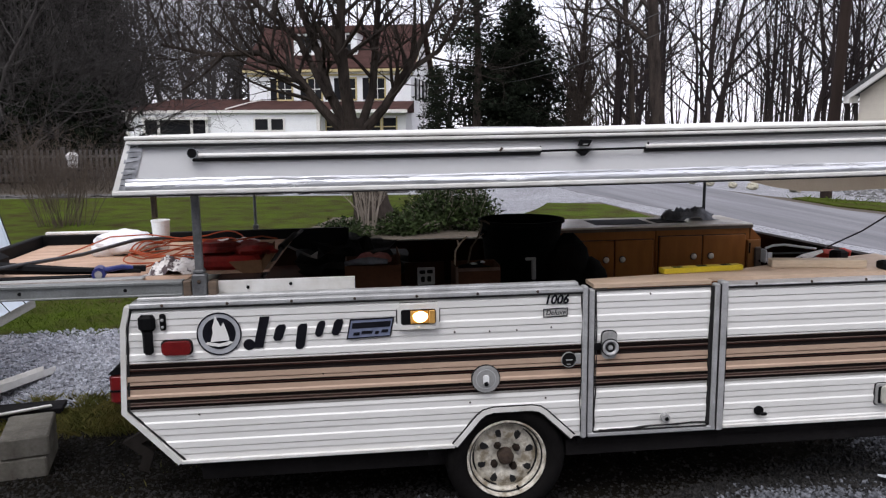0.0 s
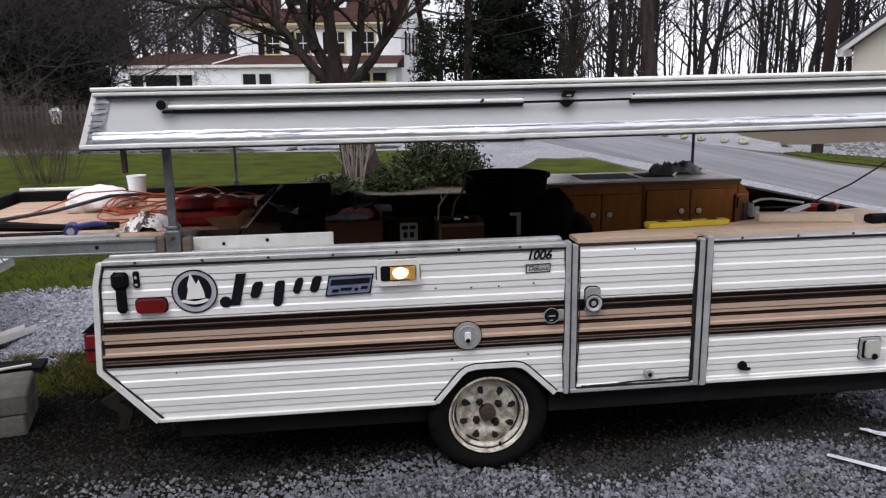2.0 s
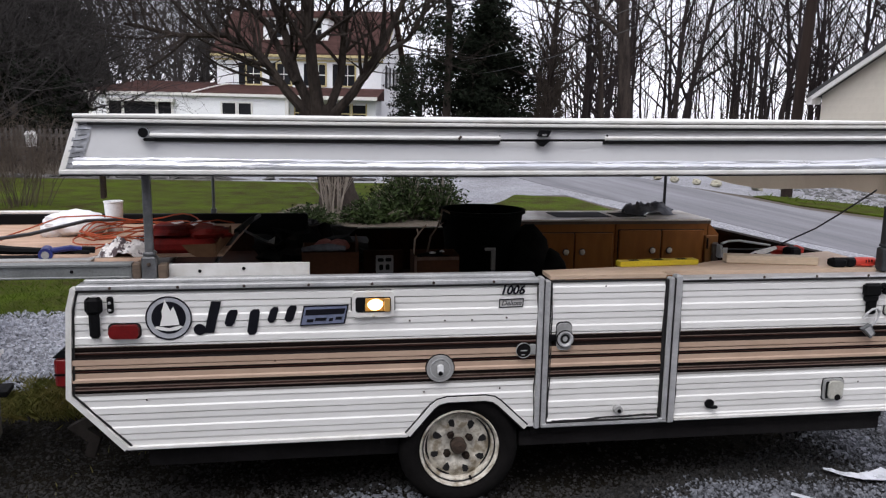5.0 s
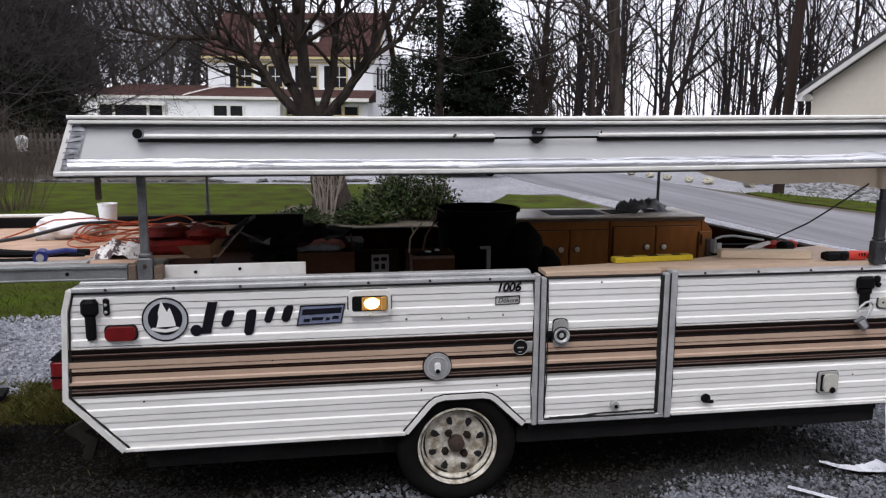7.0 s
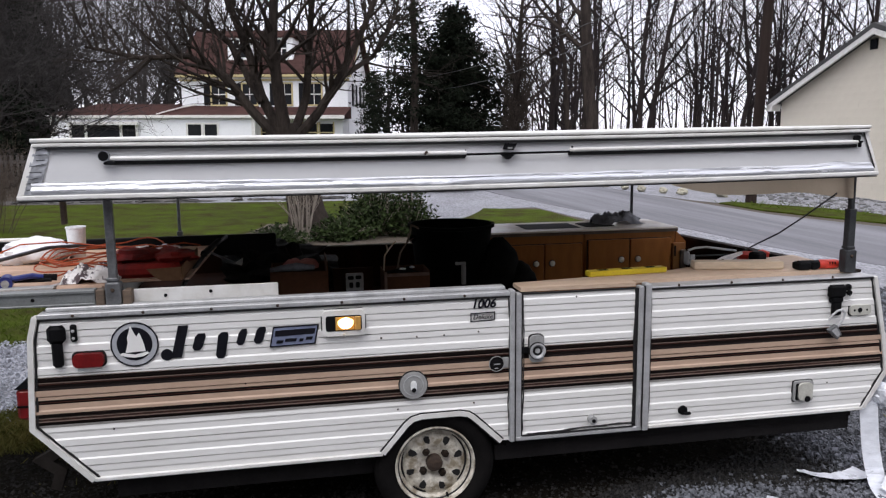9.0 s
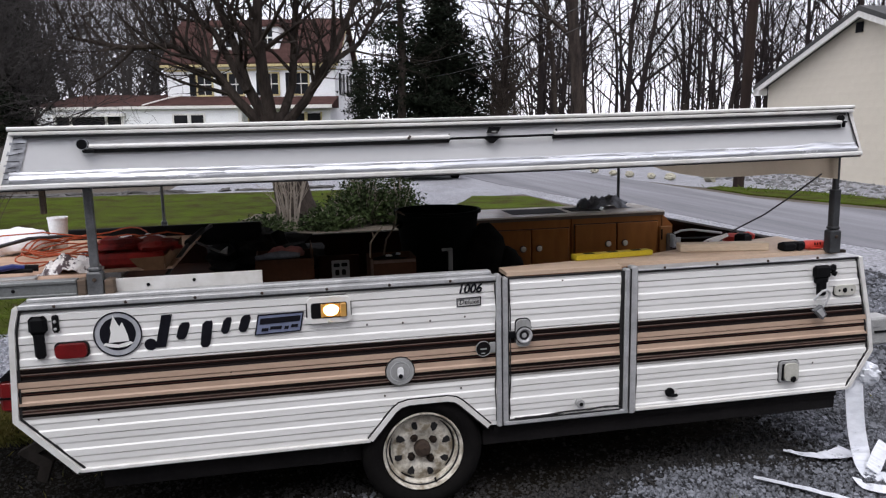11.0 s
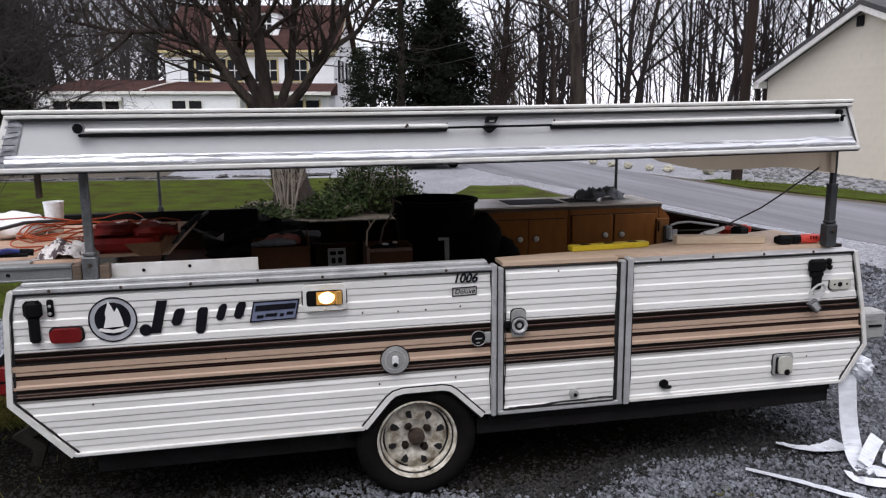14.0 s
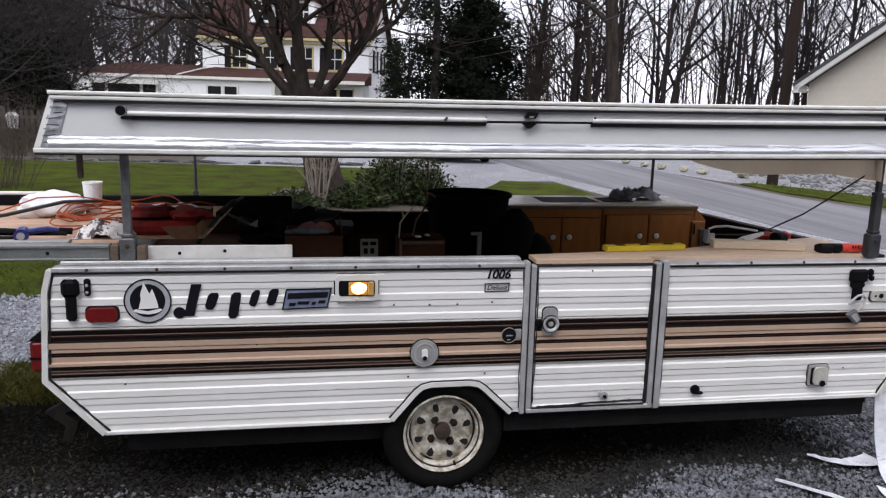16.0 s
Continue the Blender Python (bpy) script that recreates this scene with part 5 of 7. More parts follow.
evergreen("pine_tree", 5.35, 35, 15.5, 2.7, 21, 0.22, 0.42, "tall dark airy pine with bare lower trunk", 135, 0.52, 12, 0.15)
evergreen("pine_tree", 7.75, 36.5, 7.8, 4.6, 22, 0.16, 0.10, "full dark green pine beside the road", 210, 0.62, 14, 0.2)
evergreen("spruce_tree", 4.75, 47.5, 5.3, 1.25, 23, 0.05, 0.0, "small dark conical spruce beside the house", 120, 0.45)
evergreen("cedar_tree", -12.6, 21.0, 4.6, 2.4, 24, 0.10, 0.10, "dark overgrown cedar behind the fence", 150, 0.62)
evergreen("cedar_tree", -10.9, 23.5, 8.0, 2.2, 25, 0.12, 0.18, "dark overgrown cedar behind the fence", 130, 0.60)
evergreen("cedar_tree", -15.8, 23.0, 5.0, 2.6, 26, 0.08, 0.1, "dark overgrown cedar behind the fence", 110, 0.62)
evergreen("cedar_tree", -12.2, 27.5, 7.0, 2.4, 27, 0.10, 0.2, "dark overgrown cedar behind the fence", 120, 0.6)
evergreen("cedar_tree", -10.3, 26.0, 10.5, 2.2, 128, 0.04, 0.1, "dark overgrown cedar behind the fence", 110, 0.55)
evergreen("cedar_tree", -11.6, 25.0, 8.5, 2.4, 28, 0.05, 0.1, "dark overgrown cedar behind the fence", 120, 0.65)
for x, y, h, seed in ((-16.5, 60, 14, 181), (-11.2, 57, 12, 186), (-13.2, 66, 15, 187), (-9.0, 66, 15, 188), (-14.2, 58, 12, 182), (-19, 60, 14, 183), (-12.0, 62, 13, 184), (-17.2, 64, 15, 185), (-23, 57, 13, 81), (-20, 62, 15, 82), (-17.5, 58, 13, 83), (-15.5, 63, 15, 84), (-13, 60, 14, 85), (-26, 60, 14, 87), (-10.5, 64, 13, 86), (-12, 68, 16, 88), (-10.0, 60, 12, 186), (-9.2, 66, 14, 187), (-18, 68, 16, 89)):
    bare_tree("backyard_tree", x, y, h, 0.2, seed, "dense grey bare tree behind the house wing", (17, 9, 5), 1.0, 0.10, BARK_GREY, 0.013, 0.24)
evergreen("cedar_tree", -21.5, 66, 15, 4.5, 92, 0.05, 0.1, "dark tall cedar behind the house wing", 150, 1.0)
for x, y, h, r, seed in ((-10.3, 25.5, 9.0, 0.12, 131), (-9.9, 24, 8.0, 0.10, 132), (-11.3, 27, 9.0, 0.13, 133), (-11.6, 22.2, 9.0, 0.12, 134), (-10.2, 20.5, 8.0, 0.10, 135), (-12.4, 24.6, 9.0, 0.12, 136), (-10.4, 18.9, 8.4, 0.10, 137), (-9.6, 22, 8.5, 0.13, 31), (-10.3, 24.5, 8.6, 0.13, 32), (-10.9, 20.5, 8.2, 0.12, 33), (-13.5, 19.8, 8.0, 0.12, 35), (-14.6, 22.5, 9.5, 0.12, 141), (-13.0, 26.0, 9.5, 0.12, 142), (-15.6, 20.4, 9.0, 0.12, 143), (-12.2, 20.0, 8.6, 0.11, 144), (-16.8, 24.0, 10.0, 0.13, 145), (-9.7, 25.0, 8.0, 0.10, 146), (-9.2, 24.2, 7.5, 0.10, 147), (-8.9, 25.6, 8.0, 0.10, 148), (-9.5, 23.2, 6.5, 0.10, 149), (-8.7, 24.8, 7.0, 0.10, 150), (-10.0, 26.4, 8.5, 0.10, 151), (-9.4, 21.4, 7.0, 0.09, 152), (-9.9, 22.6, 7.5, 0.09, 153), (-9.0, 22.8, 6.8, 0.09, 154), (-10.5, 23.4, 8.0, 0.09, 155)):
    bare_tree("thicket_tree", x, y, h, r * 0.6, seed, "grey tangled bare tree at the edge of the thicket", (17, 10, 6), 1.0, 0.06, BARK_GREY, 0.0065, 0.24)
bare_tree("oak_tree", 12.9, 30, 17, 0.34, 41, "stout bare tree at the edge of the woods", (12, 6, 4), 0.8, 0.30)
bare_tree("roadside_tree", 10.3, 34, 9.0, 0.26, 42, "bare round-crowned tree with vine-covered trunk", (18, 8, 5), 0.75, 0.22)
bare_tree("roadside_tree", 12.9, 33, 12.0, 0.16, 43, "slim bare tree beside the woods", (14, 7, 4), 0.7, 0.25)

# climbing vines round the foot of the roadside tree
vine = Shape()
rng = random.Random(45)
for i in range(620):
    f = rng.random()
    z = 0.2 + 5.0 * f
    a = rng.uniform(0, 6.28)
    q = 0.35 + 0.95 * (1 - f)
    grow(vine, rng, Vector((10.3 + 0.25 * math.cos(a), 34 + 0.25 * math.sin(a), z)), Vector((math.cos(a), math.sin(a), 0.9)), q * rng.uniform(0.5, 1.1), 0.014, 1, (0, 5), (4, 4, 3), 0.2, 0.25, 0.8, 0.2, 0.011)
solo("climbing_vines", vine, BROWNTWIG, "brown leafless vines heaped up a roadside trunk", "vines", kind="stuff")

# the woods
rng = random.Random(77)
woods = Shape()
spots = []
for i in range(125):
    far = rng.random()
    y = 38 + 46 * far
    lo_x, hi_x = 0.30 * y + 1.0, 1.02 * y + 10
    spots.append((rng.uniform(lo_x, hi_x), y + rng.uniform(-3, 3)))
for i in range(46):
    y = rng.uniform(66, 95)
    spots.append((rng.uniform(-0.55, 0.32) * y, y))
for x, y in spots:
    if x > 0.62 * y + 4 and rng.random() < 0.4:
        continue
    h = rng.uniform(13, 21) * (0.6 if 0 < x < 0.37 * y + 1 else 1)
    near = y < 62
    grow(woods, rng, Vector((x, y, -0.2)), Vector((rng.uniform(-0.10, 0.10), rng.uniform(-0.08, 0.08), 1)), h, rng.uniform(0.09, 0.23), 0, (11, 5, 3) if near else (9, 4), (6, 4, 3, 3), 0.3, 0.07, 0.6, 0.16, 0.011)
for i in range(120):
    y = rng.uniform(40, 80)
    grow(woods, rng, Vector((rng.uniform(0.28 * y, 1.02 * y + 10), y, -0.2)), Vector((rng.uniform(-0.12, 0.12), rng.uniform(-0.08, 0.08), 1)), rng.uniform(9, 17), rng.uniform(0.05, 0.10), 0, (9, 4), (5, 4, 3), 0.3, 0.09, 0.55, 0.15, 0.010)
solo("woods", woods, BARK_WOODS, "dense grey leafless woods with slim trunks", "woods", kind="stuff")
under = Shape()
for i in range(300):
    y = rng.uniform(37, 60)
    x = rng.uniform(0.24 * y, 1.0 * y + 8)
    for j in range(4):
        grow(under, rng, Vector((x + rng.gauss(0, 0.4), y + rng.gauss(0, 0.4), 0)), Vector((rng.gauss(0, 0.3), rng.gauss(0, 0.3), 1)), rng.uniform(1.2, 3.2), 0.018, 1, (0, 5), (4, 4, 3), 0.2, 0.15, 0.6, 0.2)
solo("undergrowth", under, BROWNTWIG, "brown leafless undergrowth below the woods", "brush", kind="stuff")

# hedge behind the fence
hedge = Shape()
rng = random.Random(64)
for i in range(620):
    x, y = rng.uniform(-19, -8.2), rng.uniform(20.2, 23.5)
    h = rng.uniform(0.2, 2.9)
    sprays(hedge, rng, (x, y, h), 0.62, 9)
solo("overgrown_hedge", hedge, NEEDLES, "dark overgrown evergreen hedge behind the fence", "hedge", kind="stuff")
# shrubs
shrub = thing("twiggy_shrub", "leafless shrub with pale upright stems", "shrub", pose(-0.42, 8.5, 0))
rng = random.Random(5)
st = Shape()
for i in range(17):
    a = rng.uniform(0, 2 * math.pi)
    lean = rng.uniform(0.03, 0.30)
    grow(st, rng, Vector((0.09 * math.cos(a), 0.09 * math.sin(a), 0)), Vector((math.cos(a) * lean, math.sin(a) * lean, 1)), rng.uniform(0.8, 1.4), 0.0155, 1, (0, 4, 2), (5, 5, 4, 3), 0.1, 0.15, 0.45, 0.3)
part("stem_clump", st, PALE_STEM, shrub)


def leafy(name, x, y, w, d, h, seed, n, label, material=SHRUBLEAF):
    rng = random.Random(seed)
    t = thing(name, label, "shrub", pose(x, y, 0))
    tw, lf = Shape(), Shape()
    for i in range(n):
        a = rng.uniform(0, 2 * math.pi)
        q = math.sqrt(rng.random())
        tip = Vector((w * q * math.cos(a), d * q * math.sin(a), h * (1 - 0.55 * q * q) * rng.uniform(0.45, 1.12)))
        tw.tube([(tip.x * 0.2, tip.y * 0.2, 0), tip * 0.6, tip], [0.010, 0.007, 0.003], 4, cap=False)
        for j in range(4):
            sprays(lf, rng, tip * rng.uniform(0.35, 1.0), 0.16, 9, -0.3)
    part("stem_clump", tw, PALE_STEM, t)
    part("foliage", lf, material, t)
    return t


leafy("green_shrub", 0.75, 9.0, 0.66, 0.5, 0.84, 6, 150, "rounded grey-green evergreen shrub")
leafy("green_shrub", 0.15, 8.6, 0.55, 0.4, 0.34, 7, 100, "low grey-green ground-cover shrub")
leafy("green_shrub", 1.25, 8.8, 0.36, 0.35, 0.78, 8, 60, "upright grey-green evergreen shrub")
leafy("green_shrub", -0.75, 8.2, 0.4, 0.3, 0.26, 17, 60, "low grey-green ground-cover shrub")
brown = thing("brown_brush", "thin pale brown leafless brush on the lawn", "shrub", pose(-5.35, 10.2, 0))
rng = random.Random(8)
bs = Shape()
for i in range(60):
    a = rng.uniform(0, 2 * math.pi)
    grow(bs, rng, Vector((0.45 * math.cos(a) * rng.random(), 0.45 * math.sin(a) * rng.random(), 0)), Vector((math.cos(a) * 0.35, math.sin(a) * 0.35, 1)), rng.uniform(0.8, 1.7), 0.006, 1, (0, 7, 3), (4, 4, 3, 3), 0.2, 0.16, 0.55, 0.2, 0.0022)
part("stem_clump", bs, HAZE_TWIG, brown)

# ---- fence and garden edge ----
tangle = Shape()
rng = random.Random(61)
for i in range(120):
    x, y = rng.uniform(-10.4, -6.1), rng.uniform(16.6, 18.7)
    grow(tangle, rng, Vector((x, y, 0)), Vector((rng.gauss(0, 0.4), rng.gauss(0, 0.3), 1)), rng.uniform(0.5, 1.25), 0.011, 1, (0, 6, 3), (4, 4, 3, 3), 0.15, 0.2, 0.7, 0.15, 0.004)
solo("brown_thicket", tangle, BROWNTWIG, "brown leafless brush in front of the fence", "brush", kind="stuff")
fence = thing("garden_fence", "grey weathered picket fence at the back of the lawn", "fence", pose(0, 0, 0))
picket = Shape().box(-0.035, 0.035, -0.012, 0.012, 0.16, 1.02, c=0.006).mesh("picket")
picket.materials.append(GREYFENCE)
for i in range(70):
    share("picket", picket, pose(-16.2 + i * 0.14, 19.2, 0, 0, 0.8 * math.sin(i * 2.3), 0), fence)
for i in range(6):
    part("post", Shape().box(-16.2 + i * 1.9, -16.1 + i * 1.9, 19.22, 19.32, 0, 1.1, c=0.01), GREYFENCE, fence)
part("rail", Shape().box(-16.2, -6.5, 19.215, 19.245, 0.30, 0.38), GREYFENCE, fence)
part("rail", Shape().box(-16.2, -6.5, 19.215, 19.245, 0.80, 0.88), GREYFENCE, fence)
solo("white_bucket", Shape().lathe([(0.0, 0.0), (0.12, 0.0), (0.15, 0.30), (0.16, 0.30), (0.16, 0.33), (0.10, 0.40), (0.0, 0.42)], (0, 0, 0), "z", 20), WHITE_PLASTIC, "round white lidded bucket on the fence line", "bucket", smooth=True, m=pose(-8.2, 18.95, 0.55))
part("ledge", Shape().box(-8.45, -7.95, 18.75, 19.18, 0.50, 0.55, c=0.008).box(-8.24, -8.16, 18.92, 19.0, 0.0, 0.50), GREYFENCE, fence, "small board shelf on a stake")
edge = thing("stone_edging", "low dark stone edging beyond the lawn", "edging", kind="structure")
rng = random.Random(9)
x = -14.0
i = 0
while x < 2.0:
    w = rng.uniform(0.12, 0.34)
    part("stone", Shape().blob((x, 15.9 + 0.25 * noise.noise(Vector((x, 0, 0))), 0.02), (w, rng.uniform(0.09, 0.16), rng.uniform(0.02, 0.06)), 0.6, i, 9, 6, 3), ROCK_GREY, edge)
    x += w * rng.uniform(1.1, 2.6)
    i += 1
for x, y, r in ((8.69, 17.5, 0.14), (8.82, 16.7, 0.15), (9.11, 16.0, 0.14), (9.34, 15.4, 0.16), (8.6, 18.6, 0.15), (10.0, 14.6, 0.2), (10.5, 14.2, 0.14)):
    solo("boulder", Shape().blob((x, y, r * 0.6), (r * 0.85, r * 0.7, r * 0.6), 0.4, int(r * 100 + x), 12, 8), LIMESTONE, "pale yellowish rock beside the road", "rock", group="rocks along the road")
rub = Shape()
for i in range(560):
    x, y = rng.uniform(10.6, 13.6), rng.uniform(9, 17)
    if (x - 13.1) > 0.126 * (y - 13.3) - 0.1:
        continue
    r = rng.uniform(0.015, 0.055)
    rub.blob((x, y, r * 0.4), (r * 1.3, r, r * 0.7), 0.5, i, 7, 5)
solo("rubble", rub, RUBBLE, "grey rubble and stones below the garage wall", "rubble", kind="stuff")

# ---- house ----
house = thing("white_house", "white two-storey farmhouse with brown roof and ochre trim", "house", pose(3.2, 49.5, 0, 0, 0, -14))


def gable(x0, x1, y0, y1, z0, z1, lap=0.3):
    """A roof with its ridge along x."""
    ym = (y0 + y1) / 2
    t = 0.14
    a = [(y0 - lap, z0 - lap * (z1 - z0) / (ym - y0)), (ym, z1), (y1 + lap, z0 - lap * (z1 - z0) / (ym - y0))]
    vs = [(x, y, z + k) for x in (x0, x1) for k in (0, t) for y, z in a]
    return Shape().add(vs, [(3, 4, 10, 9), (4, 5, 11, 10), (1, 0, 6, 7), (2, 1, 7, 8), (0, 3, 9, 6), (5, 2, 8, 11), (0, 1, 4, 3), (1, 2, 5, 4), (6, 9, 10, 7), (7, 10, 11, 8)])


def clapboards(x0, x1, z0, z1, y):
    """One stepped sheet of lapped boards."""
    n = int((z1 - z0) / 0.15)
    rows = []
    for i in range(n):
        za, zb = z0 + (z1 - z0) * i / n, z0 + (z1 - z0) * (i + 1) / n
        rows += [(y - 0.03, za), (y - 0.005, zb)]
    vs = [(x, yy, z) for yy, z in rows for x in (x0, x1)]
    return Shape().add(vs, [(2 * k, 2 * k + 1, 2 * k + 3, 2 * k + 2) for k in range(2 * n - 1)])


def house_window(x0, x1, z0, z1, y, trim, bars=True, shutter=0.0):
    w = part("window", Shape().box(x0 - 0.1, x1 + 0.1, y - 0.10, y - 0.031, z0 - 0.1, z0).box(x0 - 0.1, x1 + 0.1, y - 0.10, y - 0.031, z1, z1 + 0.1).box(x0 - 0.1, x0, y - 0.10, y - 0.031, z0, z1).box(x1, x1 + 0.1, y - 0.10, y - 0.031, z0, z1), trim, house)
    part("pane", Shape().box(x0, x1, y - 0.05, y - 0.035, z0, z1), WINDOW, w)
    if bars:
        part("sash_bar", Shape().box(x0, x1, y - 0.08, y - 0.052, (z0 + z1) / 2 - 0.03, (z0 + z1) / 2 + 0.03).box((x0 + x1) / 2 - 0.02, (x0 + x1) / 2 + 0.02, y - 0.075, y - 0.053, z0, z1), WHITE_TRIM, w)
    if shutter:
        part("shutter", Shape().box(x0 - 0.1 - shutter, x0 - 0.1, y - 0.07, y - 0.031, z0 - 0.05, z1 + 0.05), SHUTTER, w)


MX0, MX1 = -11.3, 0.0
part("wall", Shape().box(MX0, MX1, 0.0, 8.5, 0, 5.55), VINYL, house, "white clapboard main block")
part("clapboard_sheet", clapboards(MX0, MX1, 3.3, 5.3, 0.0), VINYL, house)
part("gable_wall", Shape().add([(MX1 - 0.01, 0, 5.5), (MX1 - 0.01, 8.5, 5.5), (MX1 - 0.01, 4.25, 8.6), (MX1 - 0.3, 0, 5.5), (MX1 - 0.3, 8.5, 5.5), (MX1 - 0.3, 4.25, 8.6)], [(0, 1, 2), (3, 5, 4)]), VINYL, house)
part("roof", gable(MX0 - 0.35, MX1 + 0.35, 0, 8.5, 5.65, 8.75), SHINGLE, house, "rusty brown shingled roof")
part("cornice", Shape().box(MX0 - 0.3, MX1 + 0.25, -0.42, -0.02, 5.30, 5.46).box(MX0 - 0.1, MX1 + 0.1, -0.12, -0.031, 5.05, 5.16), YELLOW_TRIM, house, "ochre cornice")
part("frieze", Shape().box(MX0 - 0.1, MX1 + 0.1, -0.16, -0.031, 5.17, 5.29), WHITE_TRIM, house)
part("rake_board", Shape().add([(MX1 + 0.36, -0.3, 5.40), (MX1 + 0.36, 4.25, 8.72), (MX1 + 0.36, 4.25, 8.95), (MX1 + 0.36, -0.3, 5.62), (MX1 + 0.36, 8.8, 5.40), (MX1 + 0.36, 8.8, 5.62)], [(0, 1, 2, 3), (1, 4, 5, 2)]), YELLOW_TRIM, house)
for x0, x1 in ((-9.22, -8.27), (-7.10, -6.17), (-4.72, -3.80), (-2.75, -1.80)):
    house_window(x0, x1, 3.50, 4.85, 0.0, YELLOW_TRIM, True, 0.45)
for ya in (2.0, 5.2):
    side_w = part("side_window", Shape().box(0.0, 0.05, ya, ya + 1.0, 3.5, 4.9), WINDOW, house)
    part("side_shutter", Shape().box(0.0, 0.07, ya - 0.5, ya - 0.05, 3.45, 4.95), SHUTTER, side_w)
    part("side_shutter", Shape().box(0.0, 0.07, ya + 1.05, ya + 1.5, 3.45, 4.95), SHUTTER, side_w)
for x0, x1 in ((-8.4, -6.7), (-5.45, -3.9)):
    dm = part("dormer", Shape().box(x0, x1, 1.1, 4.0, 6.4, 8.0), VINYL, house, "white roof dormer with a dark window")
    part("dormer_roof", Shape().box(x0 - 0.15, x1 + 0.15, 0.95, 4.0, 8.0, 8.14), SHINGLE, dm)
    part("dormer_window", Shape().box(x0 + 0.45, x1 - 0.45, 1.06, 1.1, 6.7, 7.85), WINDOW, dm)
    part("dormer_sash", Shape().box(x0 + 0.45, x1 - 0.45, 1.03, 1.058, 7.24, 7.32).box((x0 + x1) / 2 - 0.03, (x0 + x1) / 2 + 0.03, 1.035, 1.056, 6.7, 7.85), WHITE_TRIM, dm)
    part("dormer_sill", Shape().box(x0, x1, 1.0, 1.099, 6.42, 6.6), WHITE_TRIM, dm)
part("porch_roof", Shape().add([(-13.2, -2.6, 2.72), (0.2, -2.6, 2.72), (0.2, -0.03, 3.34), (-11.9, -0.03, 3.34), (-13.2, -2.6, 2.55), (0.2, -2.6, 2.55), (0.2, -0.03, 2.55), (-11.9, -0.03, 2.55)], [(0, 1, 2, 3), (4, 5, 1, 0), (5, 6, 2, 1), (7, 4, 0, 3), (4, 7, 6, 5)]), SHINGLE, house, "brown lean-to porch roof")
part("porch_fascia", Shape().box(-13.2, 0.2, -2.66, -2.605, 2.52, 2.74), WHITE_TRIM, house)
part("porch_wall", Shape().box(-10.6, -0.02, -2.0, -0.03, 0, 2.52), VINYL, house)
for xa in (-5.3, -2.55, -1.5):
    pw = part("porch_window", Shape().box(xa, xa + 0.85, -2.06, -2.0, 1.1, 2.2), WINDOW, house)
    part("window_sash", Shape().box(xa - 0.08, xa, -2.09, -2.001, 1.0, 2.3).box(xa + 0.85, xa + 0.93, -2.09, -2.001, 1.0, 2.3).box(xa, xa + 0.85, -2.09, -2.061, 1.61, 1.68), YELLOW_TRIM, pw)
part("wing_wall", Shape().box(-18.8, -5.7, -2.9, 3.5, 0, 2.62), VINYL, house, "low white wing")
part("clapboard_sheet", clapboards(-18.8, -5.7, 1.2, 2.6, -2.9), VINYL, house)
part("corner_board", Shape().box(-5.72, -5.5, -2.97, -2.7, 0, 2.62), WHITE_TRIM, house)
part("corner_board", Shape().box(-18.9, -18.68, -2.97, -2.7, 0, 2.62), WHITE_TRIM, house)
part("wing_roof", Shape().add([(-19.2, -3.12, 2.72), (-5.4, -3.12, 2.72), (-6.2, 0.4, 3.5), (-17.2, 0.4, 3.6), (-19.2, 3.9, 2.72), (-5.4, 3.9, 2.72)], [(0, 1, 2, 3), (3, 2, 5, 4), (0, 3, 4), (1, 5, 2), (0, 4, 5, 1)]), SHINGLE, house, "low brown hip roof over the wing")
part("wing_fascia", Shape().box(-19.2, -5.4, -3.17, -3.122, 2.56, 2.74), WHITE_TRIM, house)
part("valley_flashing", Shape().tube([(-11.8, -3.1, 2.80), (-10.8, -1.2, 3.30), (-10.1, -0.6, 3.48)], 0.05, 6), WHITE_TRIM, house, "pale flashing between the two low roofs")
part("porch_opening", Shape().box(-17.5, -13.25, -2.96, -2.905, 1.2, 2.15), SHUTTER, house, "dark enclosed porch openings")
part("awning_board", Shape().box(-17.6, -13.0, -3.25, -2.97, 2.12, 2.32), WHITE_TRIM, house)
for x in (-17.65, -16.62, -14.3, -13.25):
    part("porch_post", Shape().box(x, x + 0.16, -3.05, -2.965, 0, 2.12), WHITE_TRIM, house)
for x0, x1 in ((-9.85, -8.98), (-8.76, -7.95)):
    house_window(x0, x1, 1.45, 2.15, -2.9, WHITE_TRIM, False)
part("foundation", Shape().box(-18.8, 0.02, -2.95, -2.901, 0, 0.3), CONCRETE, house)

# ---- garage ----
garage = thing("garage", "cream block garage with dark gabled roof", "garage", pose(13.29, 14.12, 0, 0, 0, -97.2))
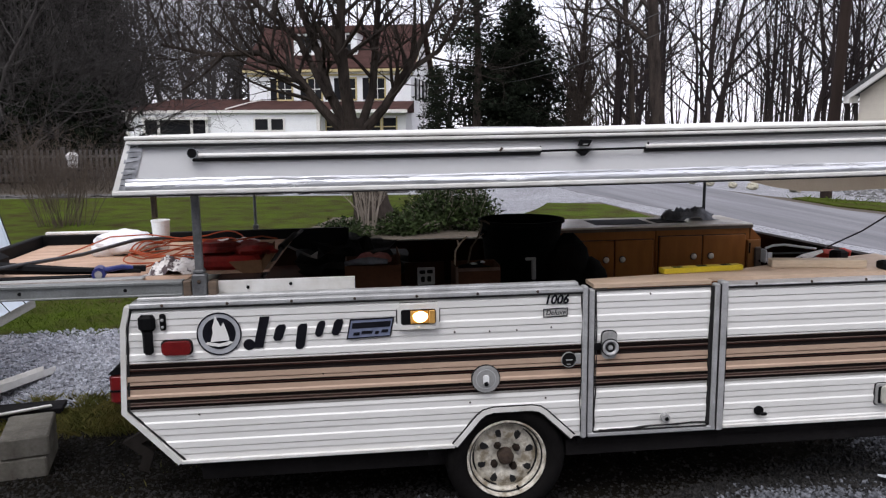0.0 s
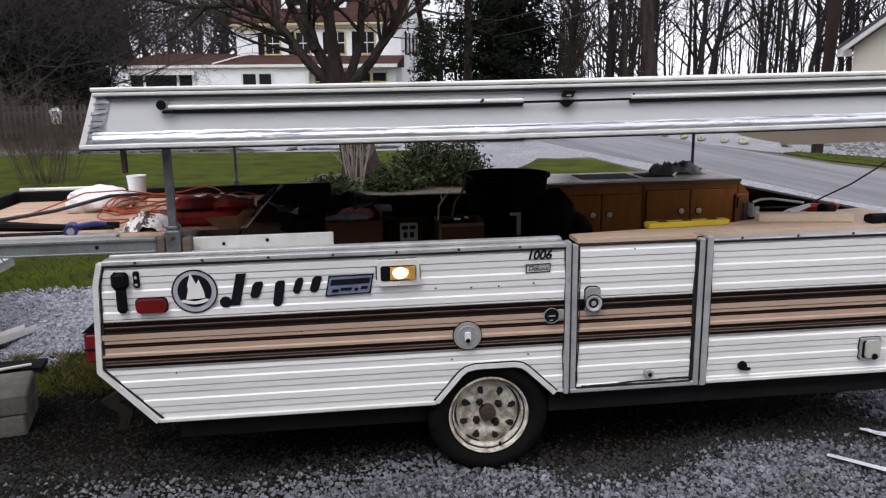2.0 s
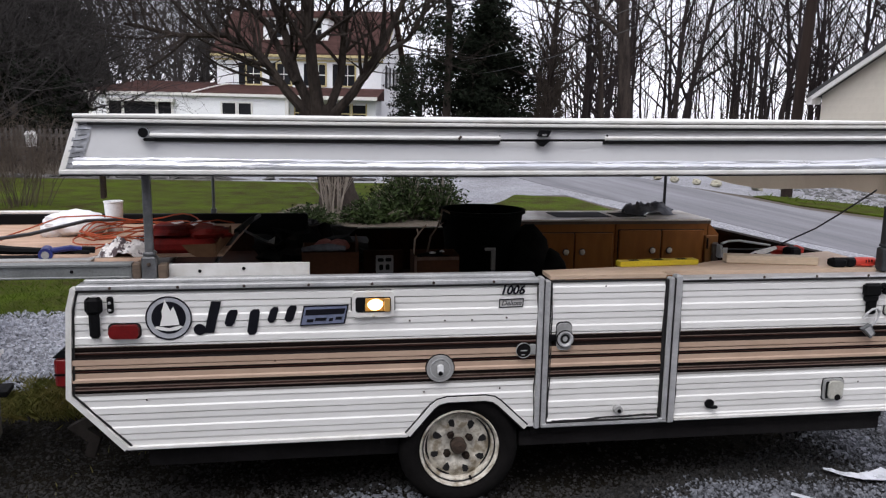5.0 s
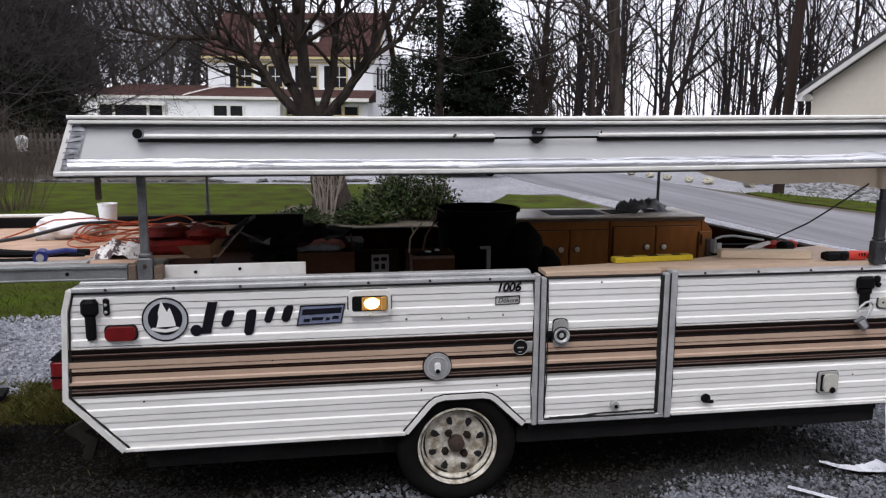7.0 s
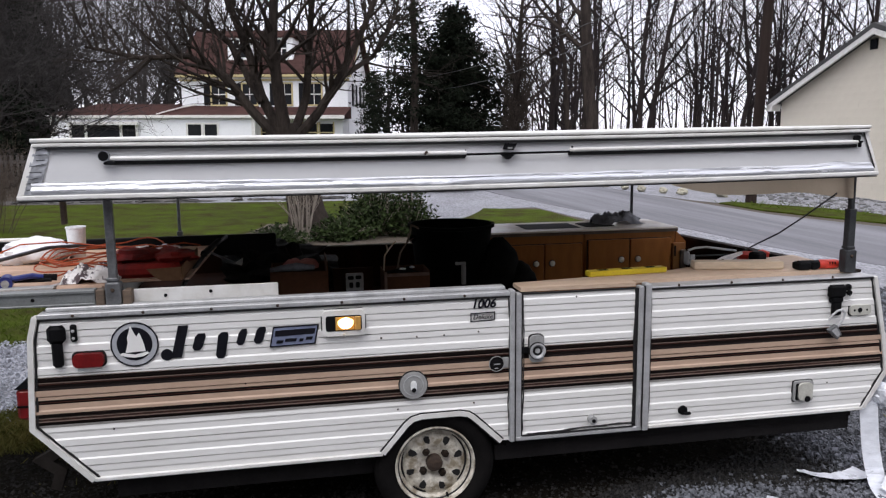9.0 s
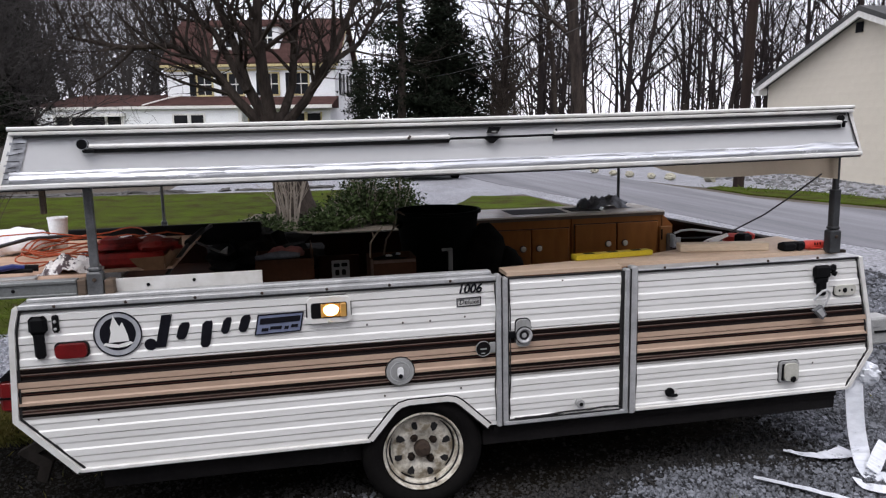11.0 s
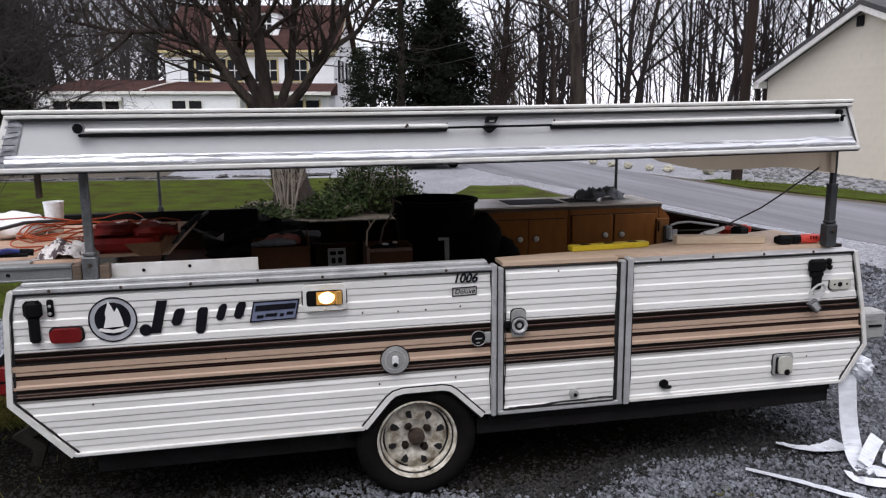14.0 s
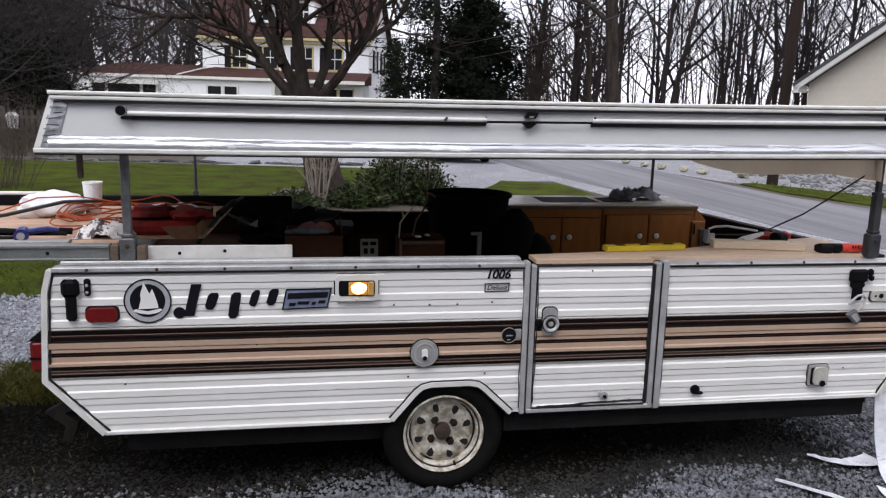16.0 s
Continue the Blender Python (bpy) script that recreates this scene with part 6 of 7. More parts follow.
# local x runs along the gable towards the camera side, local y into the building
GX0, GX1, GE, GP = -3.85, 5.41, 2.50, 4.02
part("gable_wall", Shape().prism([(GX0, 0), (GX1, 0), (GX1, GE), ((GX0 + GX1) / 2, GP), (GX0, GE)], 0.0, 8.0), GARAGE, garage, "painted cream block wall")
mid = (GX0 + GX1) / 2
for sx, ex in ((mid, GX0 - 0.35), (mid, GX1 + 0.35)):
    drop = (GP - GE) / (mid - GX0) * abs(ex - sx)
    part("roof_slope", Shape().prism([(sx, GP + 0.02), (ex, GP + 0.02 - drop), (ex, GP + 0.14 - drop), (sx, GP + 0.14)], -0.30, 8.3), GARAGE_ROOF, garage)
    part("rake_board", Shape().prism([(sx, GP - 0.12), (ex, GP - 0.12 - drop), (ex, GP + 0.02 - drop), (sx, GP + 0.02)], -0.29, -0.24), WHITE_TRIM, garage, "white rake board")
part("eave_return", Shape().box(GX0 - 0.35, GX0 - 0.02, -0.29, -0.02, GE - 0.26, GE - 0.06), WHITE_TRIM, garage)
part("gable_vent", Shape().box(mid - 0.46, mid - 0.20, -0.045, -0.012, GP - 0.44, GP - 0.20), SHUTTER, garage, "small dark louvre")

# ---- utility pole, wires, van ----
pole = thing("utility_pole", "dark wooden utility pole beside the road", "pole", pose(9.82, 13.1, 0, 0, 2.0, 0))
part("shaft", Shape().tube([(0, 0, -0.2), (0, 0, 4), (0, 0, 9.5)], [0.125, 0.115, 0.10], 14), POLEWOOD, pole, smooth=True)
part("crossarm", Shape().box(-0.9, 0.9, -0.16, -0.05, 8.6, 8.75), POLEWOOD, pole)
for i, (x1, y1, z1) in enumerate(((4.4, 46, 4.9), (5.2, 46, 4.2))):
    a, b = Vector((9.98, 13.1, 5.9 - 0.5 * i)), Vector((x1, y1, z1))
    solo("service_wire", Shape().tube([a.lerp(b, k / 12) - Vector((0, 0, 1.0 * math.sin(math.pi * k / 12))) for k in range(13)], 0.012, 5), HOSE, "thin black overhead wire sagging from the pole", "wire", group="overhead wires")
van = thing("white_van", "white van parked on the driveway", "van", pose(3.45, 17.4, 0.006))
part("body", Shape().prism([(-0.92, 0.32), (0.92, 0.32), (0.95, 0.9), (0.86, 1.45), (0.74, 1.60), (-0.74, 1.60), (-0.86, 1.45), (-0.95, 0.9)], 0, 4.4), WHITE_CAR, van, smooth=True)
part("rear_window", Shape().prism([(-0.72, 0.98), (0.72, 0.98), (0.66, 1.42), (-0.66, 1.42)], -0.012, 0.0), WINDOW, van)
part("bumper", Shape().box(-0.92, 0.92, -0.12, 0.0, 0.30, 0.48, c=0.03), SHUTTER, van)
part("underbody", Shape().box(-0.55, 0.55, 0.1, 4.2, 0.12, 0.32), SHUTTER, van)
for x in (-0.88, 0.68):
    part("tail_lamp", Shape().box(x, x + 0.2, -0.015, 0.0, 0.7, 1.0, c=0.006), RED_LENS, van)
    for y in (0.75, 3.6):
        part("wheel", Shape().lathe([(0.0, 0.0), (0.30, 0.0), (0.32, 0.03), (0.32, 0.17), (0.30, 0.2), (0.0, 0.2)], (x, y, 0.32), "x", 20), RUBBER, van)


# ---- slide-out bunk at the rear, part of the trailer ----
bunk = part("bunk_board", Shape().slab([(-2.27, 0.10), (-1.30, 0.10), (-1.27, 0.468), (-0.965, 0.476), (-0.94, 1.42), (-2.25, 1.42)], 0.978, 0.990), PLY_DIRTY, trailer, "stained plywood bunk board slid out over the rear")
part("bunk_rim", Shape().box(-2.30, -0.62, 1.42, 1.46, 0.93, 1.045, c=0.005), BLACK, bunk, "dark rim along the far edge")
part("bunk_rim", Shape().box(-2.31, -2.272, 0.09, 1.42, 0.95, 1.045, c=0.005), BLACK, bunk)
part("rim_strip", Shape().box(-2.26, -1.78, 1.425, 1.455, 1.045, 1.062, c=0.004), WHITE_TRIM, bunk)
slide = part("slide_rail", Shape().box(-2.0, -1.238, 0.035, 0.043, 0.980, 1.036, c=0.002).box(-2.0, -1.238, 0.0435, 0.075, 1.030, 1.036).box(-2.0, -1.238, 0.0435, 0.075, 0.980, 0.986), SLIDE, trailer, "aluminium channel carrying the bunk")
part("slide_lip", Shape().box(-2.0, -1.238, 0.028, 0.0345, 1.024, 1.036, c=0.002), SLIDE, slide)
part("slide_lip", Shape().box(-2.0, -1.238, 0.028, 0.0345, 0.980, 0.988, c=0.002), SLIDE, slide)
for x in (-1.83, -1.45):
    part("slide_screw", Shape().lathe([(0.0, -0.004), (0.006, -0.003), (0.007, 0.0)], (x, 0.035, 1.006), n=10), BLACK, slide)
part("slide_end", Shape().box(-2.60, -1.995, 0.03, 0.08, 0.976, 1.032, c=0.004), BLACK, trailer, "black steel end of the slide")
part("slide_rail", Shape().box(-2.58, -1.2, 1.36, 1.40, 0.93, 0.976, c=0.004), GALV, trailer)
part("stabiliser_jack", edging([(-1.395, 0.375), (-1.550, 0.292), (-1.485, 0.240), (-1.510, 0.165)], 0.042, 0.29, 0.33), JACK, trailer, "brown rusty stabiliser jack folded at the rear corner")
# hitch
part("tongue", Shape().tube([(1.9, 0.45, 0.27), (2.5, 0.72, 0.27)], 0.035, 8), FRAME, trailer, "steel tongue")
part("tongue", Shape().tube([(1.9, 1.05, 0.27), (2.5, 0.76, 0.27)], 0.035, 8), FRAME, trailer, "steel tongue")
tbox = part("battery_tray", Shape().box(2.50, 2.79, 0.66, 0.78, 0.290, 0.445, c=0.01), GREY_PLASTIC, trailer, "dull grey battery tray on the tongue")
part("tray_slot", Shape().box(2.54, 2.72, 0.656, 0.6595, 0.395, 0.43), GREY_PLASTIC, tbox)
part("tray_slot", Shape().box(2.68, 2.76, 0.654, 0.6595, 0.36, 0.373), BLACK, tbox)
part("hitch_lever", Shape().tube([(2.78, 0.62, 0.50), (2.9, 0.60, 0.585), (3.0, 0.58, 0.63)], 0.007, 8), BLACK, trailer)
# bunk at the front
part("front_bunk", Shape().slab([(0.372, 0.020), (0.868, 0.020), (0.868, 0.072), (1.93, 0.072), (1.93, 0.50), (1.25, 0.30), (1.10, 0.235), (0.372, 0.135)], 0.950, 0.966), PLY, trailer, "pale new plywood over the door and front bunk")
part("bench", Shape().box(-0.36, 0.58, 0.75, 1.93, 0.346, 0.62, c=0.01), PANEL, trailer, "dark panelled dinette bench")
part("bench", Shape().box(-1.40, -0.70, 1.15, 1.93, 0.346, 0.75, c=0.01), PANEL, trailer, "dark panelled bench")
part("socket_board", Shape().box(-0.34, -0.14, 0.86, 0.88, 0.346, 0.93, c=0.003), PANEL, trailer)
sock = part("wall_socket", rounded(-0.277, -0.190, 0.818, 0.905, 0.006, 0.848, 0.8595), GREY_PLASTIC, trailer, "white double socket plate")
for x, z, w, h in ((-0.253, 0.883, 0.015, 0.009), (-0.215, 0.884, 0.015, 0.009), (-0.251, 0.846, 0.010, 0.014), (-0.219, 0.847, 0.010, 0.014)):
    part("socket_slot", rounded(x - w, x + w, z - h, z + h, 0.006, 0.8455, 0.8478), BLACK, sock)

# ---- things on and in the trailer ----
def on(x, y, z, rz=0):
    """A place in the trailer's own coordinates."""
    return pose(x, y, z + 0.01 * x, 0, -0.57, rz)


# kitchen units
def knob(x, z, parent):
    k = part("knob", Shape().lathe([(0.0, -0.002), (0.013, 0.0), (0.0175, 0.006), (0.0165, 0.010), (0.009, 0.014), (0.006, 0.022)], (x, -0.032, z), n=16), KNOB, parent, "round cream knob", smooth=True)
    part("knob_plate", ring(x, z, 0.006, 0.021, -0.0185, -0.0165), BLACKLINE, k)


def cabinet(x, y, w, h, d, doors, label):
    c = thing("kitchen_cabinet", label, "cabinet", on(x, y, 0.346), group="kitchen cabinets along the far wall")
    part("body", Shape().box(0, w, 0, d, 0, h, c=0.004), CABINET, c)
    for a, b, za, zb, kx, kz in doors:
        dr = part("cabinet_door", Shape().box(a, b, -0.016, -0.001, za, zb, c=0.004), CABINET, c)
        part("door_gap", Shape().box(a - 0.004, b + 0.004, -0.004, -0.0005, za - 0.004, zb + 0.004), BLACKLINE, dr)
        knob(kx, kz, dr)
    return c


cabinet(0.60, 1.44, 0.590, 0.634, 0.42, [(0.03, 0.335, 0.08, 0.575, 0.285, 0.462), (0.340, 0.575, 0.08, 0.575, 0.385, 0.462)], "varnished brown oak cabinet with two doors")
cabinet(1.194, 1.44, 0.590, 0.634, 0.42, [(0.02, 0.285, 0.30, 0.590, 0.232, 0.467), (0.292, 0.560, 0.30, 0.590, 0.340, 0.467)], "varnished brown oak cabinet with a drawer front")
end_panel = thing("cabinet_end", "narrow varnished brown end panel of the galley", "cabinet", on(1.788, 1.44, 0.346))
part("panel", Shape().add([(0, 0, 0), (0.07, 0, 0), (0.07, 0, 0.56), (0.0, 0, 0.634), (0, 0.42, 0), (0.07, 0.42, 0), (0.07, 0.42, 0.56), (0, 0.42, 0.634)], [(0, 1, 2, 3), (1, 5, 6, 2), (2, 6, 7, 3), (5, 4, 7, 6), (4, 0, 3, 7), (0, 4, 5, 1)]), CABINET, end_panel)
part("end_board", Shape().box(-0.024, 0.056, -0.024, -0.001, 0.15, 0.556, c=0.003), mat("tan_varnished_board", (0.46, 0.21, 0.075), (0.33, 0.14, 0.045), 2.5, 0.5, 0, 0.06, 30, 0.6, (1, 1, 0.22), gloss=0.25), end_panel, "lighter tan end board")
part("grip_slot", Shape().box(-0.018, -0.007, -0.027, -0.0235, 0.475, 0.54, c=0.002), BLACK, end_panel)
part("bracket", Shape().box(0.016, 0.058, -0.040, -0.0245, 0.36, 0.515, c=0.006), mat("dull_metal_bracket", (0.20, 0.16, 0.13), (0.12, 0.09, 0.07), 10.0, 0.5, 0.2, 0.1, 80), end_panel, "small dull metal bracket")
part("bracket_bolt", Shape().lathe([(0.0, -0.048), (0.006, -0.046), (0.007, -0.040)], (0.046, 0, 0.43), n=8), BLACK, end_panel)
counter = thing("countertop", "cream laminate countertop with a sunken sink", "countertop", on(0.575, 1.425, 0.9805))
part("top", Shape().box(0, 1.215, 0, 0.44, 0.0, 0.022, c=0.004), COUNTER, counter)
part("front_edge", Shape().box(0.005, 1.213, -0.004, -0.0005, -0.006, 0.012), OLDWOOD, counter)
part("sink_opening", Shape().box(0.27, 0.62, 0.10, 0.34, 0.0222, 0.0245, c=0.001), SHUTTER, counter, "dark sink opening")
part("faucet_rim", Shape().box(0.66, 0.85, 0.12, 0.30, 0.0222, 0.026, c=0.001), DARKCLOTH, counter)


def crumple(w, d, h, seed, n=22, freq=9.0):
    """A heaped cloth: one sheet with folds, thick enough to lie closed on its support."""
    s, vs = Shape(), []
    for j in range(n + 1):
        for i in range(n + 1):
            u, v = 2 * i / n - 1, 2 * j / n - 1
            k = 1 + 0.25 * noise.noise(Vector((u * 1.5, v * 1.5, seed)))
            q = max(0.0, 1 - (u * u + v * v) / (k * 1.1))
            f = abs(noise.noise(Vector((u * w * freq * 2, v * d * freq * 2, seed + 3)))) + 0.5 * abs(noise.noise(Vector((u * w * freq * 5, v * d * freq * 5, seed + 9))))
            z = h * (q ** 0.45) * (0.35 + 0.9 * f) if q > 0 else 0.0
            vs.append((u * w * k * 0.75, v * d * k * 0.75, z + 0.002))
    m = n + 1
    s.add(vs, [(j * m + i, j * m + i + 1, (j + 1) * m + i + 1, (j + 1) * m + i) for j in range(n) for i in range(n)])
    return s


solo("work_cloth", crumple(0.22, 0.13, 0.105, 2.0, 30, 4.0), GREYCLOTH, "crumpled charcoal cloth on the countertop", "cloth", smooth=True, m=on(1.50, 1.70, 1.0025))

# bin and boxes
bin_ = thing("waste_bin", "large dark green plastic bin", "bin", on(0.325, 1.22, 0.62))
part("tub", Shape().lathe([(0.0, 0.0), (0.165, 0.0), (0.175, 0.02), (0.225, 0.455), (0.240, 0.458), (0.240, 0.475), (0.222, 0.475), (0.165, 0.03), (0.0, 0.03)], (0, 0, 0), "z", 36), GREENBIN, bin_, smooth=True)
part("handle", Shape().tube([(-0.215, -0.10, 0.42), (-0.235, -0.13, 0.40), (-0.235, -0.06, 0.40), (-0.215, -0.03, 0.42)], 0.010, 8), GREENBIN, bin_)
part("rib", Shape().box(-0.022, 0.036, -0.216, -0.202, 0.275, 0.291, c=0.003).box(0.013, 0.036, -0.216, -0.196, 0.17, 0.2745, c=0.003), GREY_PLASTIC, bin_)
solo("dark_mass", Shape().blob((0, 0, 0.19), (0.13, 0.13, 0.20), 0.10, 3, 24, 14).blob((0.10, -0.02, 0.13), (0.12, 0.12, 0.14), 0.10, 6, 20, 12).blob((-0.06, 0.10, 0.24), (0.10, 0.09, 0.15), 0.10, 8, 18, 10), DARKCLOTH, "black rounded mass between the bin and the cabinet", "bag", smooth=True, m=on(0.565, 1.13, 0.62))
crate = thing("cardboard_box", "brown cardboard box holding rags", "box", on(-0.64, 0.72, 0.346))
part("carton", Shape().box(0, 0.27, 0, 0.006, 0, 0.60).box(0, 0.27, 0.294, 0.30, 0, 0.60).box(0, 0.006, 0.006, 0.294, 0, 0.60).box(0.264, 0.27, 0.006, 0.294, 0, 0.60).box(0, 0.27, 0, 0.30, 0, 0.006), CARDBOARD, crate)
part("flap", Shape().box(0.264, 0.268, 0.0, 0.30, 0.60, 0.645), CARDBOARD, crate)
solo("pink_rag", crumple(0.115, 0.085, 0.058, 14.0, 26, 3.5), mat("dusty_pink_cloth", (0.50, 0.21, 0.19), (0.22, 0.06, 0.055), 14.0, 0.9, 0, 0.3, 90), "crumpled dusty pink rag in the cardboard box", "rag", smooth=True, m=on(-0.50, 0.87, 0.945))
solo("grey_rag", Shape().tube([(-0.115, -0.02, 0.014), (-0.06, -0.03, 0.022), (0.01, -0.03, 0.026), (0.09, -0.02, 0.018)], [0.010, 0.016, 0.020, 0.012], 10), GREYCLOTH, "rolled greyish rag over the edge of the cardboard box", "rag", smooth=True, m=on(-0.53, 0.77, 0.942))
carton = thing("cardboard_box", "low open cardboard box on the bench", "box", on(-0.098, 0.80, 0.62))
part("carton", Shape().box(0, 0.228, 0, 0.005, 0, 0.285).box(0, 0.228, 0.175, 0.18, 0, 0.292).box(0, 0.005, 0.005, 0.175, 0, 0.292).box(0.223, 0.228, 0.005, 0.175, 0, 0.292).box(0, 0.228, 0, 0.18, 0, 0.005), CARDBOARD, carton)
part("carton_flap", Shape().box(0.0, 0.014, -0.006, -0.001, 0.20, 0.292, c=0.002).box(0.015, 0.225, -0.005, -0.001, 0.268, 0.284, c=0.002), mat("worn_card_edge", (0.20, 0.13, 0.10), (0.12, 0.075, 0.055), 12.0, 0.85, 0, 0.1, 60), carton)
solo("box_contents", Shape().blob((0.0, 0, 0.0), (0.09, 0.07, 0.04), 0.6, 9, 16, 9, 4), DARKCLOTH, "dark odds and ends in the box", "clutter", m=on(0.0, 0.89, 0.87))
solo("pale_stick", Shape().tube([(-0.012, -0.04, -0.02), (0.0, 0.0, 0.085), (0.028, 0.004, 0.125), (0.062, 0.006, 0.160)], [0.0045, 0.0045, 0.004, 0.003], 7).tube([(0.018, 0.002, 0.110), (0.010, 0.004, 0.140)], [0.005, 0.003], 6), PINE, "forked pale stripped stick poking out of the box", "stick", m=on(-0.080, 0.95, 0.885))
solo("dead_branch", Shape().tube([(-0.03, -0.03, -0.02), (0.0, 0.0, 0.10), (0.035, 0.0, 0.15), (0.055, 0.0, 0.21), (0.054, 0.0, 0.24)], [0.005, 0.005, 0.0045, 0.0045, 0.004], 7).tube([(0.054, 0.0, 0.238), (0.075, 0.0, 0.232), (0.098, 0.0, 0.217)], [0.006, 0.006, 0.003], 6).tube([(0.035, 0.0, 0.150), (0.068, 0.0, 0.17)], [0.004, 0.002], 5), OLDWOOD, "thin crooked grey stick leaning on the bin", "stick", m=on(0.002, 0.95, 0.885))
solo("paper_scrap", Shape().blob((0, 0, 0.0), (0.018, 0.012, 0.005), 0.5, 45, 10, 6).blob((0.05, 0.02, 0.004), (0.012, 0.012, 0.006), 0.5, 46, 10, 6), PLASTIC_BAG, "small scraps of white paper in the box", "paper", m=on(0.0, 0.86, 0.915))

# tools at the front bunk
level = thing("spirit_level", "short yellow spirit level", "level", on(0.715, 0.165, 0.967, 5))
part("bar", Shape().box(0, 0.375, 0, 0.050, 0, 0.024, c=0.003), YELLOW, level)
for x in (0.05, 0.165, 0.28):
    part("window_slot", Shape().box(x, x + 0.045, 0.012, 0.038, 0.0242, 0.0255, c=0.0005), BLACK, level)
solo("pine_offcut", Shape().box(0, 0.40, 0, 0.062, 0, 0.036, c=0.003), PINE, "pale pine board offcut", "board", m=on(1.235, 0.225, 0.967, -12))
clamp = thing("caulking_gun", "light grey metal caulking gun with open frame", "tool", on(1.265, 0.36, 0.967))
part("frame_rod", Shape().tube([(0.012, 0.0, 0.066), (0.05, 0.006, 0.076), (0.11, 0.012, 0.077), (0.27, 0.02, 0.052)], 0.0055, 8), ALU, clamp)
part("frame_rod", Shape().tube([(0.012, -0.01, 0.010), (0.10, -0.012, 0.008), (0.27, -0.01, 0.010)], 0.0055, 8), ALU, clamp)
part("end_plate", Shape().box(0.0, 0.010, -0.022, 0.022, 0.0, 0.062, c=0.004).box(0.0095, 0.034, -0.024, -0.018, 0.0, 0.050, c=0.005), ALU, clamp, "rounded light grey end plate")
grip = part("trigger_grip", Shape().prism([(0.150, 0.001), (0.146, 0.022), (0.170, 0.034), (0.268, 0.056), (0.272, 0.044), (0.205, 0.018), (0.188, 0.001)], -0.036, -0.022), WHITE_PLASTIC, clamp, "white triangular grip")
part("trigger_hole", disc(0.166, 0.018, 0.008, -0.038, -0.0355, 14), BLACK, grip)
part("plunger", Shape().tube([(0.010, 0.004, 0.040), (0.30, 0.006, 0.036)], 0.004, 6), DARK_STEEL, clamp)
saw = thing("power_saw", "red and black power saw", "tool", on(1.535, 0.36, 0.968))
part("housing", Shape().blob((0.07, 0.03, 0.024), (0.065, 0.035, 0.020), 0.4, 5, 16, 10), TOOLRED, saw, smooth=True)
part("grip", Shape().tube([(0.10, 0.02, 0.036), (0.14, 0.02, 0.044), (0.17, 0.02, 0.032), (0.165, 0.02, 0.014)], 0.008, 8), TOOLRED, saw)
part("plate", Shape().box(-0.05, 0.15, -0.02, 0.08, 0.0, 0.004), GALV, saw)
drill = thing("cordless_drill", "red and black cordless drill lying down", "tool", on(1.690, 0.118, 0.967, -3))
part("body", Shape().tube([(-0.01, 0, 0.021), (0.085, 0, 0.021)], 0.020, 12).box(-0.02, 0.04, -0.026, 0.034, 0.0, 0.034, c=0.006).box(0.045, 0.080, -0.024, 0.022, 0.0, 0.038, c=0.006), BLACK, drill)
part("motor_shell", Shape().tube([(0.0855, 0, 0.021), (0.105, 0, 0.022), (0.175, 0, 0.021), (0.190, 0, 0.020)], [0.019, 0.0215, 0.020, 0.015], 14).box(0.11, 0.17, -0.021, 0.0, 0.003, 0.016, c=0.005), TOOLRED, drill, smooth=True)
part("shell_vent", Shape().box(0.128, 0.132, -0.024, -0.016, 0.022, 0.034, c=0.001).box(0.141, 0.145, -0.024, -0.016, 0.022, 0.034, c=0.001).box(0.154, 0.158, -0.024, -0.016, 0.022, 0.034, c=0.001), BLACK, drill)
solo("battery_pack", Shape().box(0, 0.07, 0, 0.06, 0, 0.05, c=0.01), BLACK, "black tool battery pack", "battery", m=on(1.60, 0.30, 0.968, 20))
solo("roof_cable", Shape().tube([(1.89, 0.10, 1.36), (1.83, 0.17, 1.28), (1.77, 0.24, 1.20), (1.71, 0.31, 1.125), (1.63, 0.40, 1.05), (1.58, 0.43, 1.01)], 0.004, 6), HOSE, "thin black cable hanging from the roof", "cable")
solo("loose_trim", Shape().box(0, 0.54, 0, 0.012, 0, 0.062, c=0.002), WHITE_TRIM, "white metal trim strip with screw holes on the rail", "trim", m=on(-1.135, 0.072, 0.962))
for x, z in ((0.126, 0.034), (0.29, 0.042)):
    solo("screw_hole", disc(x, z, 0.0065, -0.004, -0.0022, 12), BLACK, "dark screw hole in the loose trim strip", "hole", group="screw holes in the trim", m=on(-1.135, 0.072, 0.962))

# clutter on the rear bunk
bag = Shape().blob((0, 0, 0.055), (0.155, 0.11, 0.066), 0.2, 12, 26, 16, 2.0).blob((-0.09, -0.05, 0.03), (0.06, 0.05, 0.04), 0.5, 13, 14, 9)
solo("plastic_bag", bag, PLASTIC_BAG, "crumpled white plastic shopping bag", "bag", smooth=True, m=on(-1.745, 1.06, 0.990))
jug = thing("plastic_tub", "tall bright white plastic tub standing on the bunk", "tub", on(-1.585, 1.13, 0.990))
part("body", Shape().lathe([(0.0, 0.0), (0.034, 0.0), (0.037, 0.006), (0.045, 0.150), (0.0475, 0.152), (0.0475, 0.159), (0.043, 0.159), (0.036, 0.012), (0.0, 0.012)], (0, 0, 0), "z", 28), mat("bright_white_plastic", (0.93, 0.93, 0.92), (0.90, 0.90, 0.89), 6.0, 0.4, 0, 0.01, 120), jug, smooth=True)
rng = random.Random(3)


